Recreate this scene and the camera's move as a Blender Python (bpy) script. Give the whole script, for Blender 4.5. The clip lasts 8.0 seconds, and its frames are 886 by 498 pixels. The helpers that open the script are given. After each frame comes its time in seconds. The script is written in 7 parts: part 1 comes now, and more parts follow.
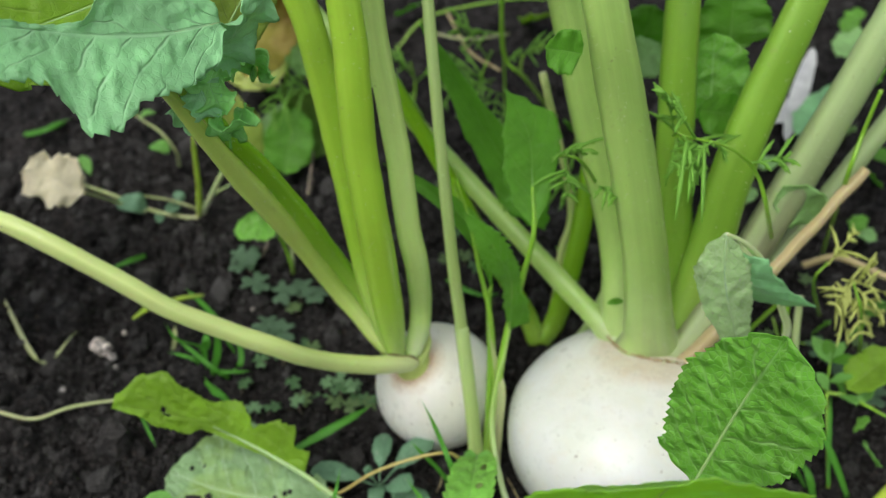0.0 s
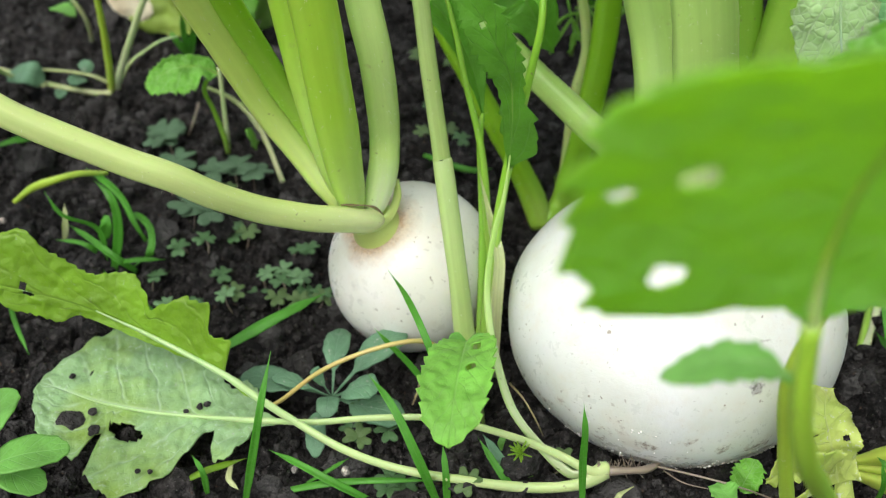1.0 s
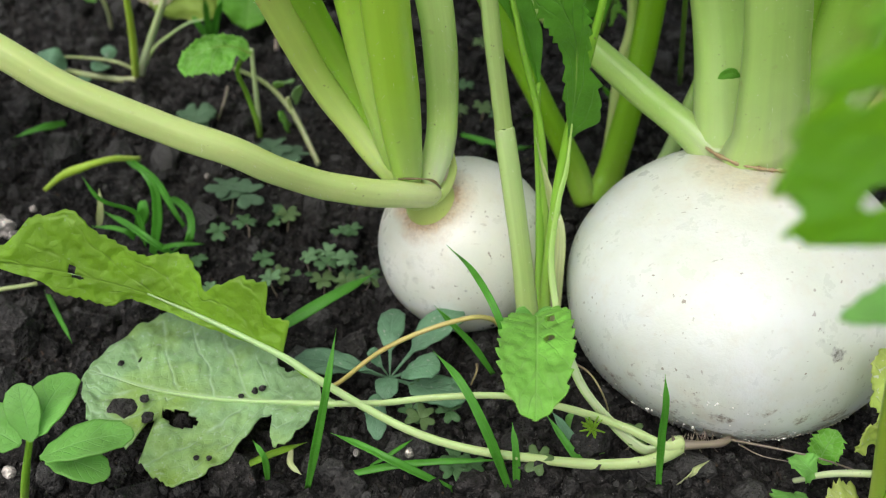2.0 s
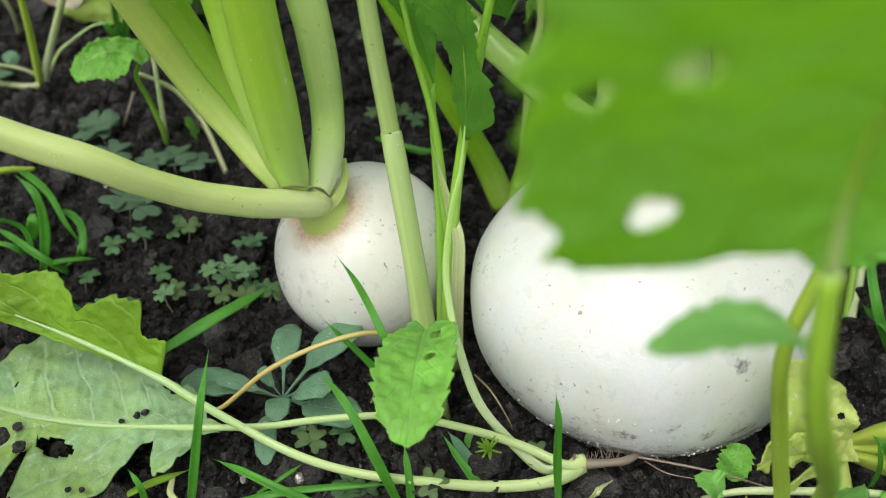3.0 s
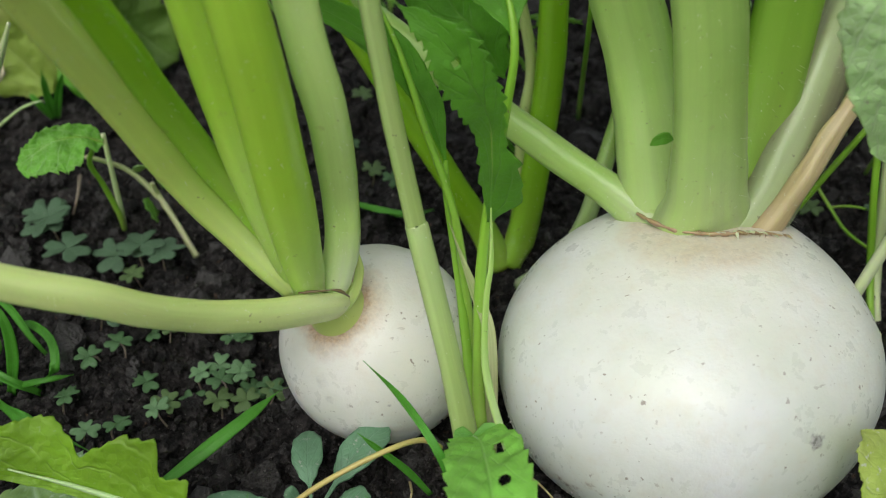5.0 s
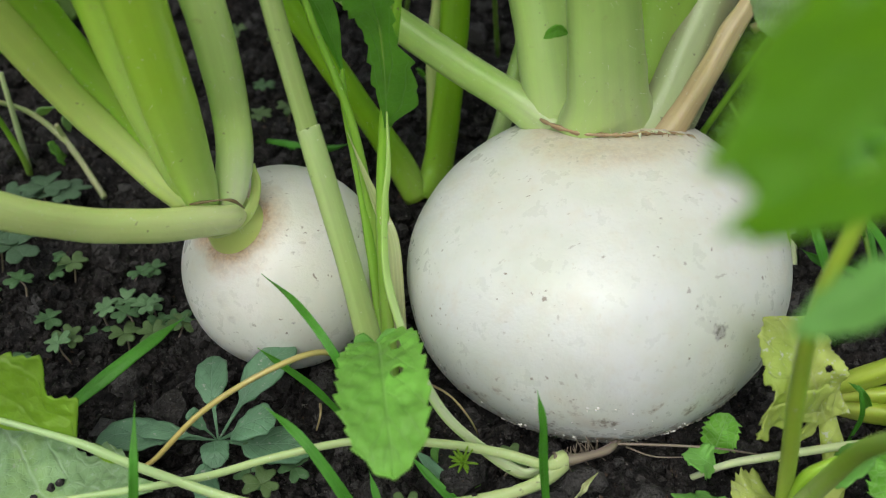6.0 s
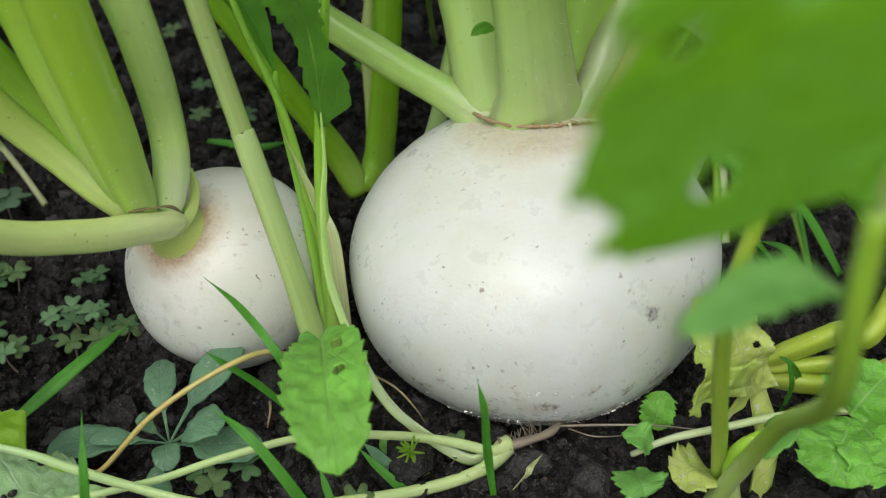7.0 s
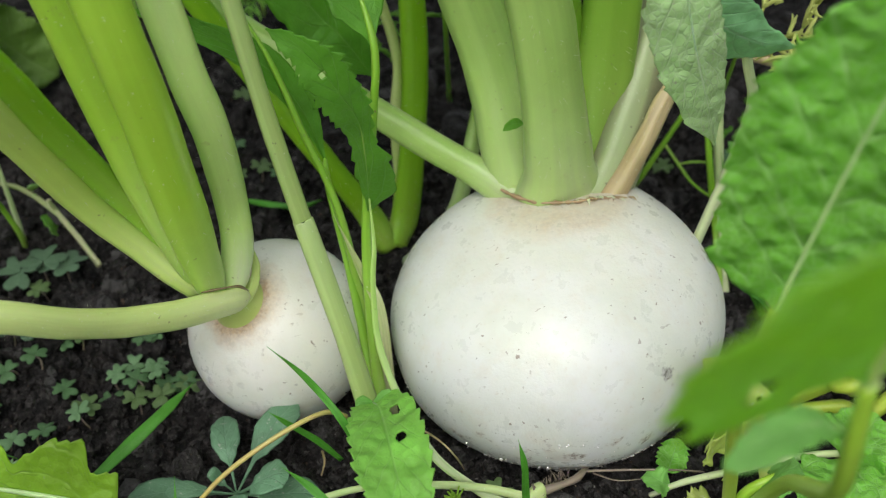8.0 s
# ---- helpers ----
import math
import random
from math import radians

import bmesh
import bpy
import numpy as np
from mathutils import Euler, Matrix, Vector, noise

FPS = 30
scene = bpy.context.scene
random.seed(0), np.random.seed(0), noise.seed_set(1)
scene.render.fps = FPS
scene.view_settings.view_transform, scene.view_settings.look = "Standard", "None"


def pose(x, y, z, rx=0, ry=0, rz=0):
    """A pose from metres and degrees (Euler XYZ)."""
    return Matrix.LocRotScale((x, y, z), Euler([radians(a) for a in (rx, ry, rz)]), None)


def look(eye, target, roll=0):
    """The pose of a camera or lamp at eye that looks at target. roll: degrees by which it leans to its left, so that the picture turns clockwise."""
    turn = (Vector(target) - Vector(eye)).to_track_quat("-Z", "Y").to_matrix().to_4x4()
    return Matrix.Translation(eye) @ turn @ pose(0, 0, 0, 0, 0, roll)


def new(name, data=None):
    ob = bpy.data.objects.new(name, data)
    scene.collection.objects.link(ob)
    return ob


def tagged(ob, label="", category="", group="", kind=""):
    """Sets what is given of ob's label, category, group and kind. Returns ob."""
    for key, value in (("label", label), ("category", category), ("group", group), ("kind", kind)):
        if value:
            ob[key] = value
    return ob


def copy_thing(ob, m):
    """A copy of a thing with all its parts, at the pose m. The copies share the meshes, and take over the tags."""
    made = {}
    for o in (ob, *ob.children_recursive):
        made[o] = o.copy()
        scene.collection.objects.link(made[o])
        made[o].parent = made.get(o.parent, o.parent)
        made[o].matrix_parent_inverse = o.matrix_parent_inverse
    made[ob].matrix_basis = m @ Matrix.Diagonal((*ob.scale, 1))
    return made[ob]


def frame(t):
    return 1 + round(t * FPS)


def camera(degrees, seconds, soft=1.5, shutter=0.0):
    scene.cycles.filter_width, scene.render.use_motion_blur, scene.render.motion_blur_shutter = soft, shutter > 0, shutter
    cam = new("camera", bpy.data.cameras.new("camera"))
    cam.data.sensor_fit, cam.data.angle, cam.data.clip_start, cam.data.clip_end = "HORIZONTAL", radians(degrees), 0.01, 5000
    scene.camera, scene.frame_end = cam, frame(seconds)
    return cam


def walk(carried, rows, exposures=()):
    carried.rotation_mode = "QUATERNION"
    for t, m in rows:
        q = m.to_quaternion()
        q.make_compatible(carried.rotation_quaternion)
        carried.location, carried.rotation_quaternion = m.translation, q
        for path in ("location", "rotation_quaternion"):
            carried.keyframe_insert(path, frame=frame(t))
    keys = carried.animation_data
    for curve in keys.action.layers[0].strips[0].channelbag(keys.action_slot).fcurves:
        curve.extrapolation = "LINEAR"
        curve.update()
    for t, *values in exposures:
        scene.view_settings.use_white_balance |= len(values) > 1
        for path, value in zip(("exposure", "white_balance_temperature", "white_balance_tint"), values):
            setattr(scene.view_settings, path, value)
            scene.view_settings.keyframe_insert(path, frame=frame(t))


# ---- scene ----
cam = camera(49.57, 8.0, soft=1.1)
ROWS = [
    (0.0, -0.00074, -0.00285, 0.41214, 47.865, -0.183, -0.139),
    (0.5, 0.00449, 0.03398, 0.30293, 48.400, 0.310, -0.613),
    (1.0, 0.00397, 0.04696, 0.27392, 48.528, 0.001, -1.329),
    (1.2, -0.00567, 0.04603, 0.26959, 48.345, 0.143, -1.577),
    (2.3, -0.02041, 0.05401, 0.25992, 48.552, 0.424, -3.118),
    (2.5, -0.01134, 0.05812, 0.25808, 48.611, 0.272, -3.440),
    (3.0, 0.00831, 0.06277, 0.25204, 48.518, 0.443, -4.357),
    (3.5, 0.00679, 0.06710, 0.25068, 48.431, 0.425, -6.176),
    (4.0, -0.01342, 0.09257, 0.26064, 48.630, 0.697, -7.982),
    (4.2, -0.02448, 0.10340, 0.26586, 48.733, 0.894, -8.497),
    (5.3, -0.02369, 0.10157, 0.24884, 48.527, 0.616, -13.423),
    (5.5, -0.01805, 0.09640, 0.24256, 48.533, 0.689, -13.797),
    (6.0, -0.01018, 0.08716, 0.23392, 48.174, 0.676, -15.393),
    (6.5, -0.00815, 0.08749, 0.23281, 47.517, 0.710, -17.509),
    (7.0, -0.00568, 0.08382, 0.24063, 47.016, 0.822, -18.993),
    (7.5, -0.00606, 0.08272, 0.24829, 46.821, 0.868, -19.983),
    (8.0, -0.02331, 0.08055, 0.28074, 46.787, 0.977, -20.367),
]
walk(cam, [(t, pose(*r)) for t, *r in ROWS], [(t, stops, 6450, 7) for t, stops in ((0.0, -0.01), (0.5, 0.34), (1.0, 0.41), (1.2, 0.41), (2.3, 0.12), (3.0, 0.22), (3.5, 0.17), (4.0, 0.0), (4.2, -0.02), (5.5, -0.16), (6.5, -0.14), (7.5, -0.09), (8.0, -0.02))])
cam.data.dof.use_dof = True
cam.data.dof.focus_distance = 0.285
cam.data.dof.aperture_fstop = 14.0

# ---- light: a bright overcast sky, its glow strongest from behind the camera on the left ----
world = bpy.data.worlds.new("overcast_sky")
scene.world = world
world.use_nodes = True
wn = world.node_tree
sky = wn.nodes.new("ShaderNodeTexSky")
sky.sky_type = "NISHITA"
sky.sun_disc = False
sky.sun_elevation = radians(63)
sky.sun_rotation = radians(215)
sky.air_density, sky.dust_density, sky.ozone_density = 1.0, 4.0, 1.0
grey = wn.nodes.new("ShaderNodeHueSaturation")
grey.inputs["Saturation"].default_value = 0.27
wn.links.new(sky.outputs["Color"], grey.inputs["Color"])
wn.links.new(grey.outputs["Color"], wn.nodes["Background"].inputs["Color"])
wn.nodes["Background"].inputs["Strength"].default_value = 0.159
sun_data = bpy.data.lights.new("sun", "SUN")
sun_data.energy, sun_data.angle, sun_data.color = 1.06, radians(40), (1.0, 0.96, 0.91)
sun = new("sun", sun_data)
sun.matrix_world = look((-0.4, -0.52, 1.33), (0, 0, 0))


# ---- materials ----
class Nodes:
    """A small writer of node materials."""

    def __init__(self, name):
        self.mat = bpy.data.materials.new(name)
        self.mat.use_nodes = True
        self.tree = self.mat.node_tree
        self.bsdf = self.tree.nodes["Principled BSDF"]
        self.out = self.tree.nodes["Material Output"]

    def add(self, kind, **values):
        n = self.tree.nodes.new(kind)
        for key, v in values.items():
            if key == "operation":
                n.operation = v
            elif key == "noise_dimensions":
                n.noise_dimensions = v
            else:
                self.put(n, key.replace("_", " "), v)
        return n

    def put(self, n, key, v):
        sock = n.inputs[int(key[1:])] if key[0] == "i" and key[1:].isdigit() else n.inputs[key]
        if isinstance(v, bpy.types.NodeSocket):
            self.tree.links.new(v, sock)
        else:
            sock.default_value = v

    def math(self, op, a, b=0.0, c=0.0):
        return self.add("ShaderNodeMath", operation=op, i0=a, i1=b, i2=c).outputs[0]

    def noise(self, vec, scale, detail=3.0, rough=0.55, distort=0.0):
        return self.add("ShaderNodeTexNoise", Vector=vec, Scale=scale, Detail=detail, Roughness=rough, Distortion=distort).outputs["Fac"]

    def ramp(self, fac, *stops):
        n = self.add("ShaderNodeValToRGB", Fac=fac)
        el = n.color_ramp.elements
        while len(el) < len(stops):
            el.new(0.5)
        for e, (p, c) in zip(el, stops):
            e.position = p
            e.color = (*c, 1.0) if isinstance(c, tuple) else (c, c, c, 1.0)
        return n.outputs["Color"]

    def mix(self, fac, a, b):
        n = self.tree.nodes.new("ShaderNodeMix")
        n.data_type = "RGBA"
        self.put(n, "Factor", fac)
        for key, v in ((6, a), (7, b)):
            if isinstance(v, bpy.types.NodeSocket):
                self.tree.links.new(v, n.inputs[key])
            else:
                n.inputs[key].default_value = (*v, 1.0)
        return n.outputs[2]

    def coords(self, which="Object"):
        return self.add("ShaderNodeTexCoord").outputs[which]

    def bump(self, height, strength, distance):
        n = self.add("ShaderNodeBump", Height=height, Strength=strength, Distance=distance)
        self.tree.links.new(n.outputs["Normal"], self.bsdf.inputs["Normal"])
        return n

    def set(self, **values):
        for key, v in values.items():
            key = key.replace("_", " ")
            if isinstance(v, tuple) and len(v) == 3 and key != "Subsurface Radius":
                v = (*v, 1.0)
            self.put(self.bsdf, key, v)
        return self.mat


def soil_material(name, dark, light, scale=1.0, pieces=0.0):
    """Crumbly soil in warm patches, its lit tops and shaded hollows put into the colour; pieces: how far loose lumps
    differ from one another.
    """
    n = Nodes(name)
    p = n.coords()
    patch, lump, crumb, grain = n.noise(p, 22 * scale, 3, 0.55), n.noise(p, 95 * scale, 4, 0.6, 0.3), n.noise(p, 260 * scale, 3, 0.6), n.noise(p, 620 * scale, 2, 0.6)
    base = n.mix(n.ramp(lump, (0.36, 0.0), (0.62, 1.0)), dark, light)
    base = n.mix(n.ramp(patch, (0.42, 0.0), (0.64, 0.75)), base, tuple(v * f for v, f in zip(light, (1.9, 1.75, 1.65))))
    # crumb tops pale, hollows near black: light and shade painted along with the bump
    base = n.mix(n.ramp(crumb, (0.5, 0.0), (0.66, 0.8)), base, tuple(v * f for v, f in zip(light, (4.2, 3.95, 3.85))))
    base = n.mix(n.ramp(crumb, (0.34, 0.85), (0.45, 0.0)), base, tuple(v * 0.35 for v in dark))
    base = n.mix(n.ramp(grain, (0.66, 0.0), (0.72, 0.8)), base, (0.2, 0.185, 0.17))
    base = n.mix(n.ramp(n.noise(p, 330 * scale, 2), (0.68, 0.0), (0.75, 0.6)), base, (0.13, 0.08, 0.05))
    if pieces:
        each = n.add("ShaderNodeNewGeometry").outputs["Random Per Island"]
        base = n.mix(n.ramp(each, (0.0, 0.0), (0.55, 0.1), (0.85, 0.45), (1.0, 1.0)), base, (pieces, pieces * 0.95, pieces * 0.91))
    n.bump(n.math("ADD", n.math("ADD", lump, n.math("MULTIPLY", crumb, 0.55)), n.math("MULTIPLY", grain, 0.2)), 1.0, 0.007)
    return n.set(Base_Color=base, Roughness=n.ramp(n.noise(p, 70 * scale, 4, 0.7), (0.36, 0.42), (0.5, 0.95)), Specular_IOR_Level=0.25)


def leaf_material(name, top, vein, under=None, veins=7.0, glow=0.35, rough=0.42, spots=0.0, blotch=None, trans=None, lines_at=0.55, blister=0.0, mesh=0.35, dust=0.0):
    """A leaf blade: UV y runs from the base to the tip, UV x across it."""
    n = Nodes(name)
    uv = n.add("ShaderNodeSeparateXYZ", Vector=n.coords("UV"))
    p = n.coords()
    across = n.math("ABSOLUTE", n.math("SUBTRACT", uv.outputs[0], 0.5))
    wob = n.math("MULTIPLY", n.math("SUBTRACT", n.noise(p, 45, 2), 0.5), 0.14)
    lane = n.math("ADD", n.math("SUBTRACT", uv.outputs[1], n.math("MULTIPLY", across, 0.55)), wob)
    saw = n.math("ABSOLUTE", n.math("SUBTRACT", n.math("FRACT", n.math("MULTIPLY", lane, veins)), 0.5))
    side = n.math("MULTIPLY", n.ramp(saw, (0.0, 0.95), (0.03, 0.65), (0.08, 0.0)), n.ramp(n.noise(p, 140, 2), (0.35, 0.15), (0.6, 1.0)))
    rib = n.ramp(n.math("ADD", across, n.math("MULTIPLY", uv.outputs[1], 0.012)), (0.0, 1.0), (0.012, 0.9), (0.028, 0.0))
    net = n.add("ShaderNodeTexVoronoi", Vector=p, Scale=420.0)
    net.feature = "DISTANCE_TO_EDGE"
    fine = n.ramp(net.outputs["Distance"], (0.0, 0.5), (0.12, 0.0))
    lines = n.math("MAXIMUM", n.math("MAXIMUM", rib, side), n.math("MULTIPLY", fine, mesh))
    tone = n.noise(p, 60, 5, 0.65)
    col = n.mix(n.ramp(tone, (0.3, 0.0), (0.72, 1.0)), tuple(v * 0.72 for v in top), tuple(v * 1.25 for v in top))
    if blotch:
        col = n.mix(n.ramp(n.noise(p, 28, 3), (0.48, 0.0), (0.66, 0.85)), col, blotch)
    col = n.mix(n.math("MULTIPLY", lines, lines_at), col, vein)
    if spots:
        dots = n.ramp(n.noise(p, 520, 2, 0.6), (0.66, 0.0), (0.74, spots))
        col = n.mix(dots, col, (0.5, 0.48, 0.42))
    if dust:
        pale = n.math("MULTIPLY", n.ramp(n.noise(p, 640, 2, 0.6), (0.6, 0.0), (0.66, dust)), n.ramp(n.noise(p, 120, 3), (0.42, 0.1), (0.6, 1.0)))
        col = n.mix(pale, col, (0.8, 0.82, 0.76))
    height = n.math("ADD", n.math("MULTIPLY", lines, -0.6), n.math("MULTIPLY", n.noise(p, 230, 4, 0.6), 0.7))
    if blister:
        cell = n.add("ShaderNodeTexVoronoi", Vector=p, Scale=210.0)
        cell.feature = "SMOOTH_F1"
        height = n.math("ADD", height, n.math("MULTIPLY", cell.outputs["Distance"], -1.6 * blister))
    n.bump(height, 0.6, 0.0014)
    n.set(Base_Color=col, Roughness=rough, Specular_IOR_Level=0.4)
    tr = n.add("ShaderNodeBsdfTranslucent", Color=n.mix(0.8 if trans else 0.35, col, trans or tuple(min(1.0, v) for v in (top[0] * 2.6, top[1] * 2.3, top[2] * 0.9))))
    mix = n.add("ShaderNodeMixShader", Fac=glow)
    n.tree.links.new(n.bsdf.outputs[0], mix.inputs[1])
    n.tree.links.new(tr.outputs[0], mix.inputs[2])
    n.tree.links.new(mix.outputs[0], n.out.inputs["Surface"])
    return n.mat


def stalk_material(name, base, top, edge=0.25, streak=0.22, fuzz=0.0):
    """A stalk: UV y runs from its foot to its end, UV x round it."""
    n = Nodes(name)
    uv = n.coords("UV")
    sep = n.add("ShaderNodeSeparateXYZ", Vector=uv)
    stretched = n.add("ShaderNodeMapping", Vector=uv, Scale=(13.0, 1.6, 1.0)).outputs[0]
    p = n.coords()
    lines = n.noise(stretched, 1.0, 4, 0.6)
    col = n.mix(n.ramp(sep.outputs[1], (0.0, 0.0), (edge * 0.45, 0.15), (edge, 1.0)), base, top)
    col = n.mix(n.math("MULTIPLY", n.ramp(lines, (0.4, 0.0), (0.75, 1.0)), streak), col, tuple(min(1.0, v * 1.4 + a) for v, a in zip(top, (0.05, 0.05, 0.02))))
    col = n.mix(n.math("MULTIPLY", n.ramp(n.noise(p, 38, 4), (0.45, 0.0), (0.75, 1.0)), 0.4), col, tuple(v * 0.72 for v in top))
    # lengthwise stripes, with pale ridge highlights and dark sides put into the colour
    bands = n.noise(n.add("ShaderNodeMapping", Vector=uv, Scale=(4.2, 0.45, 1.0)).outputs[0], 1.0, 2, 0.5)
    col = n.mix(n.math("MULTIPLY", n.ramp(bands, (0.44, 0.0), (0.6, 1.0)), 0.5), col, tuple(min(1.0, v * 1.2 + a) for v, a in zip(top, (0.06, 0.065, 0.025))))
    col = n.mix(n.math("MULTIPLY", n.ramp(bands, (0.3, 1.0), (0.46, 0.0)), 0.5), col, tuple(v * f for v, f in zip(top, (0.68, 0.8, 0.6))))
    # white grit specks, which also paint in glints and droplets
    grit = n.ramp(n.noise(p, 820, 2, 0.6), (0.71, 0.0), (0.75, 0.6))
    col = n.mix(grit, col, (0.74, 0.76, 0.6))
    col = n.mix(n.ramp(n.noise(p, 150, 3, 0.7), (0.66, 0.0), (0.78, 0.35)), col, (0.3, 0.27, 0.12))
    crumbs = n.math("MULTIPLY", n.ramp(n.noise(p, 520, 2, 0.6), (0.7, 0.0), (0.74, 0.7)), n.ramp(n.noise(p, 60, 2), (0.45, 0.0), (0.6, 1.0)))
    col = n.mix(crumbs, col, (0.16, 0.14, 0.08))
    n.bump(n.math("ADD", n.math("MULTIPLY", lines, 0.3), n.math("MULTIPLY", n.noise(p, 420, 2), 0.3 + fuzz)), 0.35, 0.0012)
    return n.set(Base_Color=col, Roughness=0.33, Specular_IOR_Level=0.5, Subsurface_Weight=0.15, Subsurface_Radius=(0.5, 1.0, 0.2), Subsurface_Scale=0.004)


def root_material(name, skin, collar, marks=()):
    """Turnip skin in the root's own frame: pale wax, brown corky collar, scratches, soil on the underside."""
    n = Nodes(name)
    p = n.coords()
    sep = n.add("ShaderNodeSeparateXYZ", Vector=p)
    big, mid, fine = n.noise(p, 26, 4), n.noise(p, 120, 4, 0.65), n.noise(p, 700, 3, 0.7)
    col = n.mix(n.ramp(big, (0.35, 0.0), (0.7, 1.0)), skin, tuple(v * f for v, f in zip(skin, (0.95, 0.96, 0.84))))
    col = n.mix(n.math("MULTIPLY", n.ramp(mid, (0.52, 0.0), (0.75, 1.0)), 0.3), col, (0.66, 0.58, 0.44))
    col = n.mix(n.math("MULTIPLY", n.ramp(n.noise(p, 55, 4, 0.6), (0.45, 0.0), (0.65, 1.0)), 0.35), col, (0.62, 0.66, 0.58))
    flat = n.add("ShaderNodeMapping", Vector=p, Rotation=(0.4, 0.2, 0.7), Scale=(1.0, 2.6, 1.6)).outputs[0]
    tick = n.math("MULTIPLY", n.ramp(n.noise(flat, 330, 2, 0.5), (0.7, 0.0), (0.735, 1.0)), n.ramp(n.noise(p, 36, 2), (0.44, 0.0), (0.58, 1.0)))
    col = n.mix(n.math("MULTIPLY", tick, 0.8), col, (0.22, 0.17, 0.12))
    dust = n.ramp(n.noise(p, 480, 3, 0.65), (0.66, 0.0), (0.74, 0.22))
    col = n.mix(dust, col, (0.5, 0.42, 0.3))
    # the corky collar round the crown: centre x, y, inner and outer radius, strength
    cx, cy, near, far, strength = collar
    out = n.math("SQRT", n.math("ADD", n.math("POWER", n.math("SUBTRACT", sep.outputs[0], cx), 2.0), n.math("POWER", n.math("SUBTRACT", sep.outputs[1], cy), 2.0)))
    out = n.math("ADD", out, n.math("MULTIPLY", n.math("SUBTRACT", n.noise(p, 110, 4, 0.65), 0.5), 0.011))
    above = n.ramp(sep.outputs[2], (0.004, 0.0), (0.014, 1.0))
    cream = n.math("MULTIPLY", n.ramp(n.math("DIVIDE", out, far * 2.0), (0.3, 0.22), (1.0, 0.0)), above)
    col = n.mix(cream, col, (0.74, 0.66, 0.44))
    ring = n.math("MULTIPLY", n.ramp(n.math("DIVIDE", n.math("SUBTRACT", far, out), far - near), (0.0, 0.0), (0.45, strength * 0.4), (1.0, strength)), above)
    cork = n.mix(n.ramp(fine, (0.3, 0.0), (0.7, 1.0)), (0.3, 0.15, 0.06), (0.62, 0.42, 0.22))
    col = n.mix(n.math("MULTIPLY", ring, n.ramp(mid, (0.3, 0.5), (0.6, 1.0))), col, cork)
    # soil that clings to the underside, in patches
    low = n.math("ADD", n.math("MULTIPLY", sep.outputs[2], -33.0), n.math("MULTIPLY", n.math("SUBTRACT", mid, 0.5), 3.2))
    dirt = n.ramp(low, (0.72, 0.0), (0.95, 0.9))
    col = n.mix(n.math("MULTIPLY", dirt, n.ramp(fine, (0.42, 0.25), (0.52, 1.0))), col, n.mix(n.ramp(n.noise(p, 420, 4, 0.7), (0.45, 0.0), (0.55, 1.0)), (0.2, 0.165, 0.13), (0.5, 0.45, 0.38)))
    speck = n.math("MULTIPLY", n.ramp(n.noise(p, 400, 2, 0.5), (0.7, 0.0), (0.74, 0.85)), n.ramp(n.noise(p, 21, 2), (0.42, 0.1), (0.58, 1.0)))
    col = n.mix(speck, col, (0.26, 0.21, 0.16))
    under = n.ramp(n.math("MULTIPLY", sep.outputs[2], -30.0), (0.0, 0.0), (0.75, 1.0))
    specks = n.math("MULTIPLY", n.ramp(n.noise(p, 760, 2, 0.55), (0.62, 0.0), (0.67, 0.8)), n.math("MULTIPLY", under, n.ramp(n.noise(p, 60, 3), (0.38, 0.0), (0.6, 1.0))))
    col = n.mix(specks, col, n.mix(n.ramp(n.noise(p, 300, 2), (0.45, 0.0), (0.55, 1.0)), (0.2, 0.17, 0.14), (0.62, 0.6, 0.56)))
    stain = n.math("MULTIPLY", n.ramp(n.noise(p, 42, 4, 0.65), (0.58, 0.0), (0.7, 0.55)), under)
    col = n.mix(stain, col, (0.56, 0.45, 0.33))
    for (x, y, z), size, depth in marks:
        d = n.add("ShaderNodeVectorMath", i0=p, i1=(x, y, z))
        d.operation = "DISTANCE"
        edge = n.math("ADD", n.math("DIVIDE", d.outputs["Value"], size), n.math("MULTIPLY", n.math("SUBTRACT", n.noise(p, 500, 3), 0.5), 1.6))
        col = n.mix(n.ramp(edge, (0.45, depth), (0.95, 0.0)), col, n.mix(n.ramp(n.noise(p, 900, 2), (0.42, 0.0), (0.58, 1.0)), (0.13, 0.115, 0.11), (0.42, 0.4, 0.39)))
    n.bump(n.math("ADD", n.math("MULTIPLY", mid, 0.8), n.math("MULTIPLY", fine, 0.4)), 0.3, 0.0014)
    return n.set(Base_Color=col, Roughness=n.ramp(mid, (0.3, 0.24), (0.7, 0.4)), Specular_IOR_Level=0.62, Subsurface_Weight=0.22, Subsurface_Radius=(1.0, 0.8, 0.5), Subsurface_Scale=0.006)


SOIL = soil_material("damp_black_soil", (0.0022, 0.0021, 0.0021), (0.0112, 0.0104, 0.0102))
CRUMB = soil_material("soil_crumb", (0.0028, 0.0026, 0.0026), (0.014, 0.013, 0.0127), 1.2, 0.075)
GRIT = soil_material("pale_grit", (0.42, 0.4, 0.38), (0.68, 0.67, 0.64))
STONE = soil_material("pale_pebble", (0.22, 0.2, 0.19), (0.34, 0.32, 0.3))
PETIOLE = stalk_material("turnip_petiole", (0.56, 0.69, 0.3), (0.35, 0.58, 0.045), 0.3)
# brightened colour that stands in for light on the outer face of a stalk
PETIOLE_LIT = stalk_material("lit_face_petiole", (0.58, 0.7, 0.28), (0.56, 0.72, 0.15), 0.3)
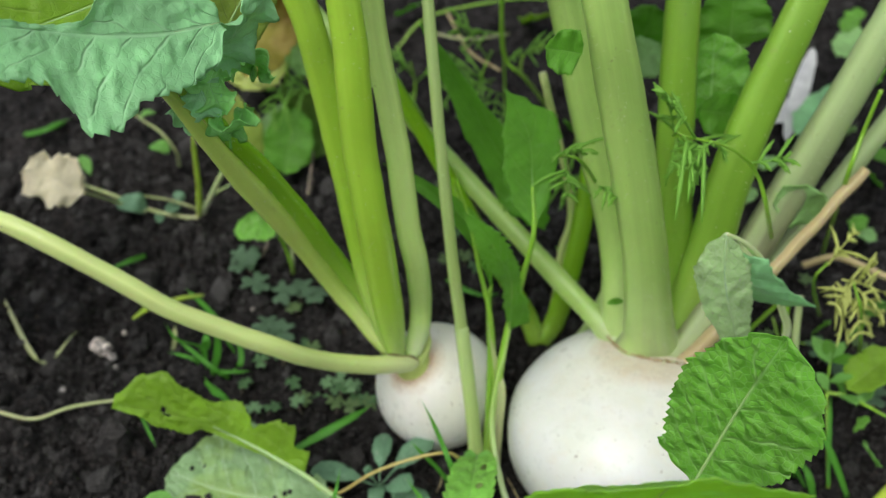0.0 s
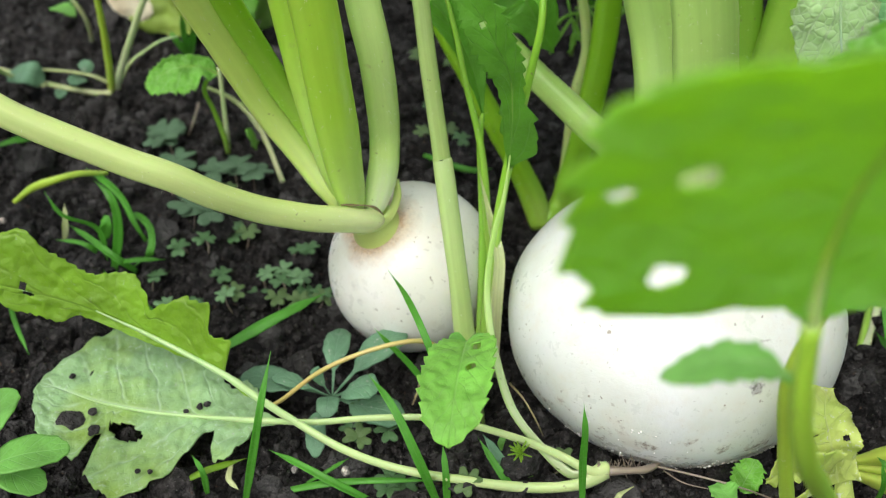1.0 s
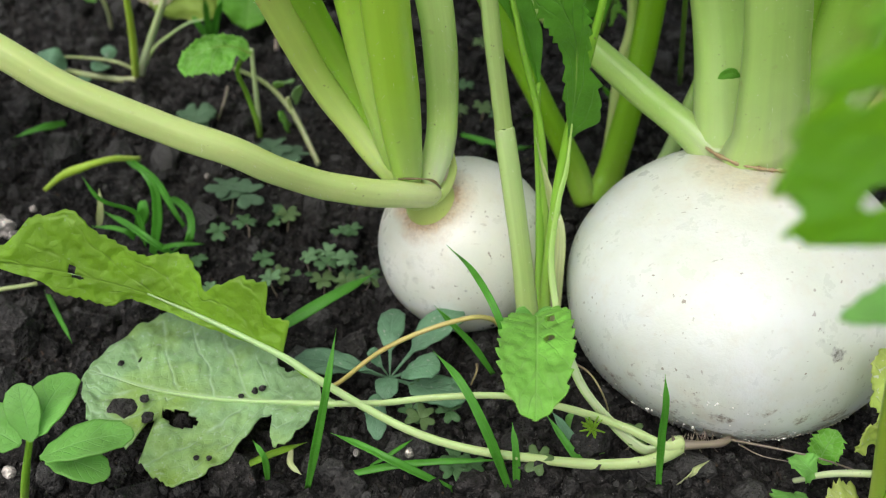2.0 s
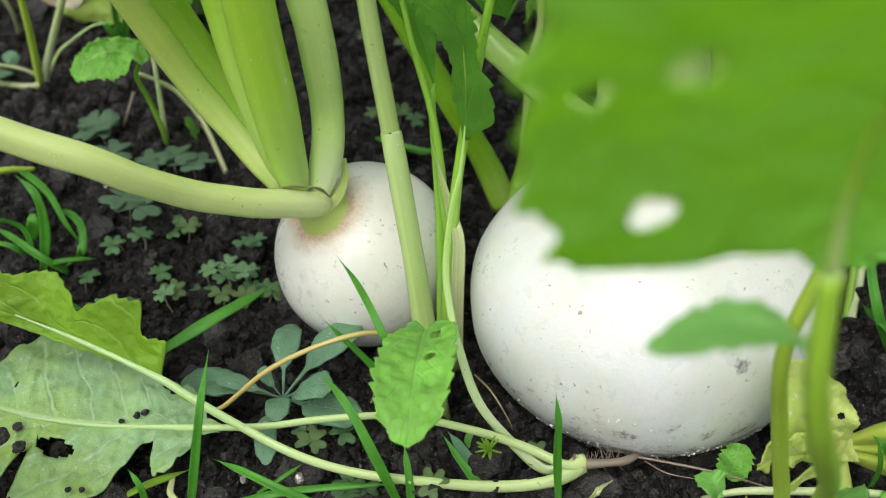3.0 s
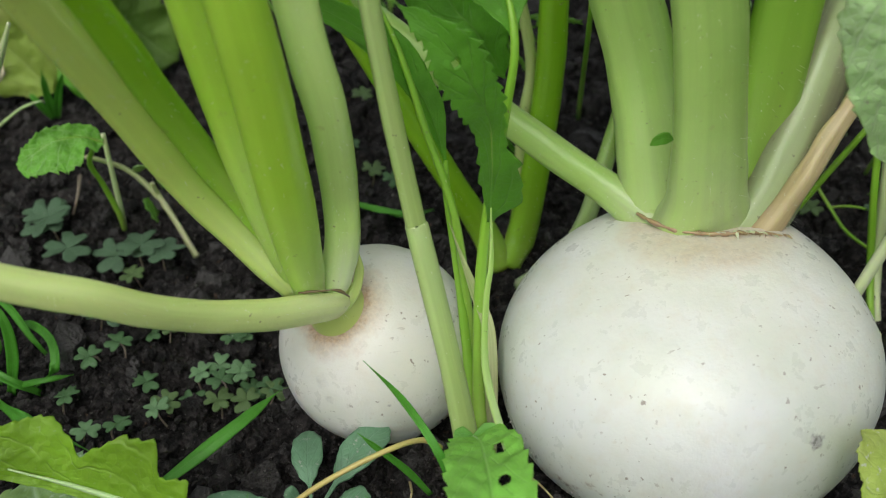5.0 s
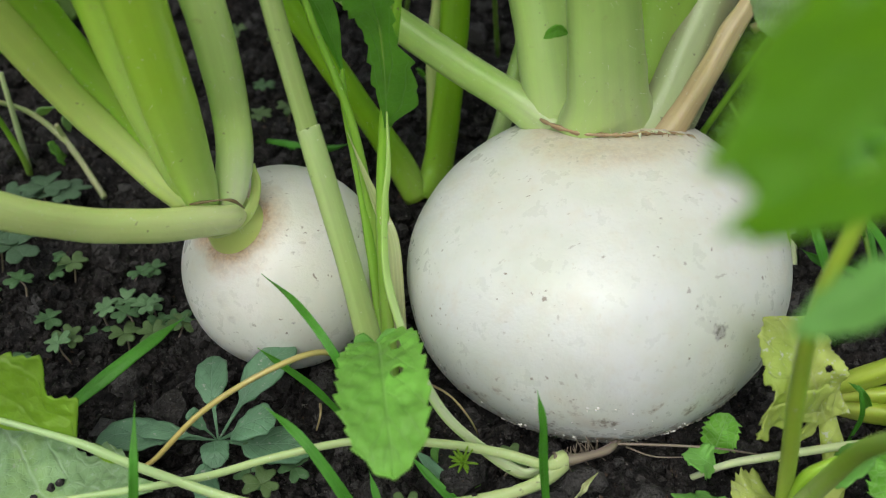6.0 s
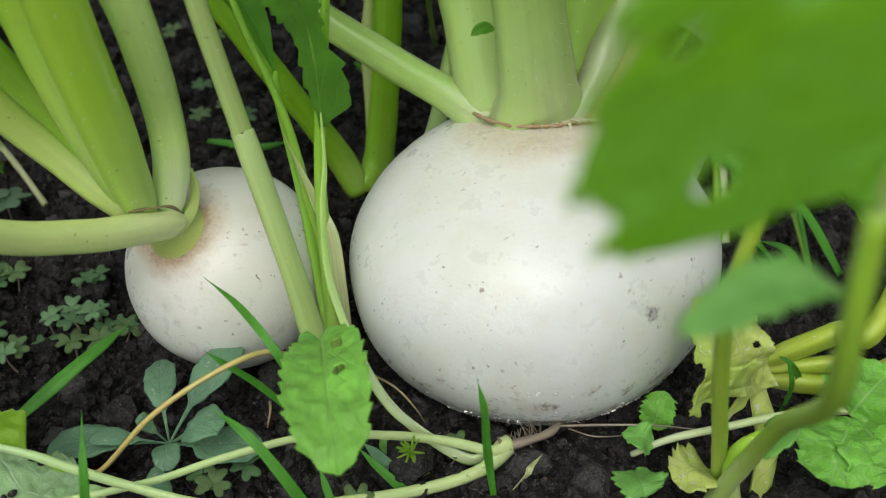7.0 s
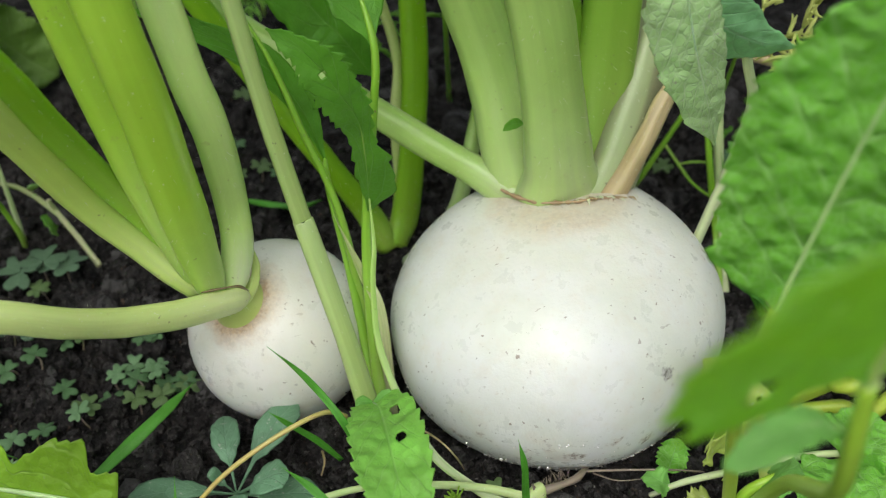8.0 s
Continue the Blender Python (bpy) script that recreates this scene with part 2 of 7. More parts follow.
PETIOLE_DEEP = stalk_material("deep_green_petiole", (0.36, 0.54, 0.09), (0.24, 0.5, 0.012), 0.3)
PETIOLE_PALE = stalk_material("pale_petiole", (0.64, 0.69, 0.36), (0.56, 0.66, 0.24), 0.3)
PETIOLE_FOOT = stalk_material("white_footed_petiole", (0.7, 0.77, 0.52), (0.48, 0.65, 0.2), 0.24)
PETIOLE_LARGE = stalk_material("large_turnip_petiole", (0.4, 0.47, 0.25), (0.35, 0.53, 0.13), 0.34, 0.5)
FALLEN_STALK = stalk_material("fallen_petiole", (0.44, 0.5, 0.1), (0.36, 0.47, 0.045), 0.3, 0.4)
# darker copy for the back stalks of the large turnip: shade put into the colour
PETIOLE_BACK = stalk_material("petiole_shade_in_colour", (0.26, 0.38, 0.07), (0.21, 0.4, 0.035), 0.3)
PETIOLE_PURPLE = stalk_material("purple_based_petiole", (0.16, 0.12, 0.1), (0.38, 0.51, 0.22), 0.8)
SHEATH = stalk_material("yellow_leaf_sheath", (0.46, 0.54, 0.14), (0.5, 0.62, 0.2), 0.6)
DRY_STALK = stalk_material("dry_brown_stalk", (0.38, 0.27, 0.15), (0.46, 0.37, 0.19), 0.4, 0.7)
CORK = stalk_material("brown_cork", (0.22, 0.14, 0.075), (0.34, 0.23, 0.13), 0.4, 0.5)
SEAM = stalk_material("dark_brown_seam", (0.1, 0.06, 0.03), (0.14, 0.09, 0.045), 0.4, 0.5)
GRASS_STEM = stalk_material("grass_stem", (0.28, 0.38, 0.1), (0.4, 0.53, 0.2), 0.8)
YELLOW_STEM = stalk_material("yellow_green_stem", (0.42, 0.55, 0.1), (0.38, 0.54, 0.05), 0.4)
THIN_STEM = stalk_material("thin_green_stem", (0.3, 0.45, 0.08), (0.22, 0.45, 0.03), 0.4)
PULLED_STEM = stalk_material("pulled_seedling_stem", (0.5, 0.58, 0.24), (0.42, 0.6, 0.26), 0.8)
GREENING_STEM = stalk_material("blanched_to_green_stem", (0.62, 0.66, 0.46), (0.3, 0.48, 0.1), 0.75)
WHITE_STEM = stalk_material("blanched_stem", (0.58, 0.62, 0.42), (0.52, 0.62, 0.3), 0.5)
VEIN = stalk_material("pale_leaf_vein", (0.42, 0.62, 0.22), (0.4, 0.62, 0.22), 0.5)
VEIN_MINT = stalk_material("mint_leaf_vein", (0.36, 0.54, 0.18), (0.42, 0.62, 0.36), 0.5)
ORANGE_STEM = stalk_material("orange_stem", (0.46, 0.33, 0.1), (0.5, 0.41, 0.14), 0.5)
BUFF_STEM = stalk_material("buff_weed_stem", (0.42, 0.42, 0.24), (0.4, 0.46, 0.2), 0.5)
BRISTLE = stalk_material("pale_bristle", (0.66, 0.72, 0.5), (0.66, 0.72, 0.5), 0.5)
ROOT_STALK = stalk_material("root_fibre", (0.15, 0.115, 0.09), (0.24, 0.19, 0.15), 0.5)

LEAF = leaf_material("turnip_leaf", (0.15, 0.4, 0.035), (0.3, 0.54, 0.12), glow=0.42, lines_at=0.42, blister=0.5)
# the blotch of the hanging leaf puts its soft shading into the colour
LEAF_NEAR = leaf_material("hanging_leaf", (0.36, 0.62, 0.2), (0.44, 0.68, 0.24), glow=0.75, veins=6.0, trans=(0.68, 1.0, 0.004), rough=0.38, lines_at=0.45, blotch=(0.3, 0.57, 0.14), blister=0.8)
LEAF_BRIGHT = leaf_material("bright_leaf", (0.26, 0.58, 0.13), (0.44, 0.72, 0.3), glow=0.42, rough=0.38, lines_at=0.45, blister=0.8)
LEAF_CRISP = leaf_material("crinkled_leaf", (0.23, 0.57, 0.07), (0.52, 0.75, 0.33), glow=0.4, rough=0.36, veins=6.0, lines_at=0.65, blister=2.2, mesh=0.8)
LEAF_NETTLE = leaf_material("small_toothed_leaf", (0.33, 0.71, 0.13), (0.54, 0.8, 0.32), glow=0.48, rough=0.38, veins=8.0, lines_at=0.4, blister=0.9)
LEAF_CURLED = leaf_material("curled_mint_leaf", (0.3, 0.7, 0.2), (0.5, 0.82, 0.42), glow=0.4, rough=0.34, lines_at=0.5, blister=1.5)
LEAF_GREY = leaf_material("grey_green_leaf", (0.36, 0.63, 0.24), (0.46, 0.68, 0.32), glow=0.38, rough=0.42, lines_at=0.35, blister=0.6)
LEAF_HAIRY = leaf_material("hairy_pale_leaf", (0.5, 0.73, 0.34), (0.75, 0.87, 0.64), glow=0.4, rough=0.42, veins=9.0, spots=0.8, lines_at=0.75, blister=1.2, mesh=0.9)
LEAF_SILVER = leaf_material("silver_green_leaf", (0.33, 0.68, 0.33), (0.52, 0.8, 0.5), glow=0.35, rough=0.36, veins=8.0, lines_at=0.45, blister=1.0)
LEAF_UNDER = leaf_material("leaf_underside", (0.33, 0.53, 0.25), (0.58, 0.74, 0.5), glow=0.32, rough=0.36, spots=0.5, blotch=(0.36, 0.54, 0.08), dust=0.4, blister=0.8, lines_at=0.65)
LEAF_LIME = leaf_material("lime_leaf", (0.25, 0.45, 0.03), (0.42, 0.58, 0.14), glow=0.4, rough=0.45, spots=0.25, lines_at=0.4)
LEAF_DYING = leaf_material("dying_leaf", (0.4, 0.36, 0.07), (0.46, 0.42, 0.16), glow=0.35, rough=0.55, spots=0.3, lines_at=0.35, blotch=(0.32, 0.18, 0.05))
# dull green for a leaf behind, darkened to hold its shade in the colour
LEAF_DULL = leaf_material("dull_shaded_leaf", (0.19, 0.33, 0.06), (0.3, 0.44, 0.14), glow=0.35, rough=0.5, spots=0.3, lines_at=0.35, blotch=(0.14, 0.26, 0.05))
LEAF_OLIVE = leaf_material("dull_olive_leaf", (0.3, 0.42, 0.07), (0.42, 0.5, 0.16), glow=0.35, rough=0.5, spots=0.3, lines_at=0.35, blotch=(0.42, 0.4, 0.14))
LEAF_YELLOW = leaf_material("yellowing_leaf", (0.6, 0.7, 0.19), (0.76, 0.82, 0.42), glow=0.38, rough=0.45, spots=0.0, lines_at=0.4, dust=0.9, blotch=(0.48, 0.64, 0.12), blister=0.9)
LEAF_CREAM = leaf_material("withered_cream_leaf", (0.86, 0.79, 0.58), (0.84, 0.78, 0.6), glow=0.25, rough=0.6, blotch=(0.72, 0.58, 0.4))
LEAF_BLUE = leaf_material("seedling_leaf", (0.15, 0.3, 0.17), (0.34, 0.49, 0.35), glow=0.25, rough=0.36, spots=0.8, lines_at=0.4, blister=0.8)
CLOVER = leaf_material("clover_leaf", (0.115, 0.24, 0.095), (0.2, 0.32, 0.15), glow=0.3, rough=0.45, spots=0.3)
CLOVER_OLIVE = leaf_material("olive_clover_leaf", (0.14, 0.23, 0.08), (0.24, 0.33, 0.16), glow=0.3, rough=0.5, spots=0.3)
CLOVER_LIGHT = leaf_material("light_clover_leaf", (0.2, 0.36, 0.17), (0.32, 0.46, 0.26), glow=0.3, rough=0.42, spots=0.3)
# clover green made darker, since shade is painted into it
CLOVER_DARK = leaf_material("clover_leaf_shade_in_colour", (0.1, 0.185, 0.1), (0.19, 0.28, 0.16), glow=0.25, rough=0.5, spots=0.3)
GRASS = leaf_material("grass_blade", (0.11, 0.37, 0.04), (0.2, 0.45, 0.09), glow=0.4, rough=0.36, veins=0.01)
DILL = leaf_material("feathery_leaf", (0.24, 0.52, 0.07), (0.3, 0.56, 0.12), glow=0.3, rough=0.5)
DILL_YELLOW = leaf_material("yellow_feathery_leaf", (0.62, 0.68, 0.2), (0.66, 0.72, 0.26), glow=0.3, rough=0.5)
WHITE_LEAF = leaf_material("bleached_leaf", (0.82, 0.83, 0.82), (0.85, 0.85, 0.84), glow=0.25, rough=0.5)


# ---- shape helpers ----
def smooth_path(points, n):
    """n + 1 points and tangents along a Catmull-Rom curve through the given points."""
    pts = [Vector(p) for p in points]
    pts = [pts[0] * 2 - pts[1], *pts, pts[-1] * 2 - pts[-2]]
    k, out = len(pts) - 3, []
    for i in range(n + 1):
        s = min(i / n * k, k - 1e-6)
        j, u = int(s), s - int(s)
        a, b, c, d = pts[j:j + 4]
        p = 0.5 * (2 * b + (c - a) * u + (2 * a - 5 * b + 4 * c - d) * u * u + (3 * b - a - 3 * c + d) * u ** 3)
        t = 0.5 * ((c - a) + 2 * (2 * a - 5 * b + 4 * c - d) * u + 3 * (3 * b - a - 3 * c + d) * u * u)
        out.append((p, t.normalized()))
    return out


def along(stops, u):
    """The value at u of a row of (u, value) stops, eased from stop to stop."""
    for (a, x), (b, y) in zip(stops, stops[1:]):
        if u <= b:
            f = (u - a) / (b - a) if b > a else 0
            f = f * f * (3 - 2 * f)
            return x + (y - x) * f
    return stops[-1][1]


def finish(name, bm, material, parent=None, label="", smooth=True):
    me = bpy.data.meshes.new(name)
    bm.to_mesh(me)
    bm.free()
    me.materials.append(material)
    if smooth:
        me.polygons.foreach_set("use_smooth", [True] * len(me.polygons))
    ob = new(name, me)
    if parent is not None:
        ob.parent = parent
        ob.matrix_parent_inverse = Matrix.Translation(parent.location).inverted()
    if label:
        ob["label"] = label
    return ob


def part(name, bm, material, parent, label=""):
    return finish(name, bm, material, parent, label)


def thing(name, place, label, category, group="", kind=""):
    ob = new(name)
    ob.location = Vector(place)
    ob.empty_display_size = 0.01
    return tagged(ob, label, category, group, kind)


def stalk(points, radii, seg=14, n=36, face=(0, -1, 0), flat=0.85, groove=0.0, ribs=0.012, rough=0.06, seed=0):
    """A stalk swept along points. radii: (u, radius) stops; face: the side that is grooved; flat: depth to width."""
    bm = bmesh.new()
    uv = bm.loops.layers.uv.new("UVMap")
    rings, face = [], Vector(face)
    for i, (p, t) in enumerate(smooth_path(points, n)):
        u = i / n
        f = (face - t * face.dot(t)).normalized()
        s = t.cross(f)
        r, ring = along(radii, u), []
        for k in range(seg):
            a = 2 * math.pi * k / seg
            q = 1 + ribs * math.cos(5 * a + seed) + ribs * 0.7 * math.cos(9 * a + seed * 2)
            q += rough * noise.noise((p + s * math.cos(a) * r * 2 + f * math.sin(a) * r * 2) * 70 + Vector((seed * 3.1, 0, 0)))
            dip = groove * max(0.0, math.sin(a)) ** 4
            ring.append(bm.verts.new(p + s * (math.cos(a) * r * q) + f * ((math.sin(a) * flat - dip) * r * q)))
        rings.append(ring)
    for i in range(n):
        for k in range(seg):
            j = (k + 1) % seg
            fc = bm.faces.new((rings[i][k], rings[i][j], rings[i + 1][j], rings[i + 1][k]))
            for lp, w in zip(fc.loops, ((k, i), (k + 1, i), (k + 1, i + 1), (k, i + 1))):
                lp[uv].uv = (w[0] / seg, w[1] / n)
    bm.faces.new(rings[0][::-1])
    bm.faces.new(rings[-1])
    return bm


OVATE = [(0, 0.03), (0.12, 0.45), (0.35, 0.95), (0.5, 1.0), (0.75, 0.78), (0.92, 0.36), (1, 0.02)]
BROAD = [(0, 0.04), (0.08, 0.5), (0.25, 0.95), (0.5, 1.0), (0.8, 0.8), (0.94, 0.45), (1, 0.03)]
LANCE = [(0, 0.05), (0.25, 0.8), (0.45, 1.0), (0.75, 0.6), (1, 0.02)]
BLADE = [(0, 0.7), (0.3, 1.0), (0.7, 0.8), (1, 0.02)]


def leaf(points, side, width, shape=OVATE, right=None, n=70, m=8, teeth=0.07, count=22, fold=0.2, curl=0.0, ruffle=0.0, pucker=0.0, holes=(), seed=0, thick=0.0005, notch=0.0):
    """A leaf blade along its midrib. side: the way across it; shape, right: half widths along the left and the right half;
    fold: rise of the halves; curl: droop of the edges; holes: (u, v, length, breadth)."""
    bm = bmesh.new()
    uv = bm.loops.layers.uv.new("UVMap")
    side, right = Vector(side), right or shape
    path = smooth_path(points, n)
    length = sum((a[0] - b[0]).length for a, b in zip(path, path[1:]))
    layers = []
    for lay in (1, -1):
        grid = []
        for i, (p, t) in enumerate(path):
            u = i / n
            s = (side - t * side.dot(t)).normalized()
            up = s.cross(t)
            row = []
            for k in range(-m, m + 1):
                v = k / m
                w = width * along(right if v > 0 else shape, u)
                saw = (u * count + (0.37 if v > 0 else 0.0)) % 1.0
                jag = teeth * (1 - 1.6 * saw) * (0.6 + 0.8 * noise.noise(Vector((u * 9, v * 2 + seed, 1.3))))
                w *= 1 + jag * max(0.0, abs(v) - 0.55) / 0.45
                e = abs(v)
                rise = fold * e * w - curl * e * e * w + ruffle * width * e * e * math.sin(u * 17 + seed + (2 if v > 0 else 0))
                q = p + s * (v * w) - t * (length * notch * (1 - e) ** 1.5 * u ** 4)
                if pucker:
                    rise += pucker * width * (noise.noise(q * 190 + Vector((seed, 0, 0))) + 0.6 * noise.noise(q * 420)) * min(1.0, e * 4)
                row.append(bm.verts.new(q + up * (rise + lay * thick / 2)))
            grid.append(row)
        layers.append(grid)
    keep = set()
    for i in range(n):
        for k in range(2 * m):
            cu, cv = (i + 0.5) / n, (k + 0.5) / m - 1
            if not any(((cu - a) / la) ** 2 + ((cv - b) / lb) ** 2 < 1 for a, b, la, lb in holes):
                keep.add((i, k))
    for g, flip in ((layers[0], False), (layers[1], True)):
        for i, k in sorted(keep):
            idx = [(i, k), (i, k + 1), (i + 1, k + 1), (i + 1, k)]
            if flip:
                idx.reverse()
            fc = bm.faces.new([g[a][b] for a, b in idx])
            for lp, (a, b) in zip(fc.loops, idx):
                lp[uv].uv = (b / (2 * m), a / n)
    for i, k in sorted(keep):
        for (di, dk), (p0, p1) in (((0, -1), ((i + 1, k), (i, k))), ((0, 1), ((i, k + 1), (i + 1, k + 1))), ((-1, 0), ((i, k), (i, k + 1))), ((1, 0), ((i + 1, k + 1), (i + 1, k)))):
            if (i + di, k + dk) not in keep:
                vs = (layers[0][p0[0]][p0[1]], layers[1][p0[0]][p0[1]], layers[1][p1[0]][p1[1]], layers[0][p1[0]][p1[1]])
                fc = bm.faces.new(vs)
                for lp, (a, b) in zip(fc.loops, (p0, p0, p1, p1)):
                    lp[uv].uv = (b / (2 * m), a / n)
    loose = [v for v in bm.verts if not v.link_faces]
    bmesh.ops.delete(bm, geom=loose, context="VERTS")
    return bm


def join(*parts):
    """One bmesh out of several."""
    whole = parts[0]
    for other in parts[1:]:
        me = bpy.data.meshes.new("tmp")
        other.to_mesh(me)
        other.free()
        whole.from_mesh(me)
        bpy.data.meshes.remove(me)
    return whole


def ribbed(material, vein, owner, label, r, points, side, width, shape=OVATE, **more):
    """A leaf blade with its raised midrib."""
    blade = part("leaf_blade", leaf(points, side, width, shape, **more), material, owner, label)
    path = smooth_path(points, 20)
    part("midrib", stalk([p for p, t in path[:20:3]], [(0, r), (0.6, r * 0.6), (1, r * 0.2)], seg=8, n=40), vein, blade)
    return blade


def lathe(profile, seg, wobble, seed, lean=(0.0, 0.0, 0.0, 1.0)):
    """A turned body, (radius, height) from the foot to the top, a little uneven; lean: how far it drifts aside (x, y) between two heights."""
    bm = bmesh.new()
    rings = []
    for r, z in profile:
        ring = []
        for k in range(seg):
            a = 2 * math.pi * k / seg
            d = Vector((math.cos(a) * r, math.sin(a) * r, z))
            q = 1 + wobble * noise.noise(d * 22 + Vector((seed, 0, 0))) + wobble * 0.35 * noise.noise(d * 70)
            f = min(1.0, max(0.0, (z - lean[2]) / (lean[3] - lean[2]))) ** 1.5
            ring.append(bm.verts.new((d.x * q + lean[0] * f, d.y * q + lean[1] * f, d.z)))
        rings.append(ring)
    for a, b in zip(rings, rings[1:]):
        for k in range(seg):
            j = (k + 1) % seg
            bm.faces.new((a[k], a[j], b[j], b[k]))
    bm.faces.new(rings[0][::-1])
    bm.faces.new(rings[-1])
    return bm


# ---- ground ----
def ground_height(x, y):
    v = Vector((x, y, 0))
    near = 1 / (1 + ((x - 0.02) ** 2 + (y - 0.4) ** 2) / 4)
    h = 0.0045 * noise.noise(v * 14) + 0.006 * noise.noise(v * 38 + Vector((7, 0, 0))) + 0.0062 * noise.noise(v * 85) + 0.0036 * noise.noise(v * 170)
    h += 0.010 * math.exp(-((x - 0.05) ** 2 + (y - 0.19) ** 2) / 0.05 ** 2)
    h -= 0.007 * math.exp(-((x - 0.055) ** 2 + (y - 0.375) ** 2) / 0.035 ** 2)
    h -= 0.006 * math.exp(-((x + 0.05) ** 2 + (y - 0.29) ** 2) / 0.04 ** 2)
    return h * near - 0.002


def ground_lines(lo, hi, step, far):
    out = list(np.arange(lo, hi + step / 2, step))
    grow, a, b = step, lo, hi
    while b < far:
        grow *= 1.35
        a, b = a - grow, b + grow
        out.insert(0, a)
        out.append(b)
    return out


xs, ys = ground_lines(-0.44, 0.44, 0.0026, 60.0), ground_lines(0.12, 0.84, 0.0026, 60.0)
verts = [(x, y, ground_height(x, y)) for y in ys for x in xs]
nx = len(xs)
faces = [(j * nx + i, j * nx + i + 1, (j + 1) * nx + i + 1, (j + 1) * nx + i) for j in range(len(ys) - 1) for i in range(nx - 1)]
me = bpy.data.meshes.new("ground")
me.from_pydata(verts, [], faces)
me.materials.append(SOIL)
me.polygons.foreach_set("use_smooth", [True] * len(me.polygons))
tagged(new("ground", me), "damp black crumbly garden soil", "soil", kind="structure")


def scatter_lumps(name, count, low, high, area, material, label, seed, detail=2):
    """Lumps of soil strewn over an area of the ground, as one sheet of clutter."""
    rng = random.Random(seed)
    bm = bmesh.new()
    bmesh.ops.create_icosphere(bm, subdivisions=detail, radius=1.0)
    unit = [v.co.copy() for v in bm.verts]
    tris = [tuple(v.index for v in f.verts) for f in bm.faces]
    bm.free()
    vs, fs = [], []
    for _ in range(count):
        x, y = rng.uniform(area[0], area[1]), rng.uniform(area[2], area[3])
        r = low * (high / low) ** (rng.random() ** 2.2)
        z = ground_height(x, y) + r * rng.uniform(-0.25, 0.35)
        turn = Euler((rng.uniform(0, 6), rng.uniform(0, 6), rng.uniform(0, 6))).to_matrix()
        sc = Vector((rng.uniform(0.8, 1.3), rng.uniform(0.7, 1.1), rng.uniform(0.5, 0.9)))
        off, b = Vector((rng.uniform(0, 50), rng.uniform(0, 50), 0)), len(vs)
        for c in unit:
            q = 1 + 0.45 * noise.noise(c * 1.7 + off) + 0.2 * noise.noise(c * 4 + off)
            d = turn @ Vector((c.x * sc.x, c.y * sc.y, c.z * sc.z)) * (r * q)
            vs.append((x + d.x, y + d.y, z + d.z))
        fs += [(i + b, j + b, k + b) for i, j, k in tris]
    me = bpy.data.meshes.new(name)
    me.from_pydata(vs, [], fs)
    me.materials.append(material)
    return tagged(new(name, me), label, "soil", kind="stuff")


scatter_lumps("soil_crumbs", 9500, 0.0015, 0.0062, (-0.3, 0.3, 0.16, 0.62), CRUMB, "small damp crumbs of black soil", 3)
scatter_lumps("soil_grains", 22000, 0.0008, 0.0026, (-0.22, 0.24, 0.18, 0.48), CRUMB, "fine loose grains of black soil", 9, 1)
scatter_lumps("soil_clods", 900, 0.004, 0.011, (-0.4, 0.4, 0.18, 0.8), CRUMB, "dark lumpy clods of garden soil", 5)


# ---- the turnips ----
def root_frame(centre, axis):
    z = Vector(axis).normalized()
    x = Vector((1, 0, 0))
    x = (x - z * x.dot(z)).normalized()
    m = Matrix((x, z.cross(x), z)).transposed().to_4x4()
    m.translation = Vector(centre)
    return m


def round_profile(a, b, power, top, steps=44):
    """Half outline of a root from its foot to the height top, as (radius, height)."""
    out = []
    for i in range(steps + 1):
        f = -math.pi / 2 + math.pi * i / steps
        c, s = math.cos(f), math.sin(f)
        up = 1.08 if s > 0 else power
        r, z = a * max(c, 0.0) ** up, b * math.copysign(abs(s) ** power, s) * (0.94 if s > 0 else 1.0)
        if z < top:
            out.append((max(r, 0.0015), z))
    return out


# the large turnip
large = thing("turnip", (0.0915, 0.288, 0.0), "large round white turnip half out of soil, thick green stalks", "turnip")
large_at = root_frame((0.0915, 0.288, 0.0288), (0.0095, 0.204, 0.979))
inv = large_at.inverted()
marks = [(tuple(inv @ Vector(p)), s, d) for p, s, d in (((0.1039, 0.2346, 0.0493), 0.0032, 0.85), ((0.0859, 0.2324, 0.0432), 0.0016, 0.7), ((0.099, 0.2345, 0.0545), 0.0024, 0.3), ((0.0656, 0.2505, 0.0623), 0.0022, 0.28), ((0.0779, 0.2512, 0.0678), 0.0008, 0.8), ((0.078, 0.236, 0.033), 0.001, 0.6), ((0.118, 0.243, 0.062), 0.0018, 0.35))]
SKIN_LARGE = root_material("white_turnip_skin", (0.76, 0.775, 0.75), (0.006, 0.0075, 0.0205, 0.0285, 0.4), marks)
profile = round_profile(0.0588, 0.0478, 0.94, 0.0417) + [(0.0195, 0.042), (0.012, 0.0424)]
root = part("root", lathe(profile, 96, 0.022, 4.0, (0.006, 0.0075, 0.02, 0.043)), SKIN_LARGE, large, "white waxy root with a brown corky collar")
root.matrix_basis = large_at


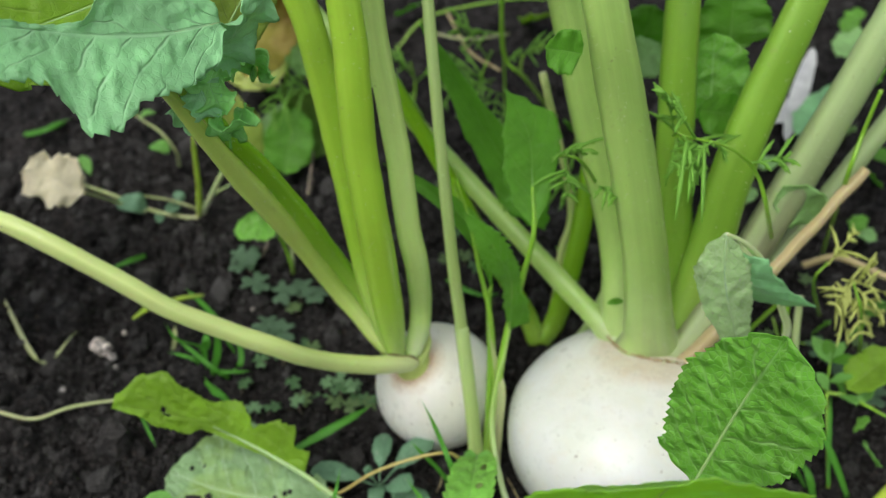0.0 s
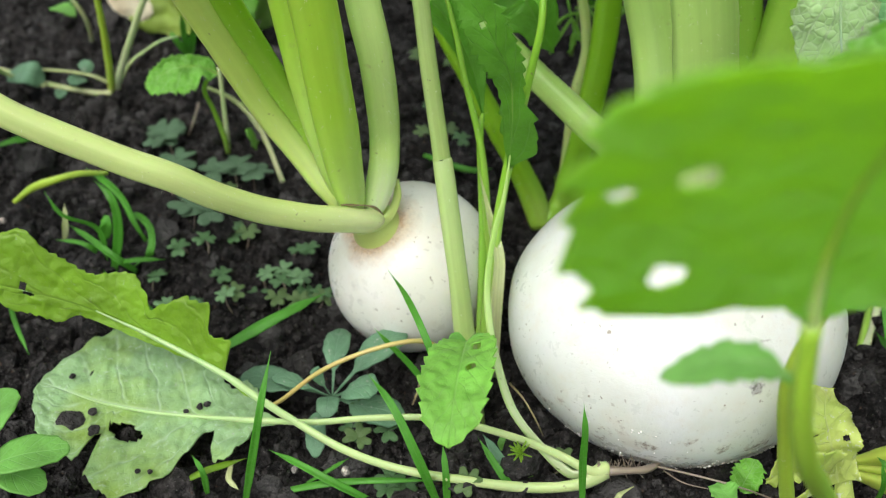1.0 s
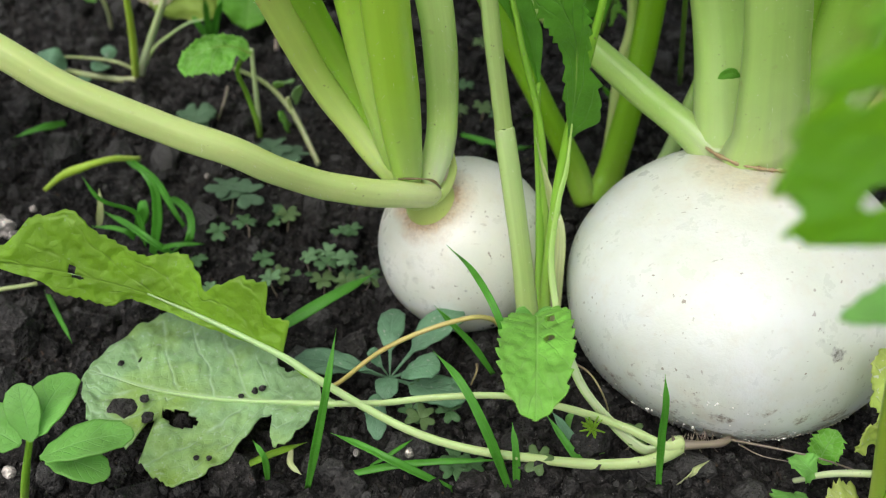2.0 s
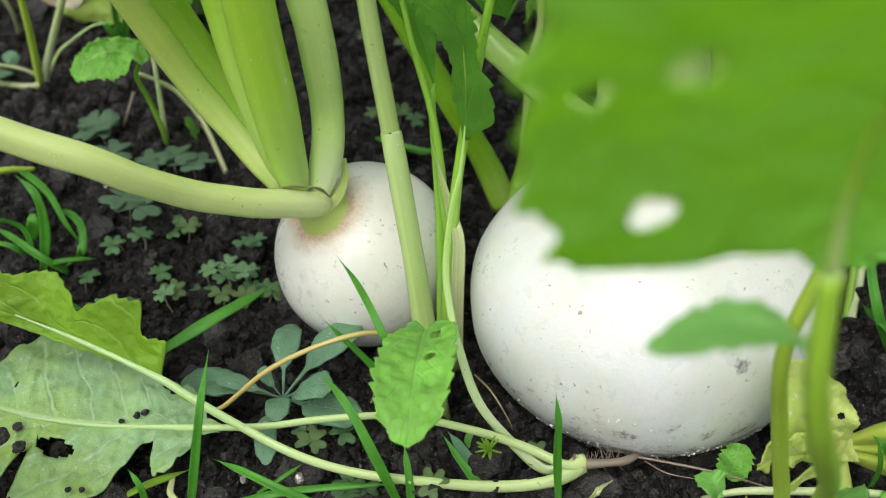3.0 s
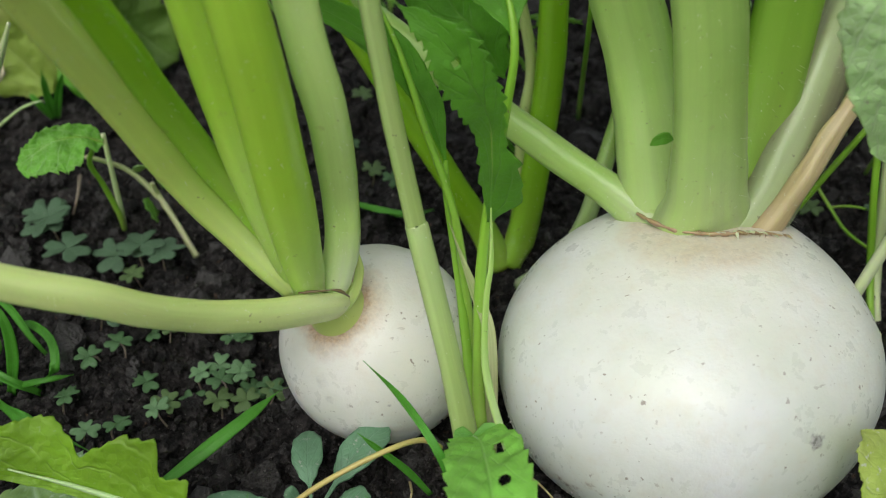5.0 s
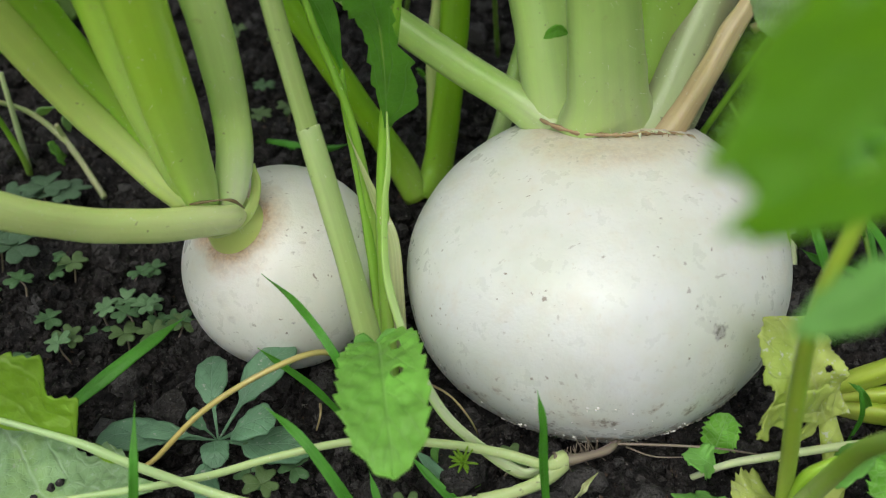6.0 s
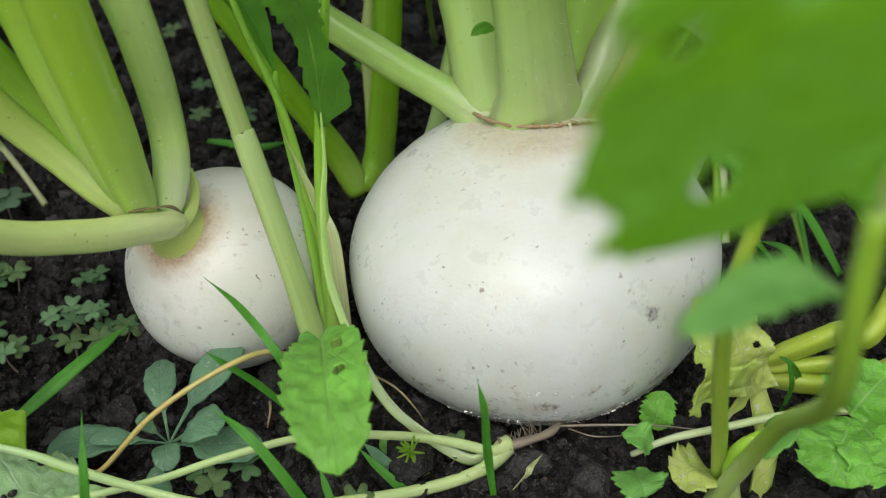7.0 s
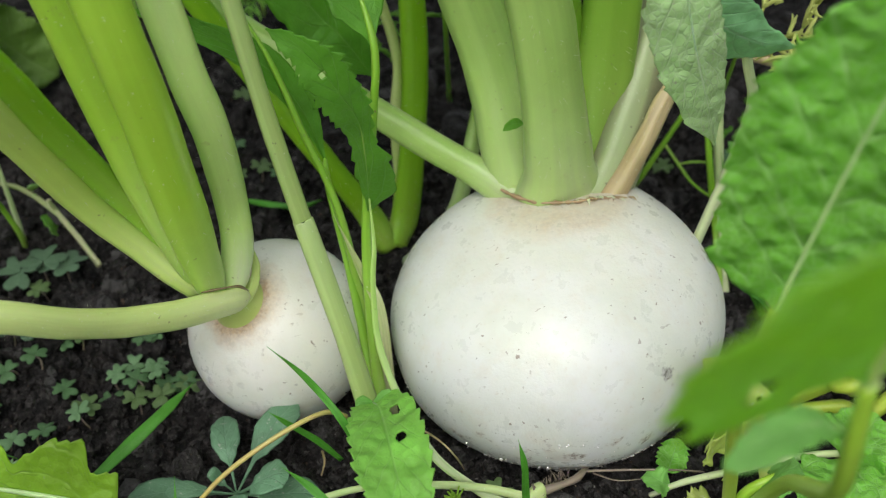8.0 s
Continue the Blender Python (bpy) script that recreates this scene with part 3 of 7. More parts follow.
def clinging_soil(owner, skin, count, low, high, seed, material=None, most=0.0014):
    """Crumbs of soil stuck to the skin of a root between two heights over its middle, as one sheet of clutter."""
    rng = random.Random(seed)
    bits = bmesh.new()
    spots = [f for f in skin.data.polygons if low < f.center.z < high and f.center.y < 0.35 * abs(f.center.x) + 0.01]
    for _ in range(count):
        f = rng.choice(spots)
        w = [rng.random() for _ in f.vertices]
        at = sum((skin.data.vertices[i].co * k for i, k in zip(f.vertices, w)), Vector()) / sum(w)
        if noise.noise(at * 70 + Vector((seed, 0, 0))) < rng.uniform(-0.5, 0.35):
            continue
        at = skin.matrix_basis @ at
        size = 0.00022 + (most - 0.00022) * rng.random() ** 3
        got = bmesh.ops.create_icosphere(bits, subdivisions=1, radius=size)["verts"]
        for v in got:
            v.co *= 1 + 0.6 * noise.noise(v.co * 900 + at * 300)
            v.co += at
    return tagged(part("clinging_soil", bits, material or CRUMB, owner, "grit and crumbs of soil stuck to the skin"), kind="stuff")


clinging_soil(large, root, 1500, -0.044, -0.029, 61, None, 0.0011)
clinging_soil(large, root, 1500, -0.042, -0.024, 63, GRIT, 0.0006)
clinging_soil(large, root, 160, -0.03, -0.006, 64, GRIT, 0.0004)


def petiole(owner, points, radii, material, label="", **more):
    ob = part("petiole", stalk(points, radii, **more), material, owner, label)
    bristles(ob, points, radii, 190, more.get("seed", 0))
    return ob


def bristles(owner, points, radii, count, seed):
    """Short pale bristles all over a stalk, as one sheet of clutter."""
    rng = random.Random(900 + seed)
    path = smooth_path(points, 80)
    vs, fs = [], []
    for _ in range(count):
        k = rng.randrange(3, 80)
        p, t = path[k]
        out = t.orthogonal().normalized()
        out.rotate(Matrix.Rotation(rng.uniform(0, 6.283), 3, t))
        across, r = t.cross(out) * 0.00007, along(radii, k / 80)
        foot = p + t * rng.uniform(-0.001, 0.001) + out * r * 0.82
        tip = foot + out * (r * 0.18 + rng.uniform(0.0005, 0.0013)) + t * rng.uniform(-0.0004, 0.0004)
        b = len(vs)
        vs += [tuple(foot + across), tuple(foot - across * 0.5 + t * 0.00006), tuple(foot - across * 0.5 - t * 0.00006), tuple(tip)]
        fs += [(b, b + 1, b + 3), (b + 1, b + 2, b + 3), (b + 2, b, b + 3)]
    me = bpy.data.meshes.new("bristles")
    me.from_pydata(vs, [], fs)
    bm = bmesh.new()
    bm.from_mesh(me)
    bpy.data.meshes.remove(me)
    return tagged(part("bristles", bm, BRISTLE, owner, "short pale bristles"), kind="stuff")


R = lambda foot, r, end: [(0, foot), (0.16, r * 1.12), (0.35, r), (1, end)]
petiole(large, [(0.091, 0.316, 0.056), (0.0895, 0.325, 0.08), (0.0845, 0.3410, 0.1159), (0.0672, 0.3540, 0.1710), (0.0532, 0.3640, 0.2207), (0.035, 0.385, 0.29)], R(0.0135, 0.0106, 0.008), PETIOLE_LARGE, seg=20, groove=0.1, seed=1)
petiole(large, [(0.1012, 0.312, 0.06), (0.0975, 0.3055, 0.083), (0.0866, 0.302, 0.14), (0.0698, 0.303, 0.2055), (0.057, 0.304, 0.252), (0.042, 0.325, 0.31)], [(0, 0.0262), (0.05, 0.024), (0.12, 0.0152), (0.2, 0.0119), (0.36, 0.0098), (1, 0.0075)], PETIOLE_LARGE, "thick pale front stalk", seg=24, flat=0.66, groove=0.08, seed=2)
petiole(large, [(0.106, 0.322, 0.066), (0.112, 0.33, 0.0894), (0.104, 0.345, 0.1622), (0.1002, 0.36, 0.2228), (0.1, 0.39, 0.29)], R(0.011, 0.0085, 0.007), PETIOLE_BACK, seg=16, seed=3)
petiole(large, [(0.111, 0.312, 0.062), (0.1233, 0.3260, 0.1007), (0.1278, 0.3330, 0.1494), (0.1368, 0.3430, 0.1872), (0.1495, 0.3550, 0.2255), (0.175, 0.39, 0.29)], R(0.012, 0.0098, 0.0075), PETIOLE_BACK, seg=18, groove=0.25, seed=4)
petiole(large, [(0.112, 0.3035, 0.058), (0.128, 0.314, 0.08), (0.1495, 0.335, 0.1106), (0.1681, 0.345, 0.1623), (0.1854, 0.355, 0.2128), (0.205, 0.37, 0.27)], R(0.0115, 0.0095, 0.0075), PETIOLE_PURPLE, "green stalk with a purplish grey foot", seg=18, groove=0.15, seed=5)
petiole(large, [(0.116, 0.31, 0.064), (0.14, 0.325, 0.077), (0.173, 0.35, 0.0972), (0.1933, 0.365, 0.1209), (0.2118, 0.375, 0.1506), (0.24, 0.39, 0.2)], R(0.008, 0.0058, 0.005), PETIOLE_PURPLE, "pale stalk with a brown foot", seg=14, seed=6)
petiole(large, [(0.0885, 0.3105, 0.062), (0.0765, 0.325, 0.0695), (0.0534, 0.3518, 0.08), (-0.018, 0.428, 0.12), (-0.089, 0.505, 0.16)], R(0.0068, 0.0056, 0.0045), PETIOLE_LARGE, "thin stalk fallen to the side", seg=14, seed=7)
petiole(large, [(0.111, 0.2965, 0.056), (0.1215, 0.301, 0.0725), (0.14, 0.311, 0.094), (0.1626, 0.3232, 0.12), (0.19, 0.338, 0.152)], [(0, 0.007), (0.2, 0.0042), (1, 0.0026)], DRY_STALK, "withered brown stalk", seg=16, n=60, ribs=0.12, rough=0.5, seed=8)
rim_rng = random.Random(17)
rim = [(0.0806, 0.3133, 0.0695), (0.0839, 0.3063, 0.0704), (0.0898, 0.3006, 0.0709), (0.0984, 0.2971, 0.0711), (0.1060, 0.2959, 0.0709), (0.1130, 0.2949, 0.0701), (0.1195, 0.2945, 0.0681), (0.1240, 0.2968, 0.0659)]
part("collar", stalk(rim, [(k / 40, rim_rng.uniform(0.0003, 0.0009) * (0.7 + 0.7 * k / 40)) for k in range(41)], seg=8, n=160, rough=1.6, seed=17), CORK, large, "thin brown corky rim round the stalks")
for k in range(34):
    p, t = smooth_path(rim, 100)[int(30 + 70 * rim_rng.random() ** 0.6)]
    d = Vector((rim_rng.uniform(-0.6, 0.6), -0.7, rim_rng.uniform(-0.1, 0.9))).normalized() * rim_rng.uniform(0.0012, 0.0032)
    part("fibre", stalk([p + Vector((0, 0.001, 0)), p + d * 0.5 + Vector((0, 0, 0.0004)), p + d], [(0, 0.0004), (0.5, 0.0003), (1, 0.0001)], seg=5, n=5, rough=1.0, seed=k), (CORK, DRY_STALK, BRISTLE)[k % 3], large)
# torn papery scales round the crown
for k, (x, y, z, a, s) in enumerate(((0.1155, 0.2935, 0.0665, 0.6, 0.006), (0.12, 0.299, 0.0645, 1.0, 0.005))):
    d = Vector((math.sin(a), -math.cos(a), 0.1))
    p = Vector((x, y, z))
    part("scale", leaf([p, p + d * s * 0.5 + Vector((0, 0, 0.0022)), p + d * s + Vector((0, 0, -0.001))], (math.cos(a), math.sin(a), 0), s * 0.6, LANCE, n=8, m=3, teeth=0.3, count=3, seed=k), DRY_STALK, large, "dry brown papery scale")
part("bud", leaf([(0.0824, 0.3025, 0.1040), (0.0779, 0.3000, 0.1068), (0.0746, 0.3000, 0.1050)], (0, 0.3, 1), 0.0017, OVATE, n=10, m=3, teeth=0.0), LEAF, large, "tiny green leaflet on a stalk")


def turnip_blade(owner, start, way, length, half, seed, material=LEAF, label=""):
    """A broad toothed blade at the end of a stalk."""
    p, w = Vector(start), Vector(way).normalized()
    drop = Vector((0, 0, -1))
    pts = [p, p + w * length * 0.35, p + w * length * 0.7 + drop * length * 0.06, p + w * length + drop * length * 0.25]
    side = w.cross(Vector((0, 0, 1)))
    return part("leaf_blade", leaf(pts, side, half, BROAD, n=48, m=7, teeth=0.16, count=14, ruffle=0.12, pucker=0.08, seed=seed), material, owner, label)


turnip_blade(large, (0.035, 0.385, 0.29), (-0.1, 0.75, 0.6), 0.16, 0.05, 11)
turnip_blade(large, (0.042, 0.325, 0.31), (-0.05, 0.6, 0.8), 0.17, 0.055, 12)
turnip_blade(large, (0.1, 0.39, 0.29), (0.0, 0.8, 0.6), 0.16, 0.05, 13)
turnip_blade(large, (0.175, 0.39, 0.29), (0.3, 0.7, 0.6), 0.17, 0.055, 14)
turnip_blade(large, (0.205, 0.37, 0.27), (0.6, 0.5, 0.5), 0.16, 0.05, 15)
turnip_blade(large, (0.24, 0.39, 0.2), (0.8, 0.5, 0.35), 0.14, 0.045, 16)

# the small turnip
small = thing("turnip", (-0.0014, 0.3205, 0.0), "small round white turnip leaning aside, with splayed light green stalks", "turnip")
small_at = root_frame((-0.0014, 0.3205, 0.024), (-0.42, -0.25, 0.87))
inv = small_at.inverted()
marks = [(tuple(inv @ Vector(p)), s, d) for p, s, d in (((-0.0229, 0.2973, 0.0356), 0.003, 0.18), ((-0.003, 0.288, 0.03), 0.0008, 0.7), ((-0.02, 0.295, 0.03), 0.0018, 0.2), ((0.006, 0.29, 0.04), 0.0006, 0.8))]
SKIN_SMALL = root_material("small_turnip_skin", (0.77, 0.765, 0.73), (0.0, 0.0, 0.0105, 0.0168, 0.9), marks)
profile = round_profile(0.0326, 0.0345, 0.97, 0.0292) + [(0.0125, 0.0296), (0.0085, 0.0302)]
root = part("root", lathe(profile, 72, 0.02, 9.0), SKIN_SMALL, small, "white waxy root with a brown corky collar")
root.matrix_basis = small_at
clinging_soil(small, root, 300, -0.024, -0.01, 62, None, 0.0008)
crown = part("crown", lathe([(0.0104, 0.0262), (0.0098, 0.0285), (0.009, 0.0305), (0.0082, 0.0328), (0.0072, 0.0352), (0.0055, 0.0375)], 40, 0.06, 2.0), SHEATH, small, "pale yellow-green leaf sheath")
crown.matrix_basis = small_at
petiole(small, [(-0.0124, 0.3050, 0.0594), (-0.0155, 0.3019, 0.0619), (-0.0235, 0.2985, 0.0655), (-0.035, 0.2935, 0.0708), (-0.049, 0.2885, 0.0785), (-0.061, 0.283, 0.0885), (-0.073, 0.28, 0.0985), (-0.089, 0.281, 0.1055), (-0.1155, 0.2830, 0.1191), (-0.1371, 0.2870, 0.1338), (-0.1826, 0.3000, 0.1537), (-0.22, 0.33, 0.13)], [(0, 0.0016), (0.02, 0.0034), (0.08, 0.0043), (0.22, 0.005), (0.4, 0.0048), (1, 0.0046)], PETIOLE_PALE, "long stalk bent out sideways", seg=18, n=60, groove=0.1, seed=21)
# one grooved stalk as two tubes, its light and shade put into their colours
petiole(small, [(-0.025, 0.3085, 0.0635), (-0.031, 0.3120, 0.0710), (-0.0385, 0.3160, 0.0810), (-0.0480, 0.3165, 0.0985), (-0.0565, 0.3065, 0.1290), (-0.0636, 0.2915, 0.1600), (-0.0702, 0.2786, 0.1863), (-0.0759, 0.2688, 0.2082), (-0.0810, 0.2620, 0.2260), (-0.0855, 0.2570, 0.2410), (-0.0872, 0.2486, 0.2544), (-0.0886, 0.2389, 0.2689), (-0.0945, 0.2301, 0.2785)], [(0, 0.0038), (0.1, 0.0046), (0.3, 0.0053), (0.5, 0.005), (0.62, 0.0036), (0.75, 0.0024), (1, 0.0012)], PETIOLE_LIT, seg=18, groove=0.12, seed=22)
petiole(small, [(-0.0235, 0.3125, 0.0625), (-0.0347, 0.3164, 0.0908), (-0.0439, 0.3130, 0.1135), (-0.0506, 0.3029, 0.1389), (-0.0556, 0.2944, 0.1599), (-0.0615, 0.2870, 0.1790), (-0.0678, 0.2768, 0.2022), (-0.0737, 0.2698, 0.2179), (-0.0790, 0.2650, 0.2330), (-0.0826, 0.2540, 0.2484), (-0.0843, 0.2446, 0.2633), (-0.0887, 0.2349, 0.2749)], [(0, 0.0036), (0.15, 0.0044), (0.35, 0.0046), (0.55, 0.0042), (0.66, 0.003), (0.8, 0.002), (1, 0.0012)], PETIOLE_DEEP, "deep green inner face of the grooved stalk, shade in its colour", seg=16, groove=0.3, seed=23)
petiole(small, [(-0.0215, 0.3075, 0.0625), (-0.0222, 0.3035, 0.078), (-0.0270, 0.2950, 0.1493), (-0.0318, 0.3000, 0.1943), (-0.0337, 0.3060, 0.2397), (-0.04, 0.315, 0.28)], [(0, 0.0034), (0.1, 0.0046), (0.3, 0.007), (0.6, 0.0068), (1, 0.006)], PETIOLE, "broad middle stalk", seg=20, groove=0.08, seed=24)
petiole(small, [(-0.0235, 0.3105, 0.0625), (-0.0306, 0.3095, 0.1019), (-0.0388, 0.3200, 0.1562), (-0.0468, 0.3280, 0.2020), (-0.0545, 0.3350, 0.2356), (-0.075, 0.35, 0.28)], [(0, 0.0042), (0.12, 0.0055), (0.3, 0.007), (1, 0.006)], PETIOLE, seg=16, groove=0.1, seed=26)
petiole(small, [(-0.0147, 0.3078, 0.0615), (-0.0122, 0.3088, 0.0695), (-0.0100, 0.3105, 0.0800), (-0.0094, 0.3125, 0.0905), (-0.0098, 0.3105, 0.1060), (-0.0113, 0.3070, 0.1260), (-0.0143, 0.3085, 0.1450), (-0.0177, 0.3177, 0.1731), (-0.0217, 0.3239, 0.1993), (-0.0254, 0.3276, 0.2228), (-0.0290, 0.3320, 0.2600)], [(0, 0.0034), (0.06, 0.0044), (0.14, 0.0051), (0.3, 0.0052), (0.5, 0.0054), (1, 0.005)], PETIOLE_FOOT, "pale stalk with a swollen white foot", seg=18, n=50, groove=0.1, seed=25)
part("sheath", stalk([(-0.0060, 0.3181, 0.0675), (-0.0061, 0.3127, 0.0636), (-0.0086, 0.3079, 0.0600), (-0.0132, 0.3046, 0.0572), (-0.0192, 0.3040, 0.0556), (-0.0239, 0.3061, 0.0541)], [(0, 0.0008), (0.2, 0.0015), (0.5, 0.0019), (0.75, 0.0016), (1, 0.0006)], seg=14, flat=0.5, rough=0.15, seed=29), SHEATH, small, "thin yellow-green leaf sheath")
part("scale", stalk([(-0.0247, 0.3010, 0.0699), (-0.0213, 0.2997, 0.0708), (-0.0180, 0.2988, 0.0714), (-0.0148, 0.2989, 0.0709), (-0.0126, 0.2995, 0.0691), (-0.0106, 0.3011, 0.0653)], [(0, 0.0003), (0.2, 0.0006), (0.5, 0.0004), (0.75, 0.0007), (1, 0.0003)], seg=8, n=80, rough=1.6, seed=28), SEAM, small, "thin dry brown seam between the stalks")
turnip_blade(small, (-0.075, 0.35, 0.28), (-0.1, 0.75, 0.6), 0.15, 0.045, 31)
turnip_blade(small, (-0.029, 0.332, 0.26), (0.0, 0.7, 0.7), 0.15, 0.045, 32)
turnip_blade(small, (-0.04, 0.315, 0.28), (-0.05, 0.6, 0.8), 0.15, 0.045, 34)
turnip_blade(small, (-0.22, 0.33, 0.13), (-0.9, 0.25, 0.25), 0.13, 0.045, 33)

# the young plant behind, between the two
young = thing("young_turnip_plant", (0.058, 0.375, 0.0), "young leafy plant with two spread green stalks, rooted in the soil", "plant")
petiole(young, [(0.056, 0.376, -0.004), (0.05, 0.383, 0.012), (0.036, 0.3864, 0.04), (0.0164, 0.3886, 0.08), (-0.0024, 0.391, 0.12), (-0.025, 0.393, 0.165)], R(0.0052, 0.005, 0.004), PETIOLE_DEEP, seg=14, seed=41)
petiole(young, [(0.0585, 0.376, -0.004), (0.0676, 0.3850, 0.0085), (0.0761, 0.3920, 0.0638), (0.0789, 0.4000, 0.1044), (0.0795, 0.4100, 0.1502), (0.0793, 0.4300, 0.1862)], R(0.006, 0.0056, 0.0045), PETIOLE_DEEP, seg=14, groove=0.2, seed=42)
petiole(young, [(0.0575, 0.38, -0.004), (0.0655, 0.3880, 0.0079), (0.0675, 0.3920, 0.0522), (0.0707, 0.4000, 0.0820), (0.05, 0.405, 0.16)], R(0.003, 0.0026, 0.002), PETIOLE_PALE, seg=10, seed=43)
petiole(young, [(0.0615, 0.3640, -0.004), (0.0690, 0.3530, 0.0140), (0.0791, 0.3507, 0.0344), (0.0931, 0.3663, 0.0612), (0.1060, 0.3820, 0.0880)], R(0.0036, 0.0036, 0.003), GREENING_STEM, seg=10, seed=44)
part("leaf_blade", leaf([(0.0539, 0.3720, 0.0863), (0.0436, 0.3750, 0.1046), (0.0350, 0.3850, 0.1146), (-0.01, 0.4, 0.19)], (0.6, 0, 0.8), 0.013, OVATE, teeth=0.2, count=9, pucker=0.05, seed=4), LEAF, young, "dark green toothed blade")

# ---- the grass clump between the turnips ----
clump = thing("grass_plant", (0.0205, 0.264, 0.0), "jointed light green grass stem standing between the turnips", "grass")
part("sheath", stalk([(0.0205, 0.262, -0.006), (0.0155, 0.279, 0.045), (0.0102, 0.2985, 0.0845), (0.0096, 0.3005, 0.0881)], [(0, 0.0042), (0.4, 0.0034), (0.97, 0.0032), (1, 0.0025)], seg=14, seed=51), GRASS_STEM, clump, "lower leaf sheath ending at a joint")
part("culm", stalk([(0.0108, 0.2965, 0.081), (0.0096, 0.3005, 0.0881), (0.005, 0.309, 0.125), (0.001, 0.317, 0.165), (-0.003, 0.327, 0.21), (-0.007, 0.338, 0.26)], [(0, 0.0026), (0.1, 0.0029), (1, 0.0024)], seg=12, seed=52), GRASS_STEM, clump)

thin = thing("toothed_weed", (0.024, 0.288, 0.0), "slender weed with a toothed bright green leaf on a long stem", "weed")
part("stem", stalk([(0.022, 0.27, -0.004), (0.0255, 0.29, 0.028), (0.0295, 0.306, 0.06), (0.0337, 0.3131, 0.085), (0.0385, 0.317, 0.11), (0.0418, 0.3220, 0.1289), (0.0410, 0.3345, 0.1445)], [(0, 0.0024), (0.5, 0.0017), (0.85, 0.0012), (1, 0.0006)], seg=10, seed=61), THIN_STEM, thin)
ribbed(LEAF, VEIN, thin, "upright toothed blade", 0.0005, [(0.0418, 0.3220, 0.1289), (0.0410, 0.3350, 0.1445), (0.0386, 0.3450, 0.1651), (0.0280, 0.3520, 0.1846)], (1, 0.1, 0.05), 0.0135, [(0, 0.05), (0.25, 0.75), (0.45, 0.95), (0.7, 0.85), (1, 0.05)], right=[(0, 0.05), (0.3, 0.6), (0.62, 1.0), (0.72, 1.05), (0.85, 0.5), (1, 0.02)], teeth=0.1, count=11, fold=0.1, pucker=0.03, seed=6)
ribbed(LEAF, THIN_STEM, thin, "drooping toothed blade with a hole", 0.00035, [(0.0325, 0.309, 0.079), (0.0319, 0.3070, 0.1112), (0.0259, 0.3050, 0.1279), (0.0189, 0.3070, 0.1404), (0.0094, 0.3120, 0.1484)], (0.7, -0.1, 0.6), 0.007, [(0, 0.1), (0.15, 0.5), (0.4, 0.9), (0.6, 1.0), (0.85, 0.5), (1, 0.05)], right=[(0, 0.2), (0.06, 1.3), (0.14, 1.1), (0.22, 0.5), (0.45, 0.9), (0.65, 1.0), (0.9, 0.4), (1, 0.03)], n=90, m=12, teeth=0.28, count=18, fold=0.12, pucker=0.05, holes=((0.63, -0.1, 0.02, 0.16),), seed=7)
slim = thing("slim_weed", (0.0246, 0.29, 0.0), "thin upright green weed stalk with a folded narrow leaf", "weed")
part("stem", stalk([(0.0215, 0.268, -0.004), (0.0235, 0.29, 0.02), (0.0245, 0.311, 0.05), (0.0235, 0.326, 0.08), (0.0247, 0.3320, 0.0856)], [(0, 0.002), (0.8, 0.0013), (1, 0.0007)], seg=10, seed=71), THIN_STEM, slim)
part("leaf_blade", leaf([(0.0251, 0.3310, 0.0827), (0.0198, 0.3380, 0.1034), (0.0089, 0.3440, 0.1203), (-0.0088, 0.3520, 0.1308), (-0.0280, 0.3620, 0.1373)], (0.4, 0.5, 0.6), 0.0055, LANCE, teeth=0.04, fold=0.5, seed=8), LEAF, slim)
part("stem", stalk([(0.023, 0.272, -0.004), (0.0261, 0.3050, 0.0391), (0.0242, 0.3180, 0.0750), (0.0181, 0.3300, 0.1001), (0.0157, 0.3360, 0.1110), (0.0120, 0.3430, 0.1240), (0.0070, 0.3500, 0.1360)], [(0, 0.0016), (0.7, 0.001), (1, 0.0004)], seg=8, seed=72), THIN_STEM, slim)
part("bract", leaf([(0.0285, 0.284, 0.0), (0.0283, 0.2880, 0.0325), (0.0295, 0.2970, 0.0472), (0.0276, 0.3050, 0.0542), (0.0225, 0.3180, 0.0729)], (1, 0.2, 0), 0.0022, BLADE, teeth=0.0, fold=0.4, n=30, m=4), BUFF_STEM, slim, "dry buff leaf sheath")

white = thing("blanched_grass", (0.0464, 0.2342, 0.0120), "pale blanched grass blade arching down beside the large turnip", "grass")
part("blade", stalk([(0.0590, 0.2300, 0.0150), (0.0545, 0.2305, 0.0138), (0.0485, 0.2317, 0.0130), (0.0381, 0.2408, 0.0190), (0.0309, 0.2490, 0.0260), (0.0268, 0.2620, 0.0341), (0.0245, 0.2720, 0.0444), (0.0242, 0.2800, 0.0540), (0.0267, 0.2890, 0.0673), (0.0298, 0.2960, 0.0751), (0.0325, 0.3075, 0.085)], [(0, 0.0012), (0.12, 0.0022), (0.35, 0.0016), (0.6, 0.0012), (0.85, 0.0009), (1, 0.0003)], seg=10, n=70, flat=0.55, groove=0.3, seed=75), GREENING_STEM, white)

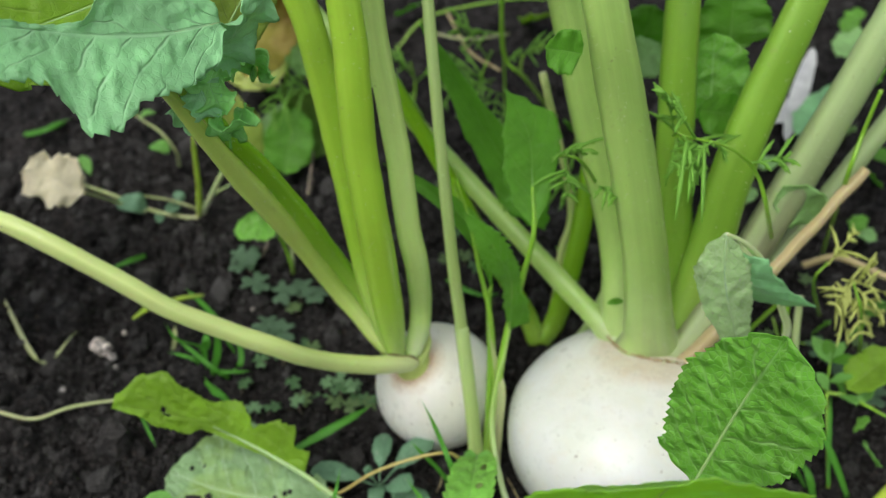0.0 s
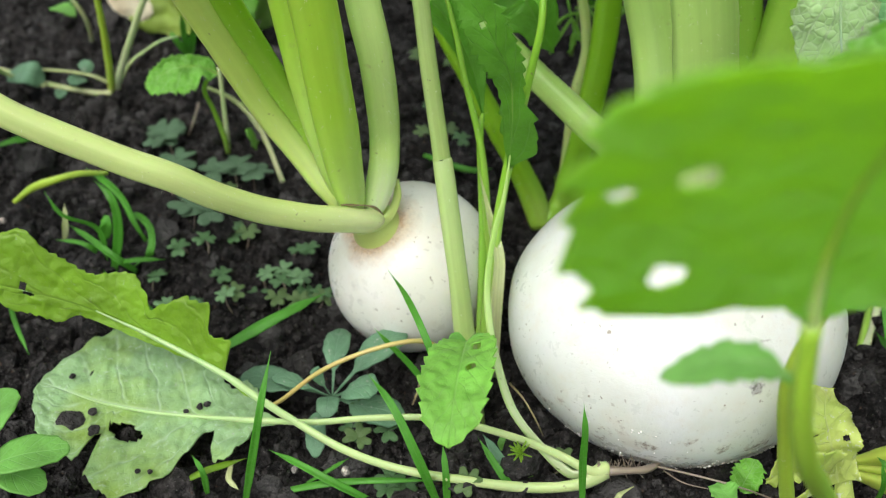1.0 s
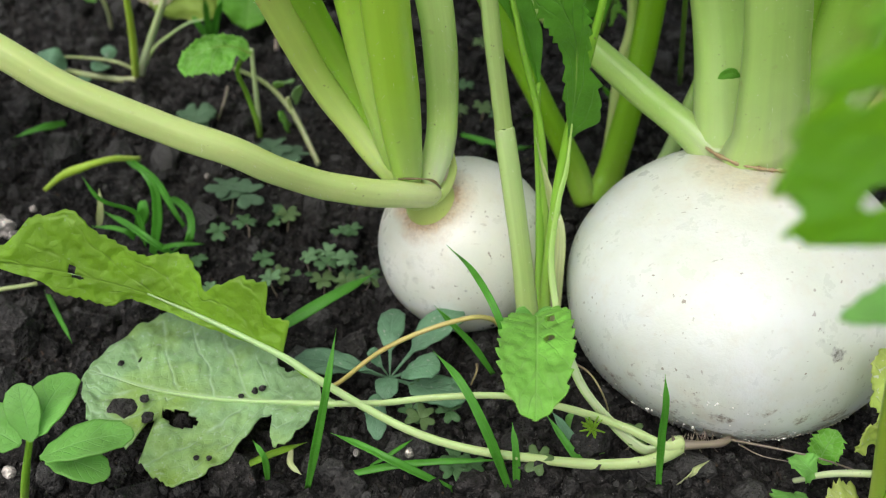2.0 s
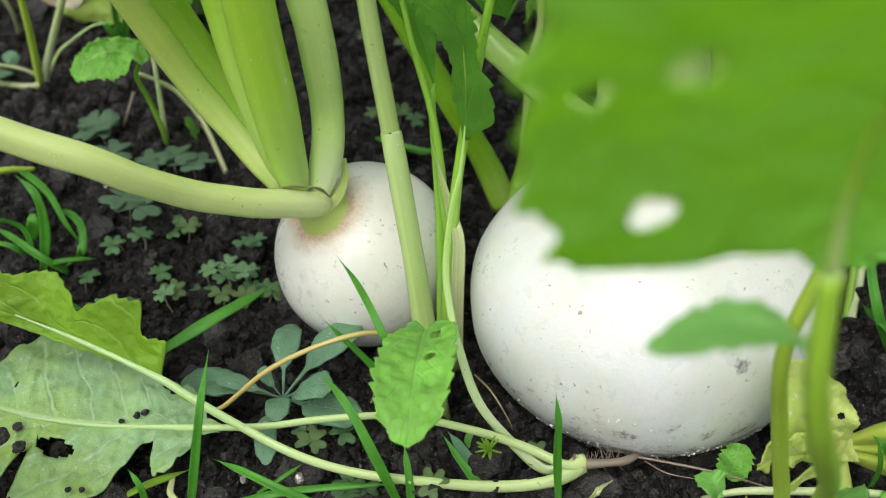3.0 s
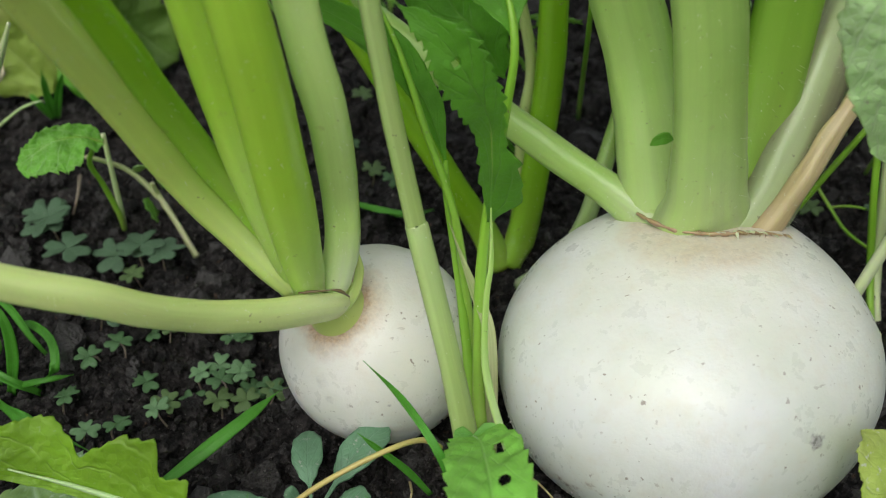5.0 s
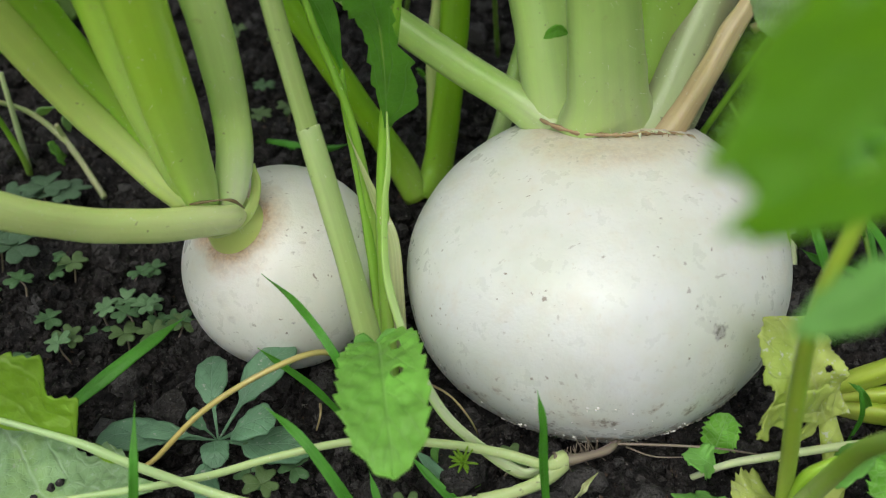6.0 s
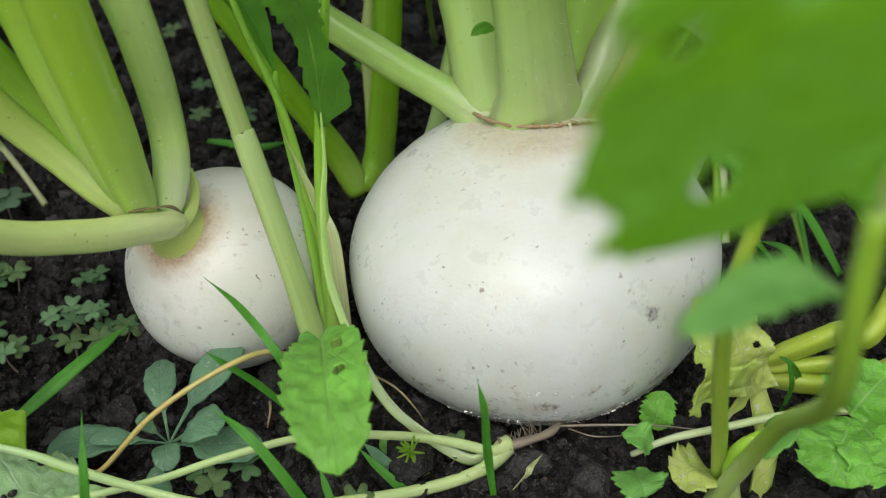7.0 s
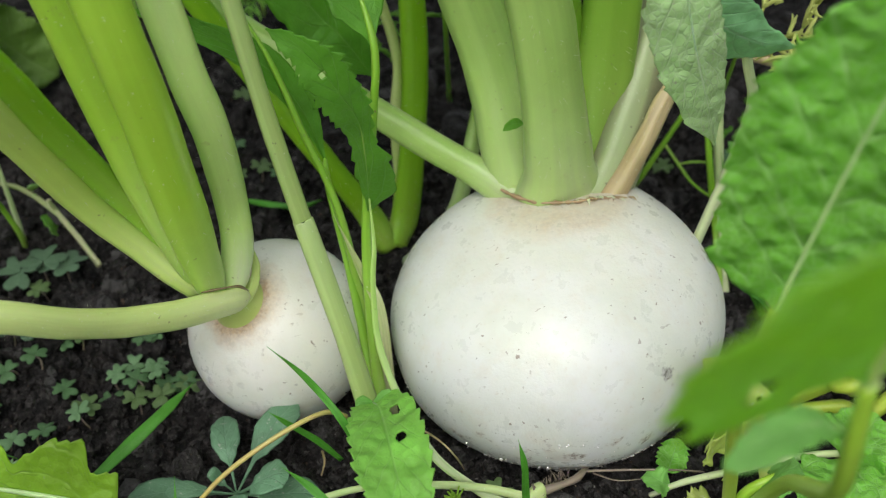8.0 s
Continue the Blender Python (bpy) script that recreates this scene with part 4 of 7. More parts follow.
# ---- the plant beside the large turnip: near hanging leaf, small leaf, crinkled leaf ----
weedy = thing("young_turnip_plant", (0.112, 0.203, 0.0), "young leafy plant in soil with a big holed leaf", "plant")
part("petiole", stalk([(0.112, 0.203, -0.002), (0.1086, 0.1918, 0.0370), (0.098, 0.176, 0.077), (0.0775, 0.152, 0.12), (0.0665, 0.1415, 0.142), (0.0597, 0.1375, 0.161), (0.0565, 0.1372, 0.1795)], [(0, 0.003), (0.4, 0.0022), (1, 0.0015)], seg=12, seed=82), PETIOLE, weedy)
ribbed(LEAF_NEAR, PETIOLE, weedy, "big hanging leaf with eaten holes", 0.0011, [(0.0565, 0.1372, 0.1795), (0.0545, 0.1358, 0.1908), (0.053, 0.1328, 0.2028), (0.053, 0.1288, 0.2148), (0.0545, 0.1235, 0.226), (0.056, 0.119, 0.2335)], (1, 0.0, 0.03), 0.0305, [(0, 0.04), (0.06, 0.12), (0.1, 0.34), (0.14, 0.66), (0.18, 0.93), (0.22, 1.0), (0.29, 0.97), (0.33, 1.06), (0.5, 1.08), (0.7, 1.1), (0.86, 0.85), (0.95, 0.5), (1, 0.15)], n=130, m=30, teeth=0.09, count=9, fold=0.08, ruffle=0.03, pucker=0.025, holes=((0.285, -0.67, 0.036, 0.085), (0.56, -0.6, 0.036, 0.075), (0.52, -0.84, 0.028, 0.05)), seed=10)
ribbed(LEAF_BRIGHT, VEIN, weedy, "small level side lobe of the big leaf", 0.0004, [(0.0592, 0.1385, 0.1645), (0.0535, 0.1398, 0.1685), (0.0475, 0.1395, 0.1695), (0.0425, 0.139, 0.1685), (0.0378, 0.139, 0.1665)], (0.1, 1, 0.15), 0.0033, [(0, 0.15), (0.12, 0.3), (0.25, 0.85), (0.5, 1.0), (0.75, 0.85), (0.92, 0.45), (1, 0.05)], teeth=0.25, count=6, curl=0.2, pucker=0.1, seed=9)
part("petiole", stalk([(0.118, 0.207, -0.004), (0.1045, 0.1985, 0.04), (0.0921, 0.191, 0.08), (0.0835, 0.1848, 0.112), (0.0853, 0.1839, 0.1362)], [(0, 0.0022), (1, 0.0016)], seg=12, seed=81), YELLOW_STEM, weedy)
ribbed(LEAF_CRISP, VEIN, weedy, "crinkled toothed oval leaf", 0.0008, [(0.0853, 0.1839, 0.1362), (0.0876, 0.1836, 0.152), (0.0903, 0.1829, 0.171), (0.0936, 0.1818, 0.192), (0.0973, 0.1802, 0.2133)], (0.686, -0.714, -0.141), 0.0225, [(0, 0.08), (0.06, 0.5), (0.13, 0.76), (0.2, 0.7), (0.28, 0.8), (0.45, 0.9), (0.62, 0.9), (0.8, 0.68), (0.92, 0.4), (1, 0.05)], right=[(0, 0.05), (0.08, 0.3), (0.2, 0.72), (0.3, 0.8), (0.5, 1.02), (0.72, 1.12), (0.88, 0.85), (0.95, 0.5), (1, 0.05)], n=130, m=40, teeth=0.07, count=22, fold=0.08, ruffle=0.02, pucker=0.028, seed=11)

# leaf that hangs from the small turnip's side stalk, and its curled lobes
ribbed(LEAF_SILVER, VEIN_MINT, small, "drooping pale leaf blade with jagged edge", 0.0003, [(-0.0658, 0.2536, 0.2707), (-0.0804, 0.2397, 0.2745), (-0.0963, 0.2279, 0.2812), (-0.1103, 0.2173, 0.2891), (-0.1261, 0.2071, 0.2978)], (0.0, -0.78, -0.6), 0.028, [(0, 0.2), (0.1, 0.5), (0.25, 0.62), (0.375, 0.8), (0.44, 0.35), (0.52, 0.1), (0.75, 0.06), (1, 0.05)], right=[(0, 0.1), (0.08, 0.42), (0.25, 0.6), (0.35, 0.68), (0.45, 0.95), (0.525, 1.0), (0.6, 0.7), (0.675, 0.5), (0.8, 0.52), (0.9, 0.45), (1, 0.1)], n=110, m=14, teeth=0.14, count=20, fold=-0.1, ruffle=0.06, pucker=0.05, seed=91)
ribbed(LEAF_LIME, VEIN, small, "yellow-green upper leaf blade with pale veins", 0.0008, [(-0.0772, 0.2741, 0.2745), (-0.0910, 0.2638, 0.2779), (-0.1037, 0.2515, 0.2761), (-0.1167, 0.2394, 0.2756), (-0.1265, 0.2229, 0.2709)], (0.0, -0.78, -0.6), 0.022, BROAD, n=80, m=12, teeth=0.12, count=15, fold=-0.1, ruffle=0.08, pucker=0.06, seed=90)
ribbed(LEAF_OLIVE, VEIN, small, "dull olive leaf blade edged with brown", 0.0007, [(-0.0809, 0.2939, 0.2338), (-0.0740, 0.2973, 0.2460), (-0.0664, 0.3004, 0.2579), (-0.0598, 0.3032, 0.2696)], (0.8, 0.1, -0.5), 0.0125, BROAD, n=60, m=10, teeth=0.05, count=12, fold=-0.1, pucker=0.05, seed=94)
for k, (pts, side, half, mat) in enumerate((
        ([(-0.0742, 0.2549, 0.2345), (-0.0692, 0.2508, 0.2330), (-0.0651, 0.2536, 0.2332), (-0.0643, 0.2615, 0.2345)], (0.4, -0.6, 0.7), 0.0085, LEAF_CURLED),
        ([(-0.0759, 0.2555, 0.2501), (-0.0744, 0.2508, 0.2479), (-0.0723, 0.2479, 0.2447), (-0.0701, 0.2478, 0.2416)], (0.9, 0.2, 0.3), 0.0062, LEAF_SILVER),
        ([(-0.0710, 0.2572, 0.2521), (-0.0717, 0.2517, 0.2504), (-0.0692, 0.2473, 0.2471), (-0.0670, 0.2467, 0.2434)], (0.8, -0.3, 0.3), 0.0072, LEAF_CURLED),
        ([(-0.0709, 0.2727, 0.2393), (-0.0658, 0.2741, 0.2439), (-0.0612, 0.2747, 0.2446), (-0.0562, 0.2744, 0.2383)], (0.3, -0.5, 0.8), 0.0078, LEAF_CURLED),
        ([(-0.0921, 0.2700, 0.2287), (-0.0895, 0.2686, 0.2258), (-0.0872, 0.2686, 0.2228), (-0.0854, 0.2693, 0.2206)], (0.5, 0.3, -0.8), 0.0045, LEAF_SILVER),
        ([(-0.0825, 0.2653, 0.2460), (-0.0710, 0.2608, 0.2560), (-0.0611, 0.2622, 0.2651), (-0.0524, 0.2640, 0.2745)], (0.4, -0.2, 0.9), 0.0095, LEAF_SILVER))):
    part("leaf_blade", leaf(pts, side, half, BROAD, teeth=0.3, count=7, ruffle=0.35, curl=0.3, pucker=0.16, n=50, m=10, seed=92 + k), mat, small, "curled crisp leaf lobe")

# ---- leaves beside the large turnip's stalks ----
sprout = thing("broad_leaf_weed", (0.135, 0.285, 0.0), "weed with pale grey-green soft leaves over a turnip crown", "weed")
part("stem", stalk([(0.142, 0.286, -0.004), (0.142, 0.286, 0.03), (0.1495, 0.2800, 0.1001), (0.1425, 0.2770, 0.1250), (0.1300, 0.2740, 0.1500), (0.1180, 0.2715, 0.1660), (0.1075, 0.2690, 0.1740)], [(0, 0.0022), (0.7, 0.0015), (1, 0.0008)], seg=10, seed=95), WHITE_STEM, sprout)
ribbed(LEAF_SILVER, VEIN_MINT, sprout, "folded silvery leaf", 0.0005, [(0.1124, 0.2715, 0.1580), (0.1240, 0.2680, 0.1475), (0.1380, 0.2690, 0.1390), (0.1525, 0.2706, 0.1335)], (0.35, -0.35, 0.85), 0.0135, [(0, 0.4), (0.2, 0.95), (0.45, 1.0), (0.75, 0.55), (1, 0.03)], right=[(0, 0.5), (0.15, 0.9), (0.35, 0.7), (0.7, 0.35), (1, 0.02)], teeth=0.06, count=12, pucker=0.04, seed=96)
ribbed(LEAF_HAIRY, VEIN_MINT, sprout, "hanging soft leaf with white hairs", 0.0005, [(0.1075, 0.2690, 0.1740), (0.1085, 0.2650, 0.1610), (0.1125, 0.2625, 0.1450), (0.1185, 0.2620, 0.1290), (0.1250, 0.2625, 0.1115)], (-0.9, 0.037, -0.4), 0.01, [(0, 0.1), (0.12, 0.6), (0.3, 1.0), (0.55, 0.95), (0.8, 0.6), (1, 0.04)], right=[(0, 0.1), (0.12, 0.7), (0.3, 1.1), (0.55, 1.0), (0.8, 0.7), (1, 0.04)], n=90, m=16, teeth=0.08, count=14, pucker=0.05, fold=-0.3, seed=97)
stems = thing("upright_weed", (0.1765, 0.3088, 0.0000), "two thin upright weed stems standing behind the large turnip", "weed")
part("stem", stalk([(0.1702, 0.2941, 0.0000), (0.1828, 0.3220, 0.0107), (0.1737, 0.3260, 0.0525), (0.1708, 0.3300, 0.0792)], [(0, 0.0017), (1, 0.0013)], seg=8, seed=99), THIN_STEM, stems)
part("stem", stalk([(0.1710, 0.2925, 0.0000), (0.1887, 0.3260, 0.0061), (0.1816, 0.3300, 0.0483), (0.1784, 0.3340, 0.0757)], [(0, 0.0024), (1, 0.002)], seg=8, seed=100), WHITE_STEM, stems)

# ---- grass blades ----
def grass_blade(points, half, label="fresh green grass blade growing from the soil", material=GRASS, side=(1, 0, 0.2), fold=0.35):
    bm = leaf(points, side, half, BLADE, n=24, m=3, teeth=0.0, fold=fold, thick=0.0003)
    return tagged(finish("grass_shoot", bm, material), label, "grass", "grass blades")


grass_blade([(0.0105, 0.2620, 0.0020), (0.0095, 0.2500, 0.0300), (0.0045, 0.2480, 0.0560), (-0.0022, 0.2640, 0.0610), (-0.0094, 0.2900, 0.0500)], 0.0013, fold=0.2)
grass_blade([(-0.0731, 0.2893, 0.0120), (-0.0582, 0.2951, 0.0180), (-0.0466, 0.3018, 0.0200), (-0.0352, 0.3140, 0.0160)], 0.0024, side=(-0.4, 1, 0.3))
grass_blade([(-0.0574, 0.2311, 0.0000), (-0.0524, 0.2328, 0.0220), (-0.0476, 0.2367, 0.0430), (-0.0442, 0.2479, 0.0557)], 0.0014)
grass_blade([(0.0057, 0.2710, 0.0060), (-0.0013, 0.2717, 0.0200), (-0.0085, 0.2730, 0.0300), (-0.0143, 0.2757, 0.0360)], 0.0012)
grass_blade([(0.0074, 0.2270, 0.0000), (0.0005, 0.2292, 0.0250), (-0.0071, 0.2393, 0.0380), (-0.0156, 0.2519, 0.0400)], 0.0016)
grass_blade([(0.0520, 0.2185, 0.0100), (0.0504, 0.2209, 0.0320), (0.0500, 0.2224, 0.0460), (0.0492, 0.2256, 0.0550)], 0.0012)
grass_blade([(-0.0110, 0.2281, 0.0000), (-0.0269, 0.2297, 0.0120), (-0.0389, 0.2361, 0.0140), (-0.0495, 0.2435, 0.0120)], 0.0014, side=(0.3, 1, 0.2))
grass_blade([(-0.0485, 0.2326, 0.0030), (-0.0306, 0.2327, 0.0080), (-0.0132, 0.2321, 0.0100), (0.0078, 0.2328, 0.0080)], 0.0013, side=(0, 1, 0.2))
grass_blade([(0.0096, 0.2278, 0.0000), (0.0092, 0.2305, 0.0140), (0.0083, 0.2372, 0.0220)], 0.0013)
grass_blade([(0.0337, 0.2277, 0.0040), (0.0269, 0.2329, 0.0120), (0.0199, 0.2428, 0.0180)], 0.0014, side=(1, 0.3, 0.2))
grass_blade([(0.0320, 0.2341, 0.0040), (0.0266, 0.2378, 0.0140), (0.0215, 0.2422, 0.0200)], 0.0017, "folded blue-green grass blade lying on soil", LEAF_BLUE, (1, 0.3, 0.2))
grass_blade([(-0.1132, 0.3586, 0.0000), (-0.1179, 0.3607, 0.0120), (-0.1278, 0.3765, 0.0160), (-0.1434, 0.3964, 0.0120), (-0.1540, 0.4106, 0.0060)], 0.0019, side=(0.6, -0.5, 0.3))
grass_blade([(-0.1201, 0.3488, 0.0000), (-0.1102, 0.3470, 0.0100), (-0.1111, 0.3561, 0.0140), (-0.1191, 0.3676, 0.0120), (-0.1270, 0.3746, 0.0080)], 0.0018, "curled green grass blade", GRASS, (0.8, 0.2, 0.5))
grass_blade([(-0.1177, 0.3453, 0.0000), (-0.1251, 0.3440, 0.0100), (-0.1364, 0.3532, 0.0120), (-0.1518, 0.3702, 0.0060)], 0.0016, side=(0.3, 1, 0.2))
grass_blade([(-0.1873, 0.4467, 0.0000), (-0.1937, 0.4338, 0.0060), (-0.2043, 0.4269, 0.0060)], 0.0018, side=(0, 1, 0.2))
grass_blade([(-0.1662, 0.3293, 0.0000), (-0.1532, 0.3059, 0.0080), (-0.1466, 0.2955, 0.0040)], 0.001, side=(1, 0, 0.2))
grass_blade([(0.0033, 0.4206, 0.0040), (0.0123, 0.4068, 0.0100), (0.0250, 0.4011, 0.0100), (0.0354, 0.4054, 0.0060)], 0.0014, side=(0, 1, 0.2))
grass_blade([(0.0118, 0.4193, 0.0000), (0.0247, 0.4050, 0.0060), (0.0358, 0.4090, 0.0040)], 0.0012, side=(0, 1, 0.2))
grass_blade([(-0.3112, 0.5768, 0.0000), (-0.2846, 0.5683, 0.0120), (-0.2726, 0.5870, 0.0080)], 0.0028, side=(0, 1, 0.2))
grass_blade([(-0.2677, 0.4120, 0.0000), (-0.2247, 0.3541, 0.0040), (-0.2063, 0.3691, 0.0120)], 0.0016, "drying grass blade on the soil", BUFF_STEM, (0.6, -0.5, 0.2))
grass_blade([(-0.1320, 0.3452, 0.0000), (-0.1163, 0.3247, 0.0080), (-0.0980, 0.3112, 0.0060)], 0.0022, side=(0.5, -0.8, 0.2))
grass_blade([(0.1603, 0.2284, 0.0000), (0.1507, 0.2262, 0.0180), (0.1476, 0.2304, 0.0200)], 0.001, side=(1, 0, 0.3))
grass_blade([(0.1494, 0.2241, -0.0000), (0.1476, 0.2220, 0.0160), (0.1453, 0.2247, 0.0260)], 0.0009)
grass_blade([(0.0591, 0.2220, 0.0060), (0.0634, 0.2223, 0.0120), (0.0697, 0.2264, 0.0120)], 0.0012, "dry buff grass tip", BUFF_STEM, (1, 0.3, 0.2))
grass_blade([(0.1804, 0.2803, 0.0000), (0.1716, 0.2843, 0.0200), (0.1738, 0.3012, 0.0300), (0.1790, 0.3248, 0.0500)], 0.0018)
grass_blade([(0.1833, 0.2742, -0.0000), (0.1750, 0.2807, 0.0120), (0.1735, 0.2944, 0.0100)], 0.0018, side=(0.3, 1, 0.2))
grass_blade([(0.2030, 0.2685, 0.0000), (0.1929, 0.2813, 0.0200), (0.1852, 0.2926, 0.0300)], 0.0016)
grass_blade([(0.1852, 0.2653, 0.0000), (0.1802, 0.2715, 0.0150), (0.1783, 0.2851, 0.0100)], 0.0018)
grass_blade([(0.1951, 0.2751, 0.0000), (0.1965, 0.2951, 0.0200), (0.1959, 0.3047, 0.0350)], 0.0011, side=(1, 0, 0))

grass_blade([(-0.0793, 0.2374, 0.0040), (-0.0701, 0.2388, 0.0080), (-0.0577, 0.2448, 0.0060)], 0.0014, "yellowing grass blade lying on the soil", LEAF_LIME, (0.4, 1, 0.2))
grass_blade([(-0.0629, 0.2429, 0.0060), (-0.0623, 0.2352, 0.0080), (-0.0585, 0.2318, 0.0060)], 0.0011, "dry buff grass blade on the soil", BUFF_STEM, (1, 0.3, 0.2))
grass_blade([(-0.0704, 0.2350, 0.0000), (-0.0699, 0.2349, 0.0120), (-0.0735, 0.2389, 0.0160)], 0.0011)
grass_blade([(-0.0371, 0.2359, 0.0040), (-0.0298, 0.2377, 0.0080), (-0.0227, 0.2428, 0.0080)], 0.0008, side=(0.4, 1, 0.2))

grass_blade([(-0.1309, 0.3489, 0.0000), (-0.1298, 0.3497, 0.0200), (-0.1412, 0.3472, 0.0300), (-0.1466, 0.3494, 0.0400)], 0.0012)
grass_blade([(-0.1533, 0.3663, 0.0000), (-0.1495, 0.3647, 0.0120), (-0.1487, 0.3673, 0.0200)], 0.0014, "dry buff grass blade standing in soil", BUFF_STEM)
grass_blade([(-0.1274, 0.3470, 0.0000), (-0.1214, 0.3477, 0.0200), (-0.1206, 0.3493, 0.0350), (-0.1290, 0.3567, 0.0400)], 0.002)
grass_blade([(-0.1317, 0.3526, 0.0000), (-0.1373, 0.3493, 0.0120), (-0.1530, 0.3576, 0.0080)], 0.0012, side=(0.3, 1, 0.2))
grass_blade([(-0.1300, 0.3507, 0.0000), (-0.1139, 0.3398, 0.0120), (-0.1042, 0.3438, 0.0080)], 0.0012, side=(0.1, 1, 0.2))
grass_blade([(-0.1350, 0.3617, 0.0040), (-0.1305, 0.3602, 0.0140), (-0.1321, 0.3637, 0.0160)], 0.0026, "short broad green grass blade")

# ---- small leaf on its stem in front of the grass clump ----
nettle = thing("toothed_weed", (0.018, 0.266, 0.0), "small weed with one bright toothed leaf by the grass stem", "weed")
part("stem", stalk([(0.0195, 0.27, -0.003), (0.0182, 0.268, 0.02), (0.0167, 0.2621, 0.0423)], [(0, 0.0014), (1, 0.001)], seg=8, seed=110), THIN_STEM, nettle)
ribbed(LEAF_NETTLE, VEIN, nettle, "toothed leaf with two small holes", 0.0004, [(0.0167, 0.2625, 0.0423), (0.0155, 0.2485, 0.056), (0.0128, 0.23, 0.0655), (0.0105, 0.2135, 0.069), (0.0089, 0.2015, 0.067)], (1, 0.05, 0.1), 0.0102, [(0, 0.3), (0.12, 0.72), (0.35, 0.98), (0.6, 1.0), (0.82, 0.8), (0.95, 0.42), (1, 0.05)], n=100, m=24, teeth=0.13, count=12, fold=-0.2, pucker=0.1, holes=((0.32, 0.4, 0.035, 0.14), (0.5, 0.35, 0.035, 0.16)), seed=111)
for k, (dx, s) in enumerate(((-0.006, -1), (0.0065, 1))):
    part("stipule", leaf([(0.0167, 0.2625, 0.0423), (0.0167 + dx * 0.6, 0.2615, 0.0455), (0.0167 + dx, 0.26, 0.0462)], (0, 1, 0.4), 0.0018, OVATE, n=12, m=3, teeth=0.2, count=4, seed=k), LEAF_BRIGHT, nettle)

# ---- orange runner ----
runner = thing("orange_runner", (-0.0513, 0.2772, 0.0000), "thin orange-yellow stem arching over a seedling", "stem")
part("stem", stalk([(-0.0553, 0.2711, 0.0040), (-0.0486, 0.2623, 0.0135), (-0.0331, 0.2620, 0.0291), (-0.0184, 0.2630, 0.0372), (-0.0041, 0.2660, 0.0392), (0.0041, 0.2700, 0.0344), (0.0094, 0.2730, 0.0255)], [(0, 0.0008), (1, 0.001)], seg=10, n=40, seed=112), ORANGE_STEM, runner)

# ---- seedling rosette ----
rosette = thing("seedling", (-0.0304, 0.2689, 0.0), "blue-green seedling with a rosette of oval leaves on soil", "seedling")
part("stem", stalk([(-0.0304, 0.2695, -0.006), (-0.0304, 0.2689, 0.008)], [(0, 0.0016), (1, 0.0012)], seg=8, n=6, seed=120), BUFF_STEM, rosette)
hub = (-0.0304, 0.2689, 0.008)
for k, (mid, tip, w) in enumerate((((-0.0299, 0.2836, 0.0140), (-0.0283, 0.2975, 0.0130), 0.0046), ((-0.0175, 0.2792, 0.0180), (-0.0040, 0.2891, 0.0200), 0.0056), ((-0.0229, 0.2632, 0.0190), (-0.0130, 0.2618, 0.0210), 0.0056), ((-0.0311, 0.2654, 0.0120), (-0.0314, 0.2572, 0.0110), 0.0038), ((-0.0485, 0.2768, 0.0080), (-0.0652, 0.2806, 0.0060), 0.0056), ((-0.0197, 0.2637, 0.0090), (-0.0046, 0.2592, 0.0070), 0.0062), ((-0.0345, 0.2722, 0.0140), (-0.0371, 0.2742, 0.0170), 0.0022), ((-0.0422, 0.2724, 0.0120), (-0.0518, 0.2750, 0.0120), 0.003), ((-0.0354, 0.2587, 0.0080), (-0.0346, 0.2451, 0.0050), 0.0034))):
    mid, tip = Vector(mid), Vector(tip)
    d = tip - Vector(hub)
    part("leaf_blade", leaf([hub, Vector(hub).lerp(mid, 0.6), mid, mid.lerp(tip, 0.55) + Vector((0, 0, 0.0015)), tip], (d.y, -d.x, 0.0), w * 1.05, [(0, 0.05), (0.25, 0.11), (0.4, 0.6), (0.6, 1.0), (0.84, 0.92), (0.96, 0.5), (1, 0.08)], n=36, m=6, teeth=0.05, count=9, fold=0.12, curl=0.15, pucker=0.07, seed=k), LEAF_BLUE, rosette)

# ---- the small pulled plant lying in front: two leaves on long stalks ----
pulled = thing("uprooted_seedling", (0.0615, 0.23, 0.01), "uprooted turnip seedling lying flat with two pale leaves", "seedling")
crown_at = (0.0605, 0.2305, 0.0155)
part("root", stalk([(0.0585, 0.2305, 0.0145), (0.066, 0.2295, 0.016), (0.0735, 0.231, 0.0145), (0.081, 0.2365, 0.01), (0.09, 0.241, 0.004)], [(0, 0.0034), (0.12, 0.0022), (0.4, 0.0013), (1, 0.0005)], seg=10, n=60, rough=0.6, seed=121), ROOT_STALK, pulled, "thin hairy brown root")
part("petiole", stalk([crown_at, (0.0519, 0.2269, 0.0130), (0.0349, 0.2275, 0.0110), (0.0127, 0.2305, 0.0120), (-0.0078, 0.2341, 0.0140), (-0.0249, 0.2399, 0.0170), (-0.0422, 0.2494, 0.0210), (-0.0542, 0.2549, 0.0268), (-0.0653, 0.2606, 0.0318), (-0.0889, 0.2718, 0.0378), (-0.1075, 0.2777, 0.0446)], [(0, 0.0034), (0.12, 0.002), (0.4, 0.0015), (0.75, 0.0014), (0.85, 0.001), (1, 0.0003)], seg=12, n=50, seed=122), PULLED_STEM, pulled)
